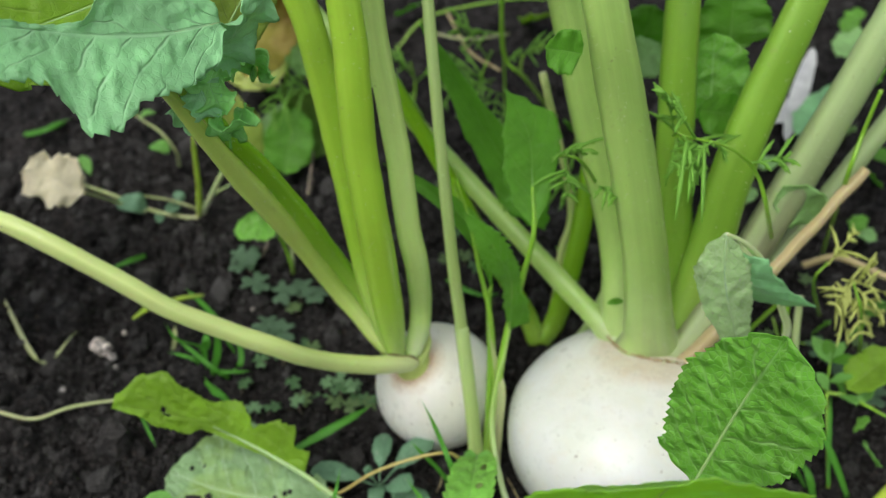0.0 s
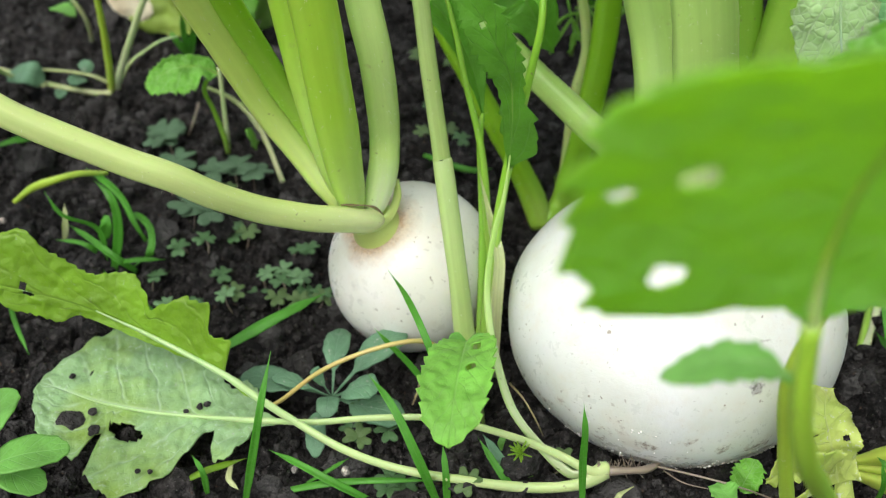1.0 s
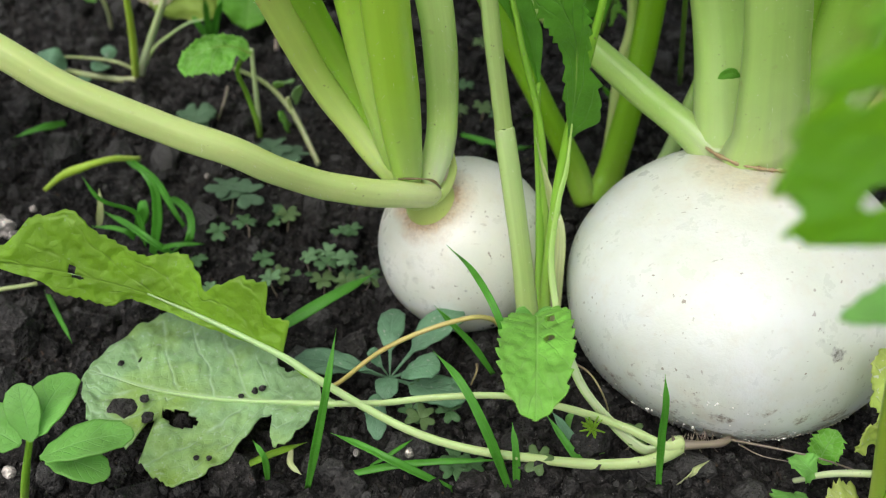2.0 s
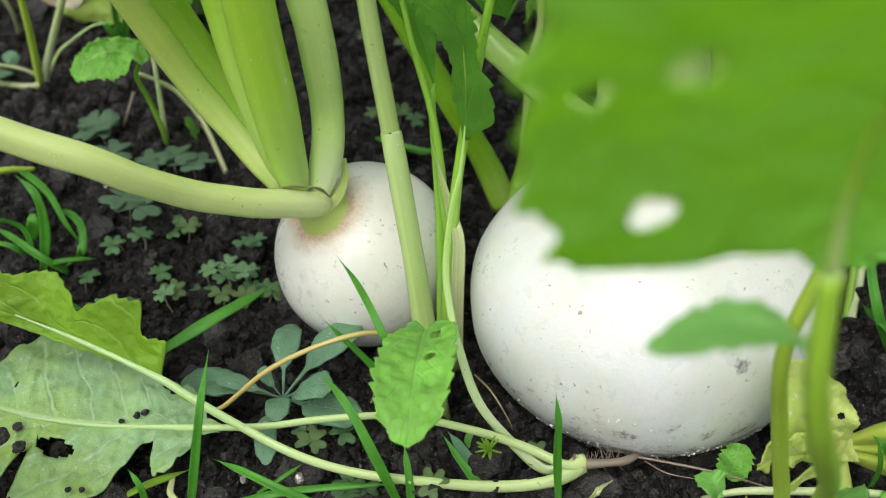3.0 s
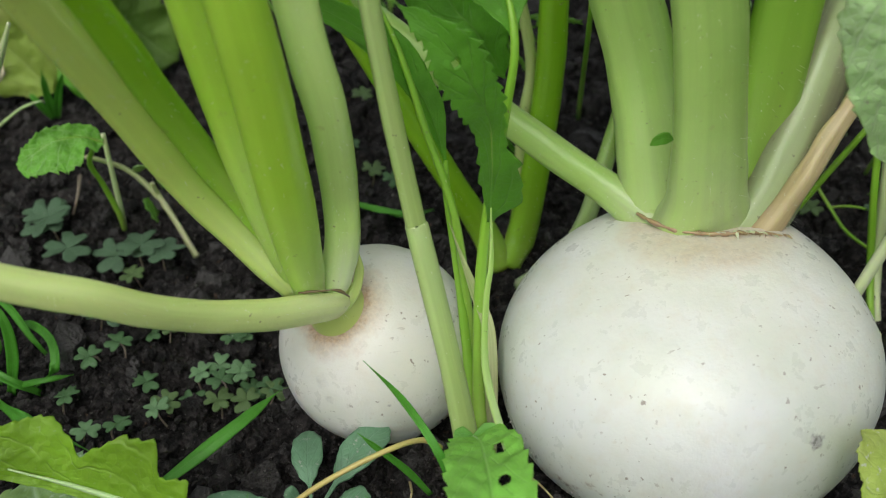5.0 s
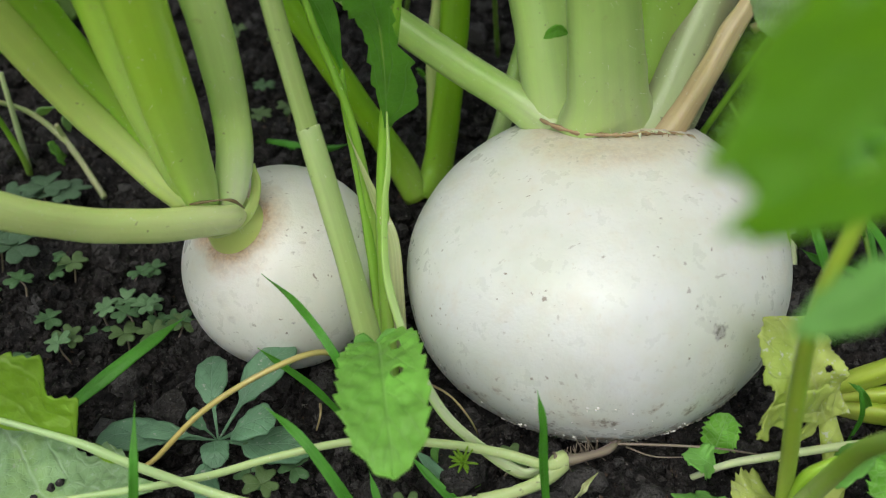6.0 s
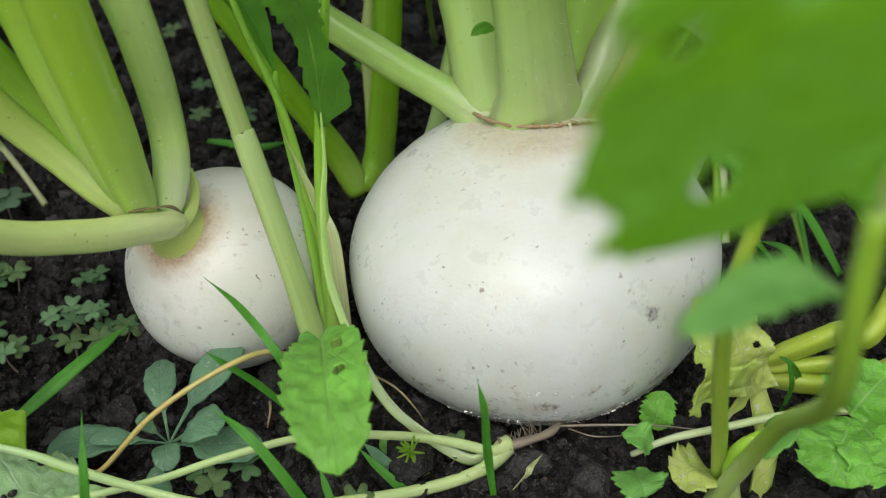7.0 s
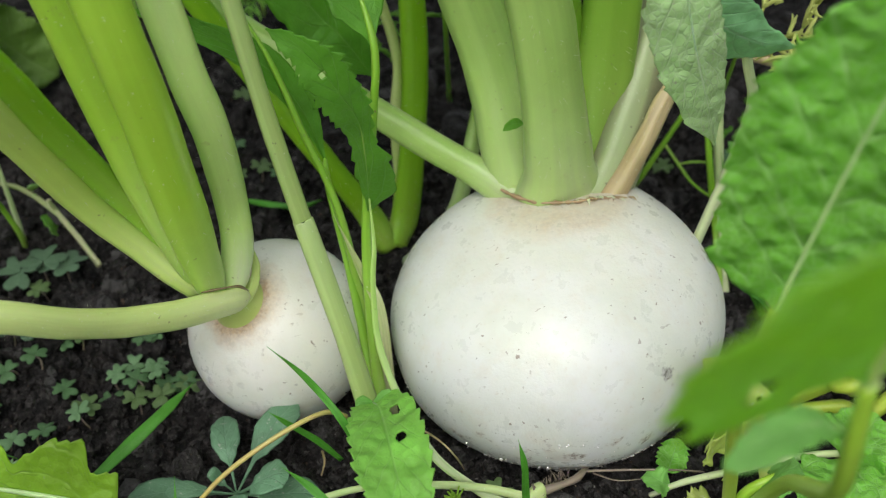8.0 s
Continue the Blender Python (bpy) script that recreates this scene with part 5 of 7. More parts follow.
part("petiole", stalk([crown_at, (0.0554, 0.2291, 0.0170), (0.0441, 0.2351, 0.0190), (0.0274, 0.2409, 0.0220), (0.0070, 0.2475, 0.0220), (-0.0159, 0.2497, 0.0200), (-0.0339, 0.2516, 0.0160), (-0.0541, 0.2552, 0.0128), (-0.0653, 0.2573, 0.0116), (-0.0897, 0.2614, 0.0101), (-0.1106, 0.2662, 0.0105), (-0.1241, 0.2710, 0.0118)], [(0, 0.0032), (0.1, 0.0016), (0.4, 0.0012), (0.65, 0.0012), (0.8, 0.0008), (1, 0.0002)], seg=12, n=50, seed=123), PULLED_STEM, pulled)
ribbed(LEAF_LIME, VEIN, pulled, "lime green lobed leaf with jagged edge", 0.0006, [(-0.0434, 0.2513, 0.0200), (-0.0542, 0.2551, 0.0265), (-0.0655, 0.2613, 0.0310), (-0.0892, 0.2725, 0.0370), (-0.1077, 0.2782, 0.0440), (-0.1291, 0.2801, 0.0520), (-0.1521, 0.2794, 0.0600)], (0.12, 0.45, 0.9), 0.0225, [(0, 0.02), (0.3, 0.05), (0.5, 0.1), (0.7, 0.16), (0.75, 0.36), (0.85, 0.32), (0.92, 0.15), (1, 0.1)], right=[(0, 0.02), (0.32, 0.03), (0.34, 0.54), (0.385, 0.48), (0.4, 0.95), (0.45, 0.88), (0.5, 0.6), (0.525, 0.4), (0.56, 0.6), (0.61, 0.76), (0.71, 0.54), (0.8, 0.68), (0.87, 0.92), (0.93, 0.75), (1, 0.2)], n=190, m=20, teeth=0.07, count=44, fold=0.05, ruffle=0.05, pucker=0.05, holes=((0.83, -0.1, 0.014, 0.12), (0.845, 0.06, 0.01, 0.08)), seed=124)
ribbed(LEAF_UNDER, VEIN_MINT, pulled, "pale leaf lying with bitten holes and soil specks", 0.0006, [(-0.0487, 0.2550, 0.0125), (-0.0654, 0.2578, 0.0110), (-0.0899, 0.2619, 0.0095), (-0.1108, 0.2666, 0.0100), (-0.1338, 0.2740, 0.0130)], (0.12, 1, 0.06), 0.0285, [(0, 0.05), (0.08, 0.08), (0.14, 0.42), (0.2, 0.56), (0.25, 0.6), (0.275, 0.45), (0.29, 0.16), (0.32, 0.18), (0.36, 0.5), (0.4, 0.86), (0.47, 1.12), (0.52, 1.24), (0.6, 1.12), (0.67, 0.98), (0.69, 0.4), (0.71, 0.42), (0.73, 0.8), (0.8, 0.82), (0.88, 0.66), (0.95, 0.4), (1, 0.15)], right=[(0, 0.05), (0.07, 0.1), (0.11, 0.3), (0.17, 0.5), (0.23, 0.58), (0.27, 0.44), (0.3, 0.5), (0.36, 0.85), (0.5, 1.25), (0.65, 1.38), (0.75, 1.42), (0.85, 1.22), (0.93, 0.88), (0.98, 0.45), (1, 0.15)], n=190, m=30, teeth=0.05, count=30, fold=0.02, ruffle=0.03, pucker=0.05, holes=((0.6, -0.3, 0.08, 0.09), (0.86, 0.3, 0.006, 0.03)), seed=125)
rng = random.Random(41)
hairs = []
for k in range(46):
    u = rng.uniform(0.02, 0.55)
    p = Vector((0.0585, 0.2305, 0.0145)).lerp(Vector((0.085, 0.2385, 0.008)), u)
    d = Vector((rng.uniform(-0.4, 0.4), rng.uniform(-1, 1), rng.uniform(-0.3, 1))).normalized() * rng.uniform(0.0025, 0.005)
    hairs.append(stalk([p, p + d * 0.6, p + d], [(0, 0.00022), (1, 0.0001)], seg=4, n=3))
tagged(part("root_hairs", join(*hairs), ROOT_STALK, pulled, "fine pale root hairs"), kind="stuff")
for k, (a, s) in enumerate((((-0.1124, 0.2611, 0.0120), 0.0015), ((-0.1101, 0.2530, 0.0120), 0.002), ((-0.0759, 0.2629, 0.0115), 0.0012), ((-0.0803, 0.2611, 0.0115), 0.0009), ((-0.0733, 0.2642, 0.0115), 0.0012), ((-0.1230, 0.2761, 0.0135), 0.0011), ((-0.0916, 0.2362, 0.0115), 0.0009), ((-0.0876, 0.2360, 0.0115), 0.0009))):
    bm = bmesh.new()
    bmesh.ops.create_icosphere(bm, subdivisions=3, radius=s)
    for v in bm.verts:
        v.co *= 1 + 0.5 * noise.noise(v.co * 700 + Vector((k, 0, 0)))
        v.co.z *= 0.5
        v.co += Vector(a)
    tagged(finish("soil_clod", bm, CRUMB), "dark crumb of soil stuck on a leaf", "soil", "soil on the leaf")

# fine roots and threads in front of the large turnip
for k, (pts, r, mat, lab) in enumerate((
        ([(0.0768, 0.2344, 0.0120), (0.0896, 0.2271, 0.0160), (0.1015, 0.2219, 0.0170), (0.1133, 0.2187, 0.0140)], 0.0005, ROOT_STALK, "thin pale root thread on soil"),
        ([(0.0804, 0.2322, 0.0120), (0.0855, 0.2259, 0.0140), (0.0947, 0.2237, 0.0130)], 0.0003, ROOT_STALK, "thin pale root thread on soil"),
        ([(0.0334, 0.2756, 0.0060), (0.0357, 0.2555, 0.0220), (0.0400, 0.2509, 0.0160), (0.0436, 0.2533, 0.0040)], 0.0004, DRY_STALK, "thin brown root thread on soil"),
        ([(0.0009, 0.2817, 0.0000), (-0.0000, 0.2724, 0.0060), (-0.0020, 0.2713, 0.0000)], 0.0005, DRY_STALK, "thin brown root thread on soil"))):
    tagged(finish("fine_root", stalk(pts, [(0, r), (1, r * 0.6)], seg=6, n=20, seed=k), mat), lab, "root", "root threads")

# ---- plants at the foot of the large turnip: yellow leaf, runner, seedlings ----
yellow = thing("yellowing_leaf", (0.113, 0.212, 0.0), "yellowing leaf with ragged eaten edge, dusted with soil", "leaf")
part("petiole", stalk([(0.1257, 0.1993, 0.0000), (0.1303, 0.2070, 0.0140), (0.1305, 0.2150, 0.0240), (0.1289, 0.2220, 0.0355)], [(0, 0.0036), (0.4, 0.0036), (1, 0.002)], seg=12, flat=0.6, seed=131), LEAF_YELLOW, yellow)
part("leaf_blade", leaf([(0.1269, 0.2140, 0.0302), (0.1230, 0.2180, 0.0421), (0.1210, 0.2240, 0.0495), (0.1231, 0.2320, 0.0525)], (0.95, 0.15, 0.1), 0.0195, [(0, 0.5), (0.05, 0.95), (0.1, 0.9), (0.14, 0.25), (0.24, 0.2), (0.29, 0.55), (0.33, 1.02), (0.42, 1.0), (0.46, 0.72), (0.51, 0.66), (0.55, 0.76), (0.62, 0.6), (0.74, 0.62), (0.85, 0.5), (1, 0.42)], right=[(0, 0.3), (0.2, 0.35), (0.5, 0.42), (0.8, 0.3), (1, 0.1)], n=120, m=14, teeth=0.07, count=24, ruffle=0.1, pucker=0.06, holes=((0.4, 0.55, 0.03, 0.12), (0.5, -0.35, 0.012, 0.05)), seed=132), LEAF_YELLOW, yellow)
part("leaf_blade", leaf([(0.1220, 0.2130, 0.0368), (0.1133, 0.2110, 0.0402), (0.1052, 0.2090, 0.0423), (0.1002, 0.2070, 0.0423)], (0.2, 0.2, 0.9), 0.0095, [(0, 0.2), (0.3, 0.3), (0.6, 0.2), (0.8, 0.4), (1, 0.15)], right=[(0, 0.9), (0.25, 1.0), (0.6, 0.75), (0.85, 0.9), (1, 0.3)], n=50, m=8, teeth=0.12, count=12, ruffle=0.08, pucker=0.1, seed=133), LEAF_YELLOW, yellow)

for k, (pts, r) in enumerate((([(0.1465, 0.2371, 0.0080), (0.1550, 0.2331, 0.0160), (0.1661, 0.2294, 0.0240), (0.1788, 0.2260, 0.0320), (0.26, 0.29, 0.06)], 0.0042), ([(0.1468, 0.2359, 0.0060), (0.1581, 0.2298, 0.0110), (0.1697, 0.2244, 0.0140), (0.1830, 0.2188, 0.0160), (0.25, 0.245, 0.025)], 0.0034), ([(0.1448, 0.2337, 0.0060), (0.1564, 0.2260, 0.0080), (0.1678, 0.2196, 0.0090), (0.1806, 0.2128, 0.0100), (0.24, 0.21, 0.015)], 0.0036))):
    tagged(finish("fallen_plant", stalk(pts, [(0, r * 0.55), (0.25, r), (1, r)], seg=14, groove=0.3, seed=140 + k), FALLEN_STALK), "yellow-green leaf stalk lying on the soil", "stalk", "fallen stalks")

creeper = thing("creeping_weed", (0.1008, 0.2252, 0.0000), "pale hairy creeping stem with small crinkled leaves", "weed")
part("stem", stalk([(0.0954, 0.2203, 0.0080), (0.1039, 0.2161, 0.0170), (0.1187, 0.2115, 0.0220), (0.1378, 0.2092, 0.0220), (0.1567, 0.2052, 0.0200), (0.1741, 0.1971, 0.0200)], [(0, 0.001), (0.3, 0.0013), (1, 0.0013)], seg=10, n=40, seed=151), WHITE_STEM, creeper)
for k, (base, mid, tip, w, mat) in enumerate((
        ((0.1033, 0.2240, 0.0120), (0.1052, 0.2255, 0.0180), (0.1081, 0.2285, 0.0220), 0.0048, LEAF_CRISP), ((0.1000, 0.2184, 0.0140), (0.0966, 0.2195, 0.0170), (0.0952, 0.2244, 0.0160), 0.0045, LEAF_BRIGHT),
        ((0.0918, 0.2126, 0.0120), (0.0894, 0.2061, 0.0170), (0.0892, 0.2021, 0.0160), 0.0068, LEAF_BRIGHT), ((0.1119, 0.2061, 0.0120), (0.1043, 0.2043, 0.0180), (0.0984, 0.2044, 0.0160), 0.0072, LEAF_YELLOW))):
    b0, m0, t0 = Vector(base), Vector(mid), Vector(tip)
    d = t0 - b0
    part("leaf_blade", leaf([b0, m0, t0], (d.y, -d.x, 0), w, BROAD, n=36, m=6, teeth=0.25, count=7, ruffle=0.1, pucker=0.12, seed=150 + k), mat, creeper)
lobed = thing("lobed_weed", (0.1593, 0.1947, -0.0000), "low weed with broad crinkled lobed green leaves", "weed")
for k, (pts, w) in enumerate((([(0.1519, 0.2023, 0.0220), (0.1414, 0.1934, 0.0260), (0.1336, 0.1856, 0.0220)], 0.011), ([(0.1534, 0.2005, 0.0220), (0.1506, 0.1901, 0.0260), (0.1529, 0.1809, 0.0220)], 0.011), ([(0.1527, 0.2035, 0.0220), (0.1570, 0.2043, 0.0280), (0.1678, 0.2083, 0.0300)], 0.011))):
    d = Vector(pts[2]) - Vector(pts[0])
    part("leaf_blade", leaf(pts, (d.y, -d.x, 0), w * 1.1, BROAD, n=60, m=10, teeth=0.2, count=8, ruffle=0.09, pucker=0.15, fold=0.05, seed=160 + k), LEAF_CRISP, lobed)
part("stem", stalk([(0.1653, 0.2054, 0.0000), (0.1550, 0.2015, 0.0200)], [(0, 0.0016), (1, 0.0012)], seg=8, n=6, seed=3), THIN_STEM, lobed)
part("petiole", stalk([(0.1165, 0.199, 0.002), (0.1108, 0.1985, 0.0300), (0.1205, 0.1975, 0.0380), (0.1267, 0.1984, 0.0400)], [(0, 0.0025), (1, 0.001)], seg=10, seed=85), PETIOLE, weedy)
part("leaf_blade", leaf([(0.1136, 0.1973, 0.0340), (0.1181, 0.1959, 0.0400), (0.1261, 0.1990, 0.0420)], (0.6, 0.8, -0.3), 0.0075, OVATE, n=40, m=8, teeth=0.15, count=8, pucker=0.1, seed=170), LEAF_BRIGHT, weedy, "young lower leaf")


# ---- clover ----
def clover(material, label, height, size, seed):
    """Three notched leaflets on a thread-like stem; it stands at the origin."""
    rng = random.Random(seed)
    ob = thing("clover", (0, 0, 0), label, "clover", "clover on the soil")
    lean = Vector((rng.uniform(-0.003, 0.003), rng.uniform(-0.003, 0.003), height))
    part("stem", stalk([(0, 0, -0.004), lean * 0.5 + Vector((0.001, 0, 0)), lean], [(0, 0.0004), (1, 0.0003)], seg=5, n=8, seed=seed), ROOT_STALK, ob)
    for k in range(3):
        a = 2.094 * k + rng.uniform(-0.2, 0.2)
        d = Vector((math.cos(a), math.sin(a), rng.uniform(-0.1, 0.25)))
        s = size * rng.uniform(0.85, 1.1)
        part("leaflet", leaf([lean, lean + d * s * 0.5 + Vector((0, 0, 0.0006)), lean + d * s], (-d.y, d.x, 0), s * 0.6, [(0, 0.1), (0.35, 0.7), (0.7, 1.0), (0.9, 0.92), (1, 0.6)], n=10, m=4, teeth=0.0, fold=-0.12, notch=0.24, thick=0.0003, seed=k), material, ob)
    return ob


kinds = [clover(CLOVER, "small dull green clover with three notched leaflets", 0.0045, 0.0046, 1), clover(CLOVER_OLIVE, "small olive green clover with three notched leaflets", 0.006, 0.005, 2), clover(CLOVER_DARK, "larger blue-green clover with notched leaflets, shade put into its colour", 0.009, 0.0088, 3), clover(CLOVER_LIGHT, "small light green clover with three notched leaflets", 0.0065, 0.0045, 4)]
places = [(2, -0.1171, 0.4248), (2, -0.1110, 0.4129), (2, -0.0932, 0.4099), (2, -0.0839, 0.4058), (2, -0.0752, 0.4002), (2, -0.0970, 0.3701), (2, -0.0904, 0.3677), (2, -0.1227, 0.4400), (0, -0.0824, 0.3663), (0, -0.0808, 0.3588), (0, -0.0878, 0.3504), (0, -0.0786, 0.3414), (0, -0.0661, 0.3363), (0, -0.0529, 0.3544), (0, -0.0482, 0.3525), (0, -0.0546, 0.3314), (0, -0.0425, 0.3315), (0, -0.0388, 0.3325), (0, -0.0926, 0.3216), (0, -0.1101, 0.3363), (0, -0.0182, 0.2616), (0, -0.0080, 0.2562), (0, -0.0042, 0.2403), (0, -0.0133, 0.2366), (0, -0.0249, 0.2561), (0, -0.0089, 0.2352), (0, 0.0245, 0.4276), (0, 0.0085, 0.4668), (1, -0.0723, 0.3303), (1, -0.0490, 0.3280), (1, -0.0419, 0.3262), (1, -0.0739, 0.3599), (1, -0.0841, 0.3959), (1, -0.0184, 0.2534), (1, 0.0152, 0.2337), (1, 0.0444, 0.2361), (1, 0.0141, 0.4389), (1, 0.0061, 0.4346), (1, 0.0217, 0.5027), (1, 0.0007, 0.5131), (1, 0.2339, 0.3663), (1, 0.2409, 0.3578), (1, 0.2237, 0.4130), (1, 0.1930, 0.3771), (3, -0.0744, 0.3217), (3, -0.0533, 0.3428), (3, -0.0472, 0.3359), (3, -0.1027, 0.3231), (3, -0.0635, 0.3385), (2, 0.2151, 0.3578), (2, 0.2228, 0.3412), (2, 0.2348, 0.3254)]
for k, (kind, x, y) in enumerate(places):
    copy_thing(kinds[kind], pose(x, y, ground_height(x, y) + 0.002, (k * 37 % 23) - 11, (k * 53 % 19) - 9, k * 71 % 360))
for ob, (x, y) in zip(kinds, ((-0.0965, 0.352), (-0.0575, 0.3255), (-0.118, 0.434), (-0.0475, 0.3425))):
    ob.matrix_basis = pose(x, y, ground_height(x, y) + 0.002, 5, -6, 40)


# ---- weeds behind ----
def oval_weed(name, place, label, stems, leaves, seed, material=LEAF_GREY, stem_material=BUFF_STEM, r=0.0013):
    """A low weed: stems as rows of points, leaves as (base, tip, half width)."""
    ob = thing(name, place, label, "weed")
    for k, pts in enumerate(stems):
        part("stem", stalk(pts, [(0, r), (1, r * 0.7)], seg=8, n=24, seed=seed + k), stem_material, ob)
    for k, (a, b, w) in enumerate(leaves):
        a, b = Vector(a), Vector(b)
        d = b - a
        s = Vector((d.y, -d.x, 0.25 * d.length))
        part("leaf_blade", leaf([a, a.lerp(b, 0.5) + Vector((0, 0, 0.12 * d.length)), b], s, w, OVATE, n=30, m=6, teeth=0.08, count=8, fold=0.15, pucker=0.06, seed=seed + k), material, ob)
    return ob


strag = thing("straggling_weed", (-0.1593, 0.4813, 0.0), "straggling weed with buff stems and round leaves on bare soil", "weed")
for k, (pts, r, mat) in enumerate((
        ([(-0.1611, 0.4861, -0.0030), (-0.1565, 0.4772, 0.0135), (-0.1514, 0.4699, 0.0401), (-0.1482, 0.4642, 0.0640), (-0.1460, 0.4605, 0.0825)], 0.0019, YELLOW_STEM),
        ([(-0.1602, 0.4861, -0.0030), (-0.1512, 0.4772, 0.0167), (-0.1387, 0.4705, 0.0412), (-0.1265, 0.4637, 0.0640), (-0.1166, 0.4598, 0.0825)], 0.0019, WHITE_STEM),
        ([(-0.1568, 0.4871, 0.0040), (-0.1483, 0.4876, 0.0164), (-0.1392, 0.4860, 0.0239), (-0.1287, 0.4842, 0.0312), (-0.1200, 0.4850, 0.0330)], 0.0008, PULLED_STEM),
        ([(-0.1590, 0.4800, 0.0030), (-0.1667, 0.4790, 0.0040), (-0.1844, 0.4817, 0.0060), (-0.1996, 0.4887, 0.0060), (-0.2228, 0.5012, 0.0060), (-0.2444, 0.5117, 0.0060)], 0.0016, BUFF_STEM),
        ([(-0.1586, 0.4839, 0.0060), (-0.1671, 0.4826, 0.0120), (-0.1829, 0.4908, 0.0100), (-0.2031, 0.4974, 0.0080)], 0.0009, BUFF_STEM))):
    part("stem", stalk(pts, [(0, r * 1.25), (0.2, r), (0.8, r * 0.8), (1, r * 0.4)], seg=9, n=30, seed=200 + k), mat, strag)
for k, (pts, w) in enumerate((([(-0.1930, 0.4848, 0.0100), (-0.1990, 0.4795, 0.0160), (-0.2133, 0.4881, 0.0100)], 0.0072), ([(-0.1695, 0.4866, 0.0120), (-0.1712, 0.4874, 0.015), (-0.1750, 0.4899, 0.0160)], 0.0036), ([(-0.1734, 0.4865, 0.0080), (-0.1750, 0.48, 0.0115), (-0.1766, 0.4746, 0.0120)], 0.0042), ([(-0.1845, 0.4822, 0.0040), (-0.1837, 0.477, 0.006), (-0.1829, 0.4709, 0.0060)], 0.003))):
    d = Vector(pts[2]) - Vector(pts[0])
    part("leaf_blade", leaf(pts, (d.y, -d.x, 0.3 * d.length), w, BROAD, n=30, m=6, teeth=0.03, fold=0.1, pucker=0.04, seed=205 + k), LEAF_BLUE, strag)
oval_weed("hooked_weed", (-0.1867, 0.5361, 0.0000), "small weed with a bent pale stem and round leaves", [[(-0.1848, 0.5400, -0.0030), (-0.1808, 0.5290, 0.0200), (-0.1888, 0.5310, 0.0350), (-0.2059, 0.5516, 0.0300), (-0.2190, 0.5694, 0.0250)]],
    [((-0.1956, 0.5231, 0.0300), (-0.1826, 0.5209, 0.0260), 0.009), ((-0.2117, 0.5580, 0.0280), (-0.2004, 0.5620, 0.0300), 0.006), ((-0.2156, 0.5644, 0.0260), (-0.2254, 0.5750, 0.0260), 0.006), ((-0.2506, 0.5391, 0.0100), (-0.2398, 0.5192, 0.0080), 0.004)], 220, LEAF_BRIGHT)
nodding = thing("nodding_weed", (-0.0903, 0.4332, 0.0000), "weed with one crinkled green leaf nodding over soil", "weed")
part("stem", stalk([(-0.0920, 0.4315, -0.0030), (-0.0912, 0.4267, 0.0108), (-0.0937, 0.4255, 0.0275), (-0.0955, 0.4230, 0.0397), (-0.0912, 0.4216, 0.0488)], [(0, 0.0013), (1, 0.001)], seg=8, seed=231), THIN_STEM, nodding)
ribbed(LEAF_CRISP, THIN_STEM, nodding, "crinkled drooping leaf with blunt teeth", 0.0005, [(-0.0880, 0.4213, 0.0492), (-0.0951, 0.4196, 0.0540), (-0.1043, 0.4169, 0.0552), (-0.1117, 0.4145, 0.0523), (-0.1186, 0.4146, 0.0477)], (0.1, -0.75, -0.65), 0.0125, [(0, 0.1), (0.15, 0.35), (0.5, 0.4), (0.8, 0.35), (1, 0.1)], right=[(0, 0.1), (0.08, 0.4), (0.2, 0.35), (0.3, 0.95), (0.5, 1.1), (0.62, 1.0), (0.74, 0.75), (0.9, 0.55), (1, 0.1)], n=60, m=10, teeth=0.16, count=12, curl=0.45, pucker=0.12, seed=232)
part("stem", stalk([(-0.0922, 0.4340, -0.0030), (-0.0911, 0.4318, 0.0105), (-0.0909, 0.4349, 0.0261), (-0.0908, 0.4385, 0.0422)], [(0, 0.0012), (1, 0.001)], seg=8, seed=233), WHITE_STEM, nodding)
oval_weed("lying_weed", (-0.0626, 0.4076, 0.0), "pale weed stem lying on soil with small leaves", [[(-0.0626, 0.4048, 0.0010), (-0.0722, 0.4298, 0.0060), (-0.0793, 0.4404, 0.0120), (-0.0869, 0.4463, 0.0180), (-0.0935, 0.4451, 0.0240), (-0.1007, 0.4422, 0.0300)], [(-0.0722, 0.4298, 0.0060), (-0.0758, 0.4367, 0.0102), (-0.0768, 0.4353, 0.0176)]],
    [((-0.0833, 0.4496, 0.0140), (-0.0749, 0.4412, 0.0220), 0.005), ((-0.0743, 0.4438, 0.0080), (-0.0714, 0.4417, 0.0200), 0.003)], 240, LEAF_GREY, BUFF_STEM, 0.0014)
tagged(finish("trailing_weed", stalk([(-0.1081, 0.4556, 0.0120), (-0.1089, 0.4451, 0.0100), (-0.1126, 0.4422, 0.0020)], [(0, 0.0008), (1, 0.0005)], seg=7, n=16, seed=241), ROOT_STALK), "thin pinkish withered stem on the soil", "stem", "stems on the soil")
tagged(finish("trailing_weed", stalk([(-0.1399, 0.3985, 0.0120), (-0.1489, 0.3903, 0.0180), (-0.1595, 0.3856, 0.0180), (-0.1697, 0.3854, 0.0140), (-0.1783, 0.3835, 0.0080)], [(0, 0.0012), (0.6, 0.0019), (1, 0.001)], seg=10, n=30, rough=0.2, seed=242), YELLOW_STEM), "hairy yellow-green weed stem arching over soil", "stem", "stems on the soil")
for k, pts in enumerate(([(-0.1268, 0.5236, 0.0), (-0.1257, 0.5180, 0.0164), (-0.1236, 0.5124, 0.0327)], [(-0.1259, 0.5236, 0.0), (-0.1208, 0.5179, 0.0164), (-0.1141, 0.5112, 0.0316)], [(-0.1277, 0.5236, 0.0), (-0.1314, 0.5206, 0.0116), (-0.1345, 0.5220, 0.0161)])):
    grass_blade(pts, 0.0019)
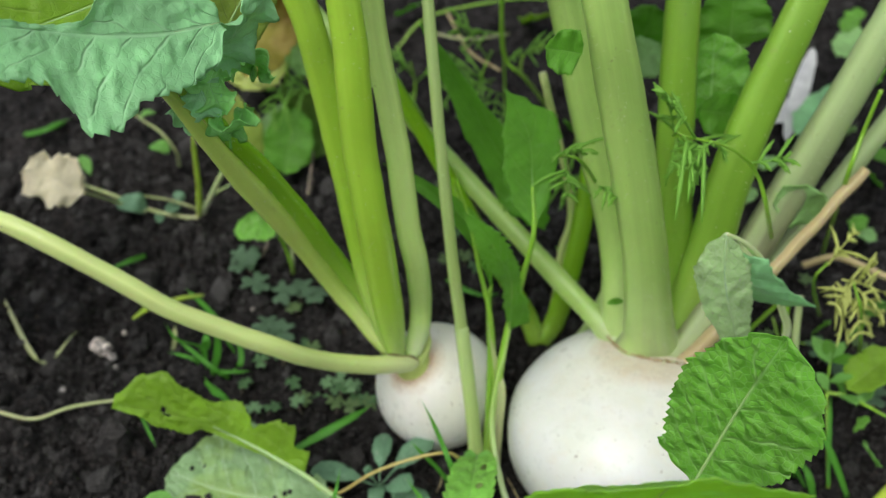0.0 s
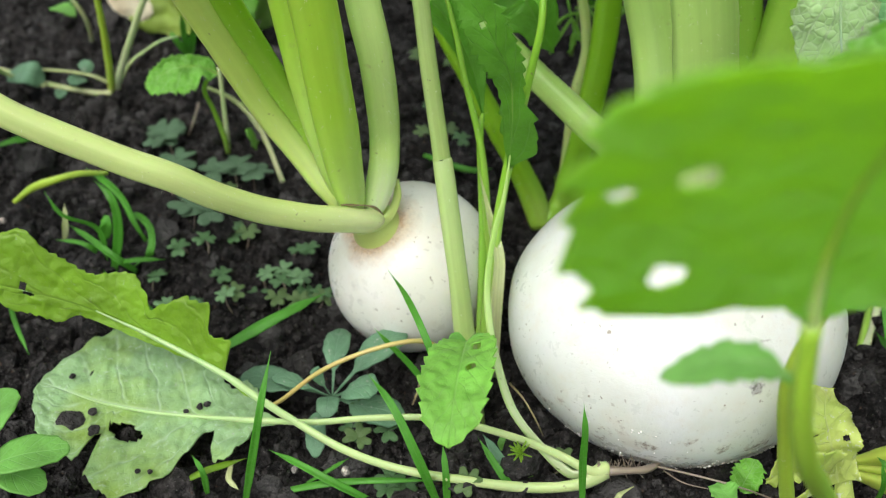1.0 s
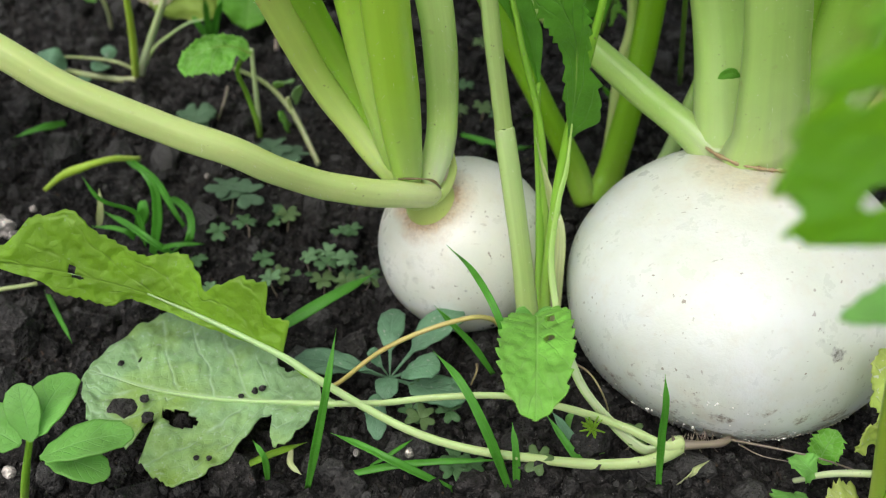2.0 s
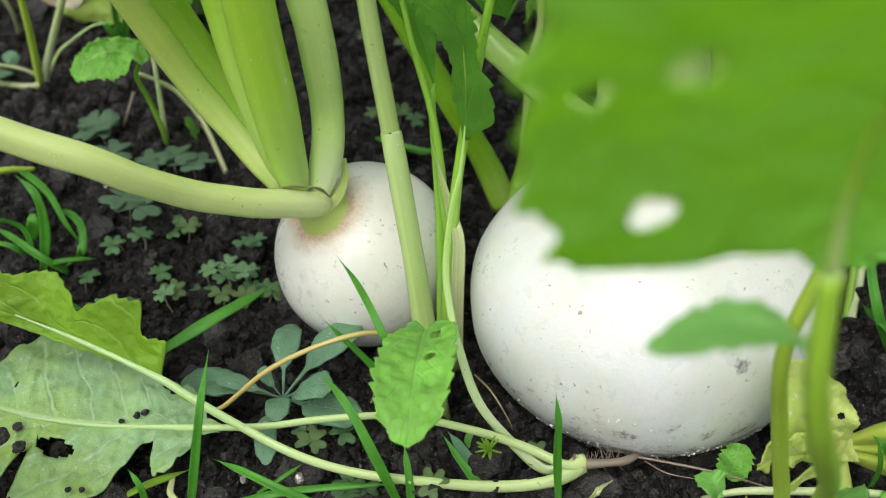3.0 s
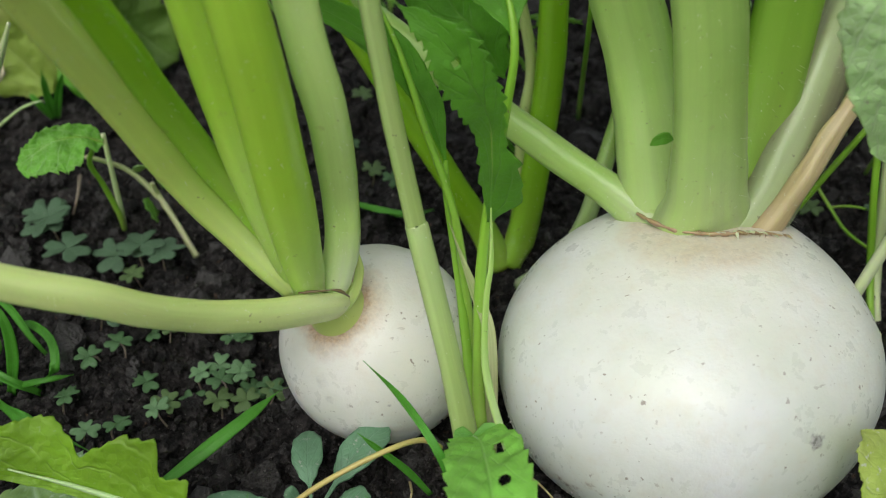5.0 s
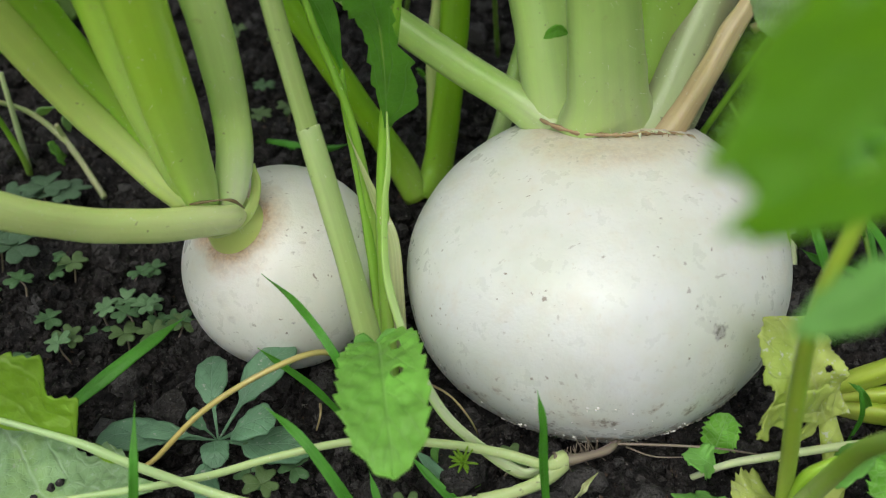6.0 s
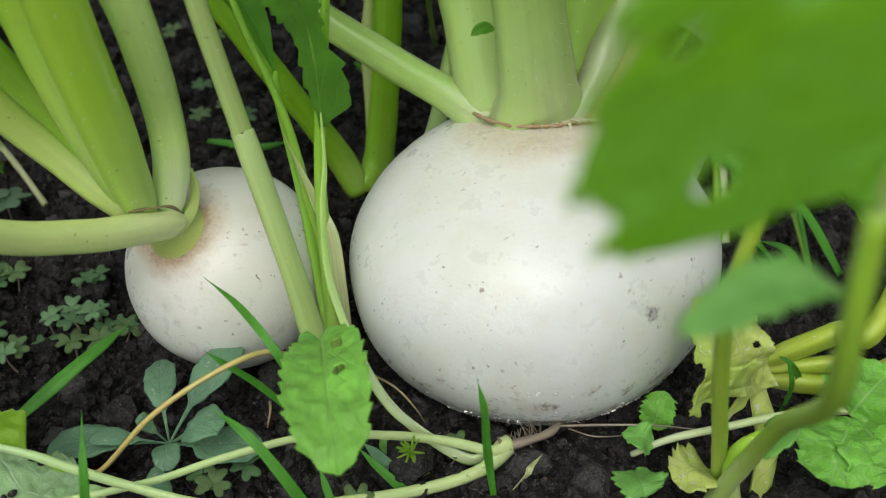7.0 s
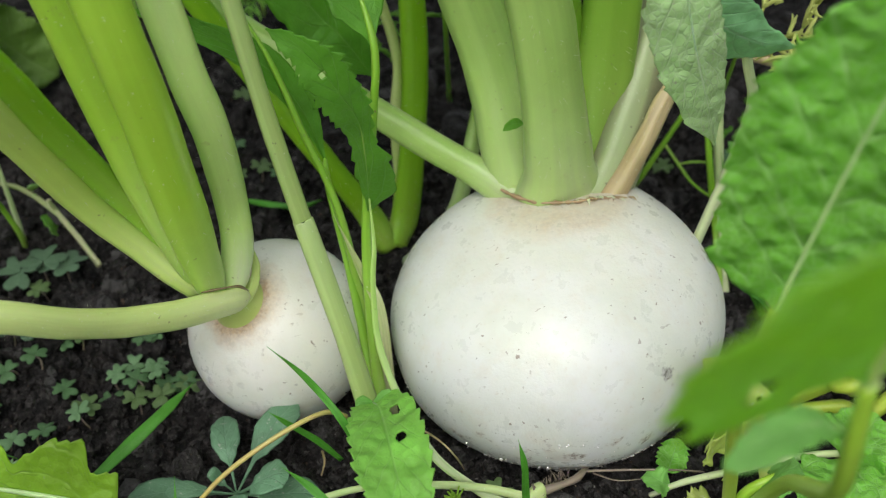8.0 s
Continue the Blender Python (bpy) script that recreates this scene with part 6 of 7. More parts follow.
cream = thing("withered_leaf", (-0.2682, 0.5231, 0.0000), "withered cream-coloured leaf lying above the soil", "leaf")
part("leaf_blade", leaf([(-0.2082, 0.4350, 0.0607), (-0.2174, 0.4350, 0.0670), (-0.2282, 0.4370, 0.0716), (-0.2379, 0.4400, 0.0775)], (0.5, 0.5, 0.75), 0.0165, [(0, 0.1), (0.1, 0.7), (0.3, 0.8), (0.42, 1.05), (0.6, 0.75), (0.78, 0.95), (0.9, 0.6), (1, 0.35)], right=[(0, 0.1), (0.12, 0.6), (0.35, 1.0), (0.55, 0.95), (0.7, 0.6), (0.86, 0.75), (1, 0.3)], teeth=0.12, count=9, ruffle=0.12, pucker=0.08, seed=260), LEAF_CREAM, cream)
part("petiole", stalk([(-0.2082, 0.4350, 0.0607), (-0.2108, 0.4802, 0.0160), (-0.1923, 0.4801, 0.0080)], [(0, 0.0013), (1, 0.0012)], seg=8, seed=261), BUFF_STEM, cream)

# seedling with round leaves, close to the camera
near = thing("seedling", (-0.1460, 0.2397, 0.0000), "bright green seedling with round paired leaves", "seedling")
part("stem", stalk([(-0.1485, 0.2304, -0.0040), (-0.1349, 0.2194, 0.0300), (-0.1271, 0.2163, 0.0500)], [(0, 0.0014), (1, 0.001)], seg=8, seed=270), THIN_STEM, near)
for k, (a, b, w) in enumerate((((-0.1262, 0.2163, 0.0500), (-0.1197, 0.2360, 0.0540), 0.0075), ((-0.1262, 0.2152, 0.0500), (-0.1293, 0.2259, 0.0620), 0.005), ((-0.1245, 0.2127, 0.0460), (-0.1003, 0.2198, 0.0460), 0.0072), ((-0.1260, 0.2179, 0.0400), (-0.1082, 0.2129, 0.0360), 0.0062), ((-0.1291, 0.2142, 0.0500), (-0.1453, 0.2216, 0.0520), 0.008))):
    a, b = Vector(a), Vector(b)
    d = b - a
    part("leaf_blade", leaf([a, a.lerp(b, 0.5) + Vector((0, 0, 0.002)), b], (d.y, -d.x, 0.1 * d.length), w * 0.95, [(0, 0.1), (0.12, 0.55), (0.4, 0.95), (0.6, 1.0), (0.85, 0.78), (0.96, 0.4), (1, 0.08)], n=30, m=7, teeth=0.0, fold=0.12, seed=270 + k), LEAF_BRIGHT, near)


# ---- feathery weeds ----
def feather(name, label, stem, fronds, seed, material=DILL, length=0.02):
    """A weed with thread-like divided leaves: fronds are (base, tip)."""
    rng = random.Random(seed)
    ob = thing(name, stem[0], label, "weed")
    part("stem", stalk(stem, [(0, 0.0011), (1, 0.0006)], seg=7, n=20, seed=seed), THIN_STEM, ob)
    for a, b in fronds:
        a, b = Vector(a), Vector(b)
        d = b - a
        side = Vector((d.y, -d.x, 0)).normalized()
        if side.length < 0.1:
            side = Vector((1, 0, 0))
        bits = [stalk([a, a.lerp(b, 0.5) + Vector((0, 0, 0.05 * d.length)), b], [(0, 0.0006), (1, 0.0003)], seg=5, n=8)]
        for k in range(4):
            u = min(1.0, 0.25 + 0.66 * k / 3 + rng.uniform(-0.1, 0.1))
            p = a.lerp(b, u) + Vector((0, 0, 0.05 * d.length * math.sin(math.pi * u)))
            for s in (-1, 1):
                tip = p + (d.normalized() * 0.6 + side * s * rng.uniform(0.3, 1.1) + Vector((0, 0, rng.uniform(-0.6, 0.6)))) * length * (1.25 - 0.7 * u) * rng.uniform(0.5, 1.5)
                bits.append(stalk([p, p.lerp(tip, 0.5) + Vector((0, 0, 0.001)), tip], [(0, 0.0008), (0.6, 0.0009), (1, 0.0003)], seg=5, n=5))
                mid = p.lerp(tip, 0.55)
                end = mid + (tip - p).normalized() * length * 0.2 + Vector((rng.uniform(-1, 1), rng.uniform(-1, 1), rng.uniform(-1, 1))) * length * 0.15
                bits.append(stalk([mid, mid.lerp(end, 0.5), end], [(0, 0.0008), (1, 0.0003)], seg=5, n=3))
        tagged(part("frond", join(*bits), material, ob), kind="stuff")
    return ob


feather("feathery_weed", "fine feathery green weed on a thin stem", [(0.0486, 0.5847, 0.0000), (0.0453, 0.5800, 0.0468), (0.0414, 0.5700, 0.0967), (0.0371, 0.5600, 0.1414)], [((0.0452, 0.5700, 0.0393), (0.0060, 0.5600, 0.0557)), ((0.0450, 0.5600, 0.0318), (0.0322, 0.5500, 0.0147)), ((0.0418, 0.5700, 0.0883), (0.0113, 0.5600, 0.0939)), ((0.0435, 0.5700, 0.0666), (0.0680, 0.5600, 0.0813))], 301, length=0.018)
feather("feathery_weed", "fine feathery green weed between the turnip stalks", [(0.2101, 0.4376, 0.0000), (0.1416, 0.3100, 0.1427), (0.1259, 0.3000, 0.1780), (0.1089, 0.2920, 0.1972), (0.0885, 0.2880, 0.2057)], [((0.0939, 0.2880, 0.2047), (0.0775, 0.2850, 0.2260)), ((0.0893, 0.2870, 0.2064), (0.0957, 0.2840, 0.1904)), ((0.1009, 0.2890, 0.2024), (0.0906, 0.2860, 0.1915)), ((0.1205, 0.2980, 0.1852), (0.1358, 0.2960, 0.1881))], 302, length=0.012)
feather("feathery_weed", "fine feathery green weed behind the stalks", [(0.0861, 0.5174, 0.0000), (0.0767, 0.4500, 0.0703), (0.0781, 0.4500, 0.0906)], [((0.0669, 0.4400, 0.0779), (0.0818, 0.4300, 0.0953)), ((0.0688, 0.4400, 0.0738), (0.0727, 0.4300, 0.0566)), ((0.0725, 0.4400, 0.0697), (0.0937, 0.4200, 0.0772))], 303, length=0.014)
feather("feathery_weed", "fine feathery green weed against dark soil", [(-0.0213, 0.6145, 0.0000), (-0.0190, 0.6200, 0.0167), (-0.0228, 0.6200, 0.0363)], [((-0.0189, 0.6200, 0.0217), (-0.0373, 0.6200, 0.0435)), ((-0.0202, 0.6200, 0.0167), (0.0045, 0.6200, 0.0388)), ((-0.0209, 0.6100, 0.0156), (-0.0294, 0.6000, 0.0021))], 304, length=0.02)
feather("feathery_weed", "yellowed feathery leaf beside a withered stalk", [(0.2256, 0.3933, 0.0000), (0.1804, 0.3300, 0.0894), (0.1809, 0.3250, 0.1072)], [((0.1844, 0.3180, 0.1011), (0.2050, 0.3120, 0.0788)), ((0.1865, 0.3180, 0.1029), (0.2073, 0.3140, 0.0977)), ((0.1836, 0.3180, 0.0992), (0.1958, 0.3100, 0.0710)), ((0.1797, 0.3220, 0.1082), (0.1877, 0.3250, 0.1247))], 305, DILL_YELLOW, 0.012)
feather("feathery_weed", "fine yellow-green feathery weed behind the small turnip", [(-0.1188, 0.5991, 0.0000), (-0.1062, 0.5600, 0.0546), (-0.0996, 0.5600, 0.0810)], [((-0.1062, 0.5500, 0.0610), (-0.1144, 0.5400, 0.0450)), ((-0.1029, 0.5500, 0.0741), (-0.0906, 0.5400, 0.0541)), ((-0.1001, 0.5500, 0.0827), (-0.1130, 0.5500, 0.0993))], 306, DILL, 0.02)

# ---- broad leaves and litter behind ----
def ground_leaf(base, tip, half, material, label, seed, side=None, lift=0.0, **more):
    a, b = Vector(base), Vector(tip)
    d = b - a
    s = Vector(side) if side else Vector((d.y, -d.x, 0.1 * d.length))
    bm = leaf([a, a.lerp(b, 0.5) + Vector((0, 0, lift)), b], s, half, BROAD, n=50, m=8, teeth=0.08, count=11, ruffle=0.1, pucker=0.06, seed=seed, **more)
    return tagged(finish("leafy_weed", bm, material), label, "leaf", "broad leaves behind")


ground_leaf((-0.1064, 0.5200, 0.0076), (-0.1004, 0.5500, 0.0429), 0.017, LEAF, "broad dull green leaf standing behind the turnip", 401, (1, 0.1, 0.1))
ground_leaf((-0.1266, 0.5600, -0.0028), (-0.0895, 0.5800, 0.0229), 0.02, LEAF_GREY, "broad pale green leaf lying behind the turnip", 402, (0.3, 0.5, 0.8))
ground_leaf((-0.1454, 0.6000, 0.0243), (-0.1281, 0.6300, 0.0633), 0.028, LEAF_YELLOW, "yellow-brown dying leaf behind the turnip", 403, (1, 0, 0.2))
ground_leaf((-0.1497, 0.5500, 0.0740), (-0.1224, 0.5800, 0.1156), 0.024, LEAF_LIME, "large yellow-green leaf behind the turnip", 404, (1, 0.2, 0.3))
ground_leaf((-0.1129, 0.6000, 0.0552), (-0.0764, 0.6000, 0.0575), 0.018, LEAF_GREY, "rounded green leaf behind the stalks", 405, (0, 0.4, 0.9))
ground_leaf((0.0489, 0.2900, 0.2389), (0.0357, 0.2880, 0.2423), 0.008, LEAF, "dark toothed leaf across a turnip stalk", 406, (0.1, 0.3, 0.95))
ground_leaf((0.1222, 0.3600, 0.1624), (0.1193, 0.3700, 0.2015), 0.017, LEAF_CRISP, "crinkled dark green leaf between the turnip stalks", 407, (1, 0, 0))
ground_leaf((0.1127, 0.3500, 0.1753), (0.1352, 0.3520, 0.1710), 0.01, LEAF, "crinkled dark green leaf between the turnip stalks", 408, (0, -0.3, -0.95))
ground_leaf((0.1341, 0.3900, 0.1814), (0.1335, 0.4000, 0.2076), 0.018, LEAF, "dark green leaf between the turnip stalks", 409, (1, 0, 0))
ground_leaf((0.1156, 0.5000, 0.1090), (0.1235, 0.5000, 0.1462), 0.02, LEAF, "dark green leaf behind the turnip stalks", 410, (1, 0, 0.2))
ground_leaf((0.1765, 0.3400, 0.1204), (0.1534, 0.3350, 0.1446), 0.011, LEAF_GREY, "dull green leaf over a turnip stalk", 411, (0.5, 0, 0.8))
ground_leaf((0.2467, 0.5569, 0.0100), (0.2968, 0.6693, 0.0200), 0.0068, WHITE_LEAF, "bleached white withered leaf on the soil", 412)
ground_leaf((0.2535, 0.5568, 0.0150), (0.2990, 0.5999, 0.0300), 0.014, LEAF_SILVER, "pale grey-green leaf on the soil", 413)
ground_leaf((0.2465, 0.5838, 0.0060), (0.2753, 0.6155, 0.0100), 0.009, WHITE_LEAF, "bleached white withered leaf on the soil", 414)
ground_leaf((0.3029, 0.6396, 0.0300), (0.3358, 0.6563, 0.0400), 0.016, LEAF_GREY, "pale grey-green leaf on the soil", 415)
ground_leaf((0.2083, 0.3124, 0.0300), (0.2329, 0.3260, 0.0450), 0.011, LEAF_LIME, "smooth pale green leaf above the soil", 416)
ground_leaf((0.3014, 0.5433, 0.0150), (0.3057, 0.5237, 0.0150), 0.008, LEAF, "small round leaf on the soil", 417)
ground_leaf((0.2692, 0.4642, 0.0100), (0.2697, 0.4456, 0.0120), 0.007, LEAF_GREY, "small round leaf on the soil", 418)
tagged(finish("withered_weed", stalk([(0.2113, 0.4055, 0.0300), (0.2272, 0.4020, 0.0400), (0.2464, 0.3964, 0.0350), (0.2648, 0.3890, 0.0300)], [(0, 0.0024), (1, 0.002)], seg=10, rough=0.25, seed=420), DRY_STALK), "withered brown stem among weeds", "stem")
tagged(finish("trailing_weed", stalk([(0.2435, 0.4481, 0.0000), (0.1836, 0.3400, 0.1374), (0.1837, 0.3400, 0.1719), (0.1848, 0.3400, 0.1920)], [(0, 0.0013), (1, 0.001)], seg=8, seed=421), THIN_STEM), "thin green weed stem", "stem")
for k, (pts, mat) in enumerate((([(-0.0371, 0.6980, 0.0000), (-0.0090, 0.7185, 0.0200), (0.0569, 0.7291, 0.0300), (0.1040, 0.7293, 0.0300)], THIN_STEM), ([(0.0053, 0.7469, 0.0100), (0.0235, 0.6880, 0.0060), (0.0478, 0.6609, 0.0040)], DRY_STALK), ([(-0.0043, 0.7083, 0.0100), (0.0234, 0.6904, 0.0150), (0.0568, 0.7085, 0.0100)], BUFF_STEM), ([(0.0639, 0.6632, 0.0000), (0.0670, 0.6600, 0.0200), (0.0882, 0.6730, 0.0200)], THIN_STEM), ([(-0.0873, 0.5363, 0.0000), (-0.0886, 0.4979, 0.0080), (-0.0886, 0.5400, 0.0120)], ROOT_STALK), ([(-0.2352, 0.3191, 0.0030), (-0.2152, 0.3139, 0.0040), (-0.1962, 0.3214, 0.0050), (-0.1670, 0.3263, 0.0060)], BUFF_STEM))):
    tagged(finish("trailing_weed", stalk(pts, [(0, 0.0012), (1, 0.0009)], seg=7, n=24, seed=430 + k), mat), "thin weed stem lying on the soil", "stem", "stems on the soil")

ground_leaf((0.1097, 0.4700, 0.1197), (0.1237, 0.4800, 0.1339), 0.013, LEAF_GREY, "rounded blue-green leaf behind the turnip stalks", 441, (1, 0, 0.3))
ground_leaf((0.1981, 0.4869, 0.0100), (0.2090, 0.4969, 0.0140), 0.006, LEAF_GREY, "small round leaf on the soil", 442)
ground_leaf((0.2203, 0.5237, 0.0100), (0.2330, 0.5314, 0.0140), 0.007, LEAF_GREY, "small round leaf on the soil", 443)
ground_leaf((0.2620, 0.4586, 0.0100), (0.2706, 0.4608, 0.0200), 0.007, LEAF_CRISP, "small green weed leaf on the soil", 444)
ground_leaf((0.3263, 0.6917, 0.0200), (0.3389, 0.6921, 0.0400), 0.014, LEAF_CRISP, "pale green weed leaf on the soil", 445)
ground_leaf((-0.1381, 0.4500, 0.1352), (-0.1052, 0.4700, 0.1515), 0.024, LEAF_LIME, "large yellow-green leaf behind the turnip", 446, (0.5, 0.2, 0.8))
feather("feathery_weed", "fine yellow-green feathery weed across turnip stalks", [(0.1177, 0.4643, 0.0000), (0.0629, 0.3250, 0.1617), (0.0485, 0.3220, 0.1714)], [((0.0485, 0.3220, 0.1714), (0.0561, 0.3000, 0.1891)), ((0.0518, 0.3200, 0.1714), (0.0532, 0.3100, 0.1583)), ((0.0656, 0.3100, 0.1643), (0.0710, 0.3000, 0.1664))], 307, DILL, 0.011)
feather("feathery_weed", "fine feathery green weed on dark soil", [(0.0263, 0.6146, 0.0000), (0.0277, 0.5700, 0.0531), (0.0347, 0.5700, 0.0754)], [((0.0357, 0.5700, 0.0485), (0.0078, 0.5600, 0.0682)), ((0.0375, 0.5700, 0.0531), (0.0041, 0.5600, 0.0457)), ((0.0393, 0.5600, 0.0458), (0.0358, 0.5500, 0.0243)), ((0.0310, 0.5700, 0.0710), (0.0076, 0.5700, 0.1049))], 308, DILL, 0.02)
feather("feathery_weed", "fine feathery green weed between the turnip stalks", [(0.1878, 0.5175, 0.0000), (0.1043, 0.3300, 0.1730), (0.0978, 0.3300, 0.1759)], [((0.0975, 0.3250, 0.1794), (0.0897, 0.3200, 0.2008)), ((0.0990, 0.3250, 0.1780), (0.1097, 0.3200, 0.1656)), ((0.0978, 0.3250, 0.1780), (0.1012, 0.3180, 0.1641)), ((0.1060, 0.3250, 0.1780), (0.1157, 0.3200, 0.1773))], 309, DILL, 0.012)
tagged(finish("trailing_weed", stalk([(0.0877, 0.5995, 0.0000), (0.0580, 0.5600, 0.0594), (0.0429, 0.5600, 0.0770), (0.0392, 0.5600, 0.1183), (0.0389, 0.5600, 0.1414)], [(0, 0.0016), (1, 0.0014)], seg=8, n=24, seed=447), THIN_STEM), "thin green weed stem standing behind the turnips", "stem", "stems on the soil")

for k, (pts, side, half, mat, label) in enumerate((
        ([(-0.1271, 0.5388, 0.0052), (-0.1410, 0.5487, 0.0219), (-0.1533, 0.5526, 0.0396), (-0.1604, 0.5524, 0.0610)], (0.7, 0.1, 0.7), 0.022, LEAF_OLIVE, "broad yellow-olive leaf behind the small turnip"),
        ([(-0.0669, 0.5479, 0.0091), (-0.0796, 0.5530, 0.0206), (-0.0909, 0.5550, 0.0363), (-0.1006, 0.5535, 0.0559)], (0.8, 0.1, 0.5), 0.02, LEAF_DULL, "broad dull green leaf behind the small turnip"),
        ([(-0.1476, 0.5439, 0.0156), (-0.1563, 0.5440, 0.0189), (-0.1651, 0.5466, 0.0236), (-0.1712, 0.5505, 0.0346)], (0.3, -0.3, -0.8), 0.009, LEAF_CREAM, "withered cream leaf behind the small turnip"),
        ([(-0.1269, 0.5322, 0.0786), (-0.1166, 0.5368, 0.0987), (-0.1024, 0.5421, 0.1196), (-0.0888, 0.5377, 0.1446)], (0.8, 0.1, 0.4), 0.02, LEAF_DYING, "brown-yellow dying leaf behind the small turnip"),
        ([(-0.0698, 0.5705, 0.0617), (-0.0808, 0.5726, 0.0714), (-0.0955, 0.5695, 0.0754), (-0.1062, 0.5664, 0.0794)], (0.2, 0.3, 0.8), 0.012, LEAF_GREY, "pale green leaf behind the small turnip"))):
    tagged(finish("leafy_weed", leaf(pts, side, half, BROAD, n=60, m=12, teeth=0.08, count=11, ruffle=0.12, pucker=0.06, seed=480 + k), mat), label, "leaf", "broad leaves behind")

for k, (px, tip, w, mat) in enumerate((((-0.0740, 0.5702, 0.0000), (-0.0832, 0.5623, 0.0300), 0.008, LEAF), ((-0.1170, 0.7450, 0.0000), (-0.1301, 0.7187, 0.0300), 0.012, LEAF_CRISP), ((-0.0391, 0.7552, 0.0000), (-0.0090, 0.7289, 0.0300), 0.009, LEAF), ((0.0739, 0.7456, 0.0000), (0.0947, 0.7052, 0.0300), 0.014, LEAF_LIME), ((0.1037, 0.5706, 0.0000), (0.0869, 0.5523, 0.0300), 0.007, LEAF), ((0.0820, 0.4374, -0.0000), (0.0708, 0.4312, 0.0200), 0.005, LEAF), ((0.2046, 0.4589, -0.0000), (0.2092, 0.4525, 0.0200), 0.006, LEAF_GREY), ((0.3032, 0.5177, 0.0000), (0.2852, 0.5108, 0.0200), 0.008, LEAF), ((0.2902, 0.5709, 0.0000), (0.2934, 0.5602, 0.0200), 0.008, LEAF_GREY), ((0.3405, 0.6472, 0.0000), (0.3471, 0.6481, 0.0200), 0.01, LEAF_CRISP), ((-0.0819, 0.6713, 0.0000), (-0.0688, 0.6639, 0.0200), 0.008, LEAF), ((-0.0774, 0.4321, 0.0000), (-0.0816, 0.4321, 0.0120), 0.004, LEAF_CRISP))):
    ground_leaf(px, tip, w, mat, "small green weed leaf behind the turnips", 470 + k)

for k, (px, tip, w, mat) in enumerate((((0.2309, 0.3659, 0.0100), (0.2350, 0.3628, 0.0250), 0.005, LEAF_BRIGHT), ((0.2183, 0.3525, 0.0060), (0.2119, 0.3550, 0.0150), 0.005, LEAF), ((0.2497, 0.3837, 0.0100), (0.2488, 0.3754, 0.0300), 0.006, LEAF_BRIGHT), ((0.2139, 0.3027, 0.0100), (0.2189, 0.3004, 0.0200), 0.005, LEAF_CRISP), ((0.2185, 0.2816, 0.0100), (0.2054, 0.2773, 0.0300), 0.006, LEAF_BRIGHT), ((0.2150, 0.3740, 0.0060), (0.2197, 0.3697, 0.0200), 0.005, LEAF), ((0.2187, 0.3283, 0.0060), (0.2117, 0.3298, 0.0160), 0.0045, LEAF_CRISP))):
    ground_leaf(px, tip, w, mat, "small green weed leaf beside the large turnip", 490 + k)
feather("feathery_weed", "bright yellow-green feathery weed beside the large turnip", [(0.2376, 0.3578, 0.0000), (0.1979, 0.3100, 0.0867), (0.1887, 0.3120, 0.1069)], [((0.1887, 0.3120, 0.1069), (0.1820, 0.3060, 0.0964)), ((0.1911, 0.3120, 0.1033), (0.2046, 0.3060, 0.0908)), ((0.1898, 0.3120, 0.1051), (0.1933, 0.3100, 0.1194)), ((0.1915, 0.3110, 0.1006), (0.1956, 0.3030, 0.0825))], 310, DILL_YELLOW, 0.011)

low = thing("chickweed", (0.1990, 0.2830, 0.0), "low weed with small paired oval leaves beside the turnip", "weed")
for k, pts in enumerate(([(0.1963, 0.2754, -0.003), (0.1980, 0.2980, 0.014), (0.2003, 0.3155, 0.024), (0.2050, 0.3320, 0.032)], [(0.2003, 0.3155, 0.024), (0.2100, 0.3110, 0.026), (0.2240, 0.3040, 0.022), (0.2420, 0.2960, 0.016)], [(0.1995, 0.3080, 0.02), (0.1950, 0.3090, 0.026), (0.1910, 0.3080, 0.031)])):
    part("stem", stalk(pts, [(0, 0.0011), (1, 0.0007)], seg=7, n=18, seed=500 + k), THIN_STEM, low)
for k, (a, b, w) in enumerate((((0.2050, 0.3320, 0.032), (0.2034, 0.3406, 0.037), 0.0036), ((0.2050, 0.3320, 0.032), (0.2130, 0.3385, 0.037), 0.0036), ((0.2040, 0.3290, 0.031), (0.1975, 0.3440, 0.036), 0.0042), ((0.2050, 0.3310, 0.031), (0.2165, 0.3265, 0.036), 0.0045), ((0.2020, 0.3200, 0.027), (0.2115, 0.3180, 0.034), 0.0038), ((0.2060, 0.3120, 0.026), (0.2090, 0.3010, 0.032), 0.0042), ((0.1910, 0.3080, 0.031), (0.1845, 0.3000, 0.033), 0.0036), ((0.2010, 0.3160, 0.025), (0.1950, 0.3230, 0.031), 0.0034), ((0.2150, 0.3080, 0.024), (0.2220, 0.3170, 0.03), 0.0038), ((0.1975, 0.2930, 0.011), (0.1890, 0.2960, 0.018), 0.0034))):
    a, b = Vector(a), Vector(b)
    d = b - a
    part("leaf_blade", leaf([a, a.lerp(b, 0.5) + Vector((0, 0, 0.001)), b], (d.y, -d.x, 0.15 * d.length), w, OVATE, n=20, m=5, teeth=0.02, fold=0.15, pucker=0.05, seed=510 + k), LEAF_BRIGHT if k % 3 else LEAF, low)

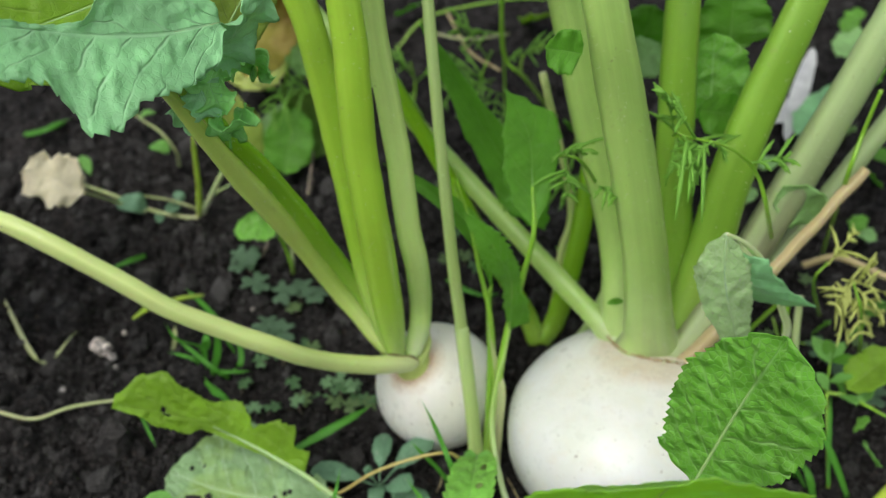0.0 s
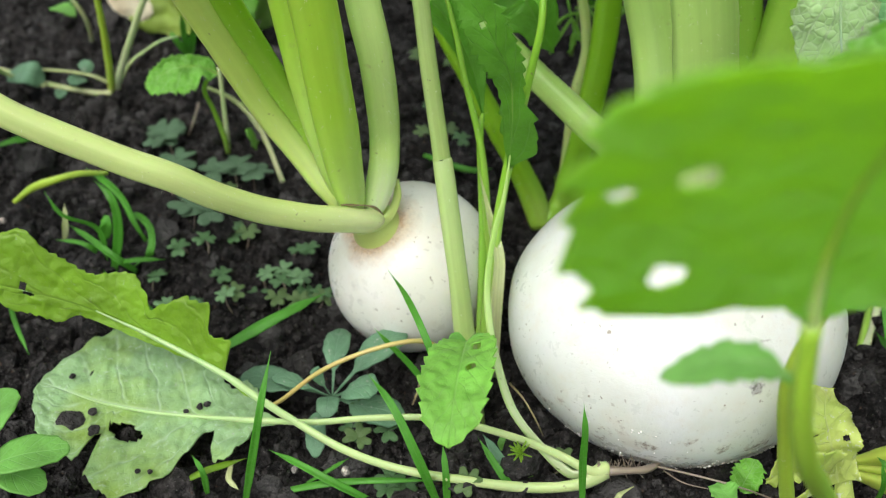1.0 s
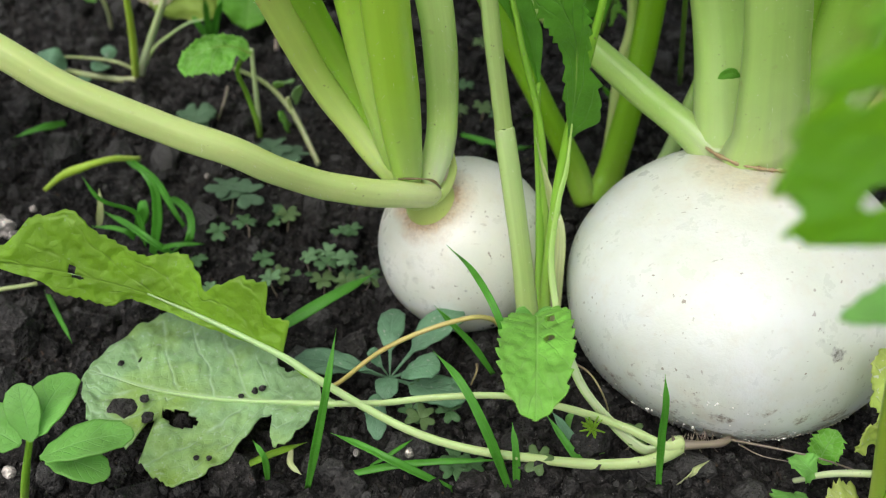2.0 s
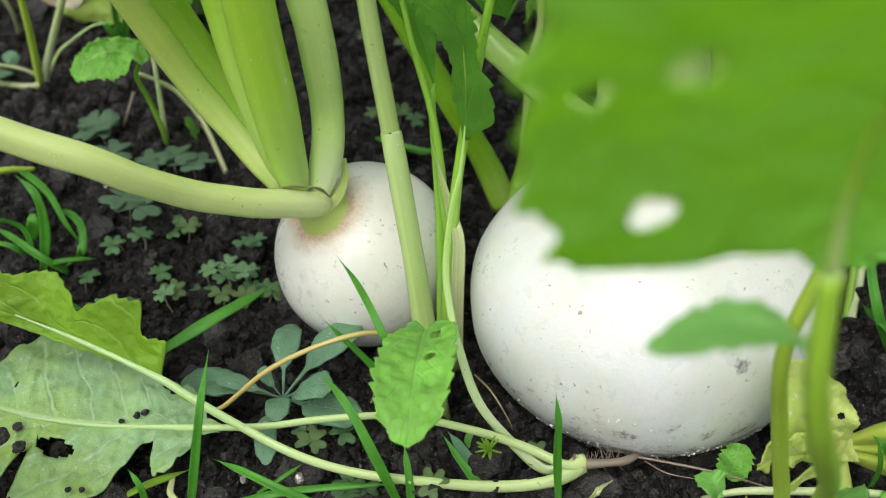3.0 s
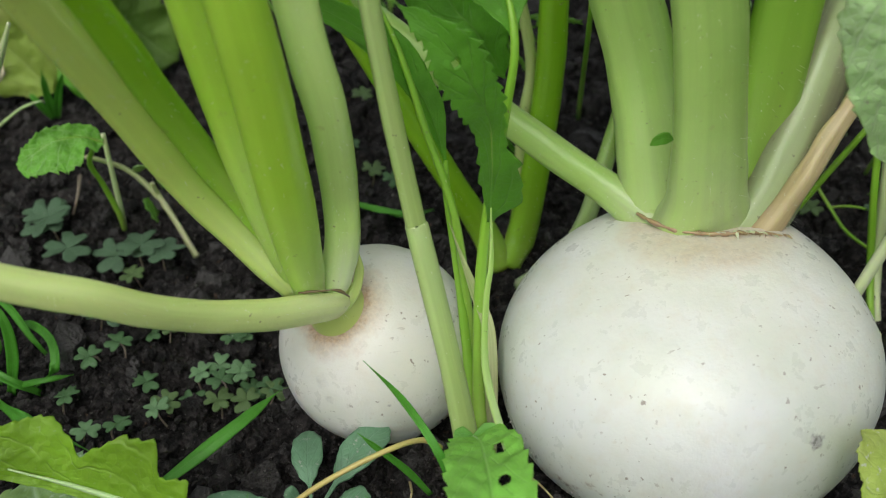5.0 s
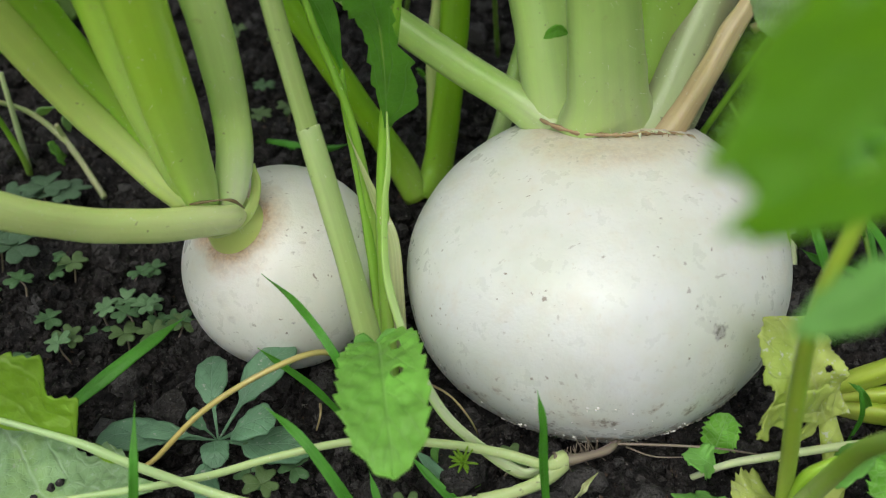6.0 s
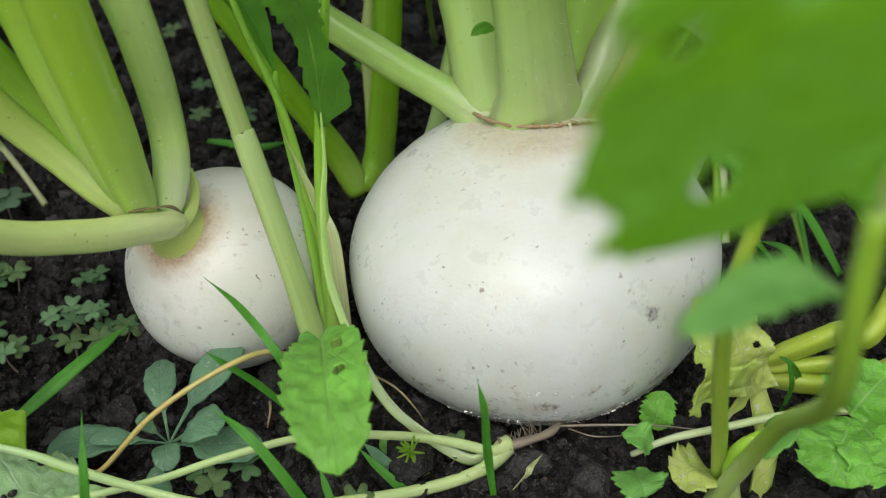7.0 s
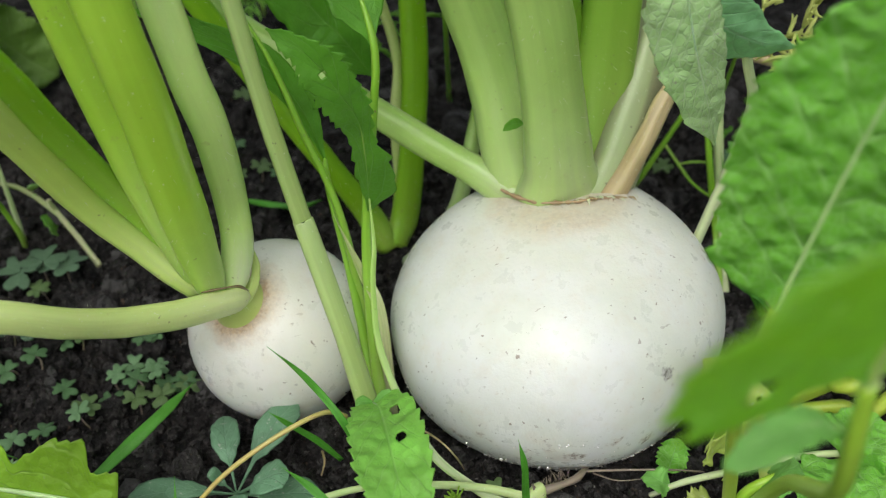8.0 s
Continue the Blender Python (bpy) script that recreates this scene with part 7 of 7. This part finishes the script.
# pale pebbles
for k, (p, s) in enumerate((((-0.1951, 0.3669, 0.0030), 0.0042), ((-0.1818, 0.3517, 0.0020), 0.0014), ((-0.1370, 0.3573, 0.0040), 0.0015), ((-0.2071, 0.3355, 0.0020), 0.0016), ((-0.1908, 0.3634, 0.0040), 0.0042), ((-0.1851, 0.3579, 0.0040), 0.0026), ((-0.1826, 0.3770, 0.0030), 0.0016), ((-0.1384, 0.3541, 0.0040), 0.0018), ((-0.1535, 0.2396, 0.0040), 0.002), ((-0.1111, 0.3948, 0.0040), 0.0012), ((-0.1037, 0.3608, 0.0040), 0.001), ((-0.0418, 0.2416, 0.0030), 0.0012), ((-0.0247, 0.2402, 0.0040), 0.0016))):
    bm = bmesh.new()
    bmesh.ops.create_icosphere(bm, subdivisions=3, radius=s)
    for v in bm.verts:
        v.co *= 1 + 0.5 * noise.noise(v.co * 350 + Vector((k * 7, 0, 0)))
        v.co += Vector(p)
    tagged(finish("pebble", bm, STONE), "small pale pebble on the dark soil", "stone", "pebbles")

tagged(finish("trailing_weed", stalk([(0.1670, 0.3662, -0.0000), (0.1575, 0.3450, 0.0273), (0.1625, 0.3400, 0.0474), (0.1703, 0.3350, 0.0721)], [(0, 0.0014), (1, 0.0012)], seg=8, n=24, seed=450), THIN_STEM), "thin green weed stem leaning up behind the turnip", "stem", "stems on the soil")
tagged(finish("trailing_weed", stalk([(0.1917, 0.3809, 0.0120), (0.1926, 0.3661, 0.0080), (0.1934, 0.3533, 0.0060), (0.1995, 0.3388, 0.0060), (0.2134, 0.3299, 0.0060)], [(0, 0.0007), (1, 0.0007)], seg=7, n=24, seed=451), THIN_STEM), "thin weed stem lying on the soil", "stem", "stems on the soil")
tagged(finish("trailing_weed", stalk([(0.1925, 0.3681, 0.0080), (0.1989, 0.3648, 0.0100), (0.2121, 0.3638, 0.0060)], [(0, 0.0006), (1, 0.0005)], seg=7, n=16, seed=452), THIN_STEM), "thin weed stem lying on the soil", "stem", "stems on the soil")

# tiny seedlings among the stalks in front
tiny = thing("seedling", (0.0310, 0.2501, 0.0000), "tiny seedling with round leaves and a fuzzy green bud", "seedling")
part("stem", stalk([(0.0330, 0.2483, -0.0020), (0.0317, 0.2454, 0.0060), (0.0301, 0.2450, 0.0100)], [(0, 0.0007), (1, 0.0005)], seg=6, n=10, seed=460), THIN_STEM, tiny)
for k, (a, b2, w) in enumerate((((0.0310, 0.2441, 0.0080), (0.0275, 0.2465, 0.0120), 0.003), ((0.0331, 0.2391, 0.0040), (0.0396, 0.2349, 0.0080), 0.0042), ((0.0318, 0.2428, 0.0080), (0.0381, 0.2407, 0.0120), 0.0022))):
    a, b2 = Vector(a), Vector(b2)
    d = b2 - a
    part("leaf_blade", leaf([a, a.lerp(b2, 0.5) + Vector((0, 0, 0.001)), b2], (d.y, -d.x, 0.1 * d.length), w, BROAD, n=16, m=5, teeth=0.05, seed=k), LEAF_BRIGHT, tiny)
rng = random.Random(77)
hub = Vector((0.0329, 0.2330, 0.0220))
bits = []
for k in range(26):
    d = Vector((rng.uniform(-1, 1), rng.uniform(-1, 1), rng.uniform(-0.2, 1))).normalized() * rng.uniform(0.0025, 0.0045)
    bits.append(stalk([hub, hub + d * 0.6, hub + d], [(0, 0.0006), (1, 0.0003)], seg=4, n=3))
tagged(part("bud", join(*bits), LEAF_LIME, tiny, "fuzzy yellow-green bud"), kind="stuff")
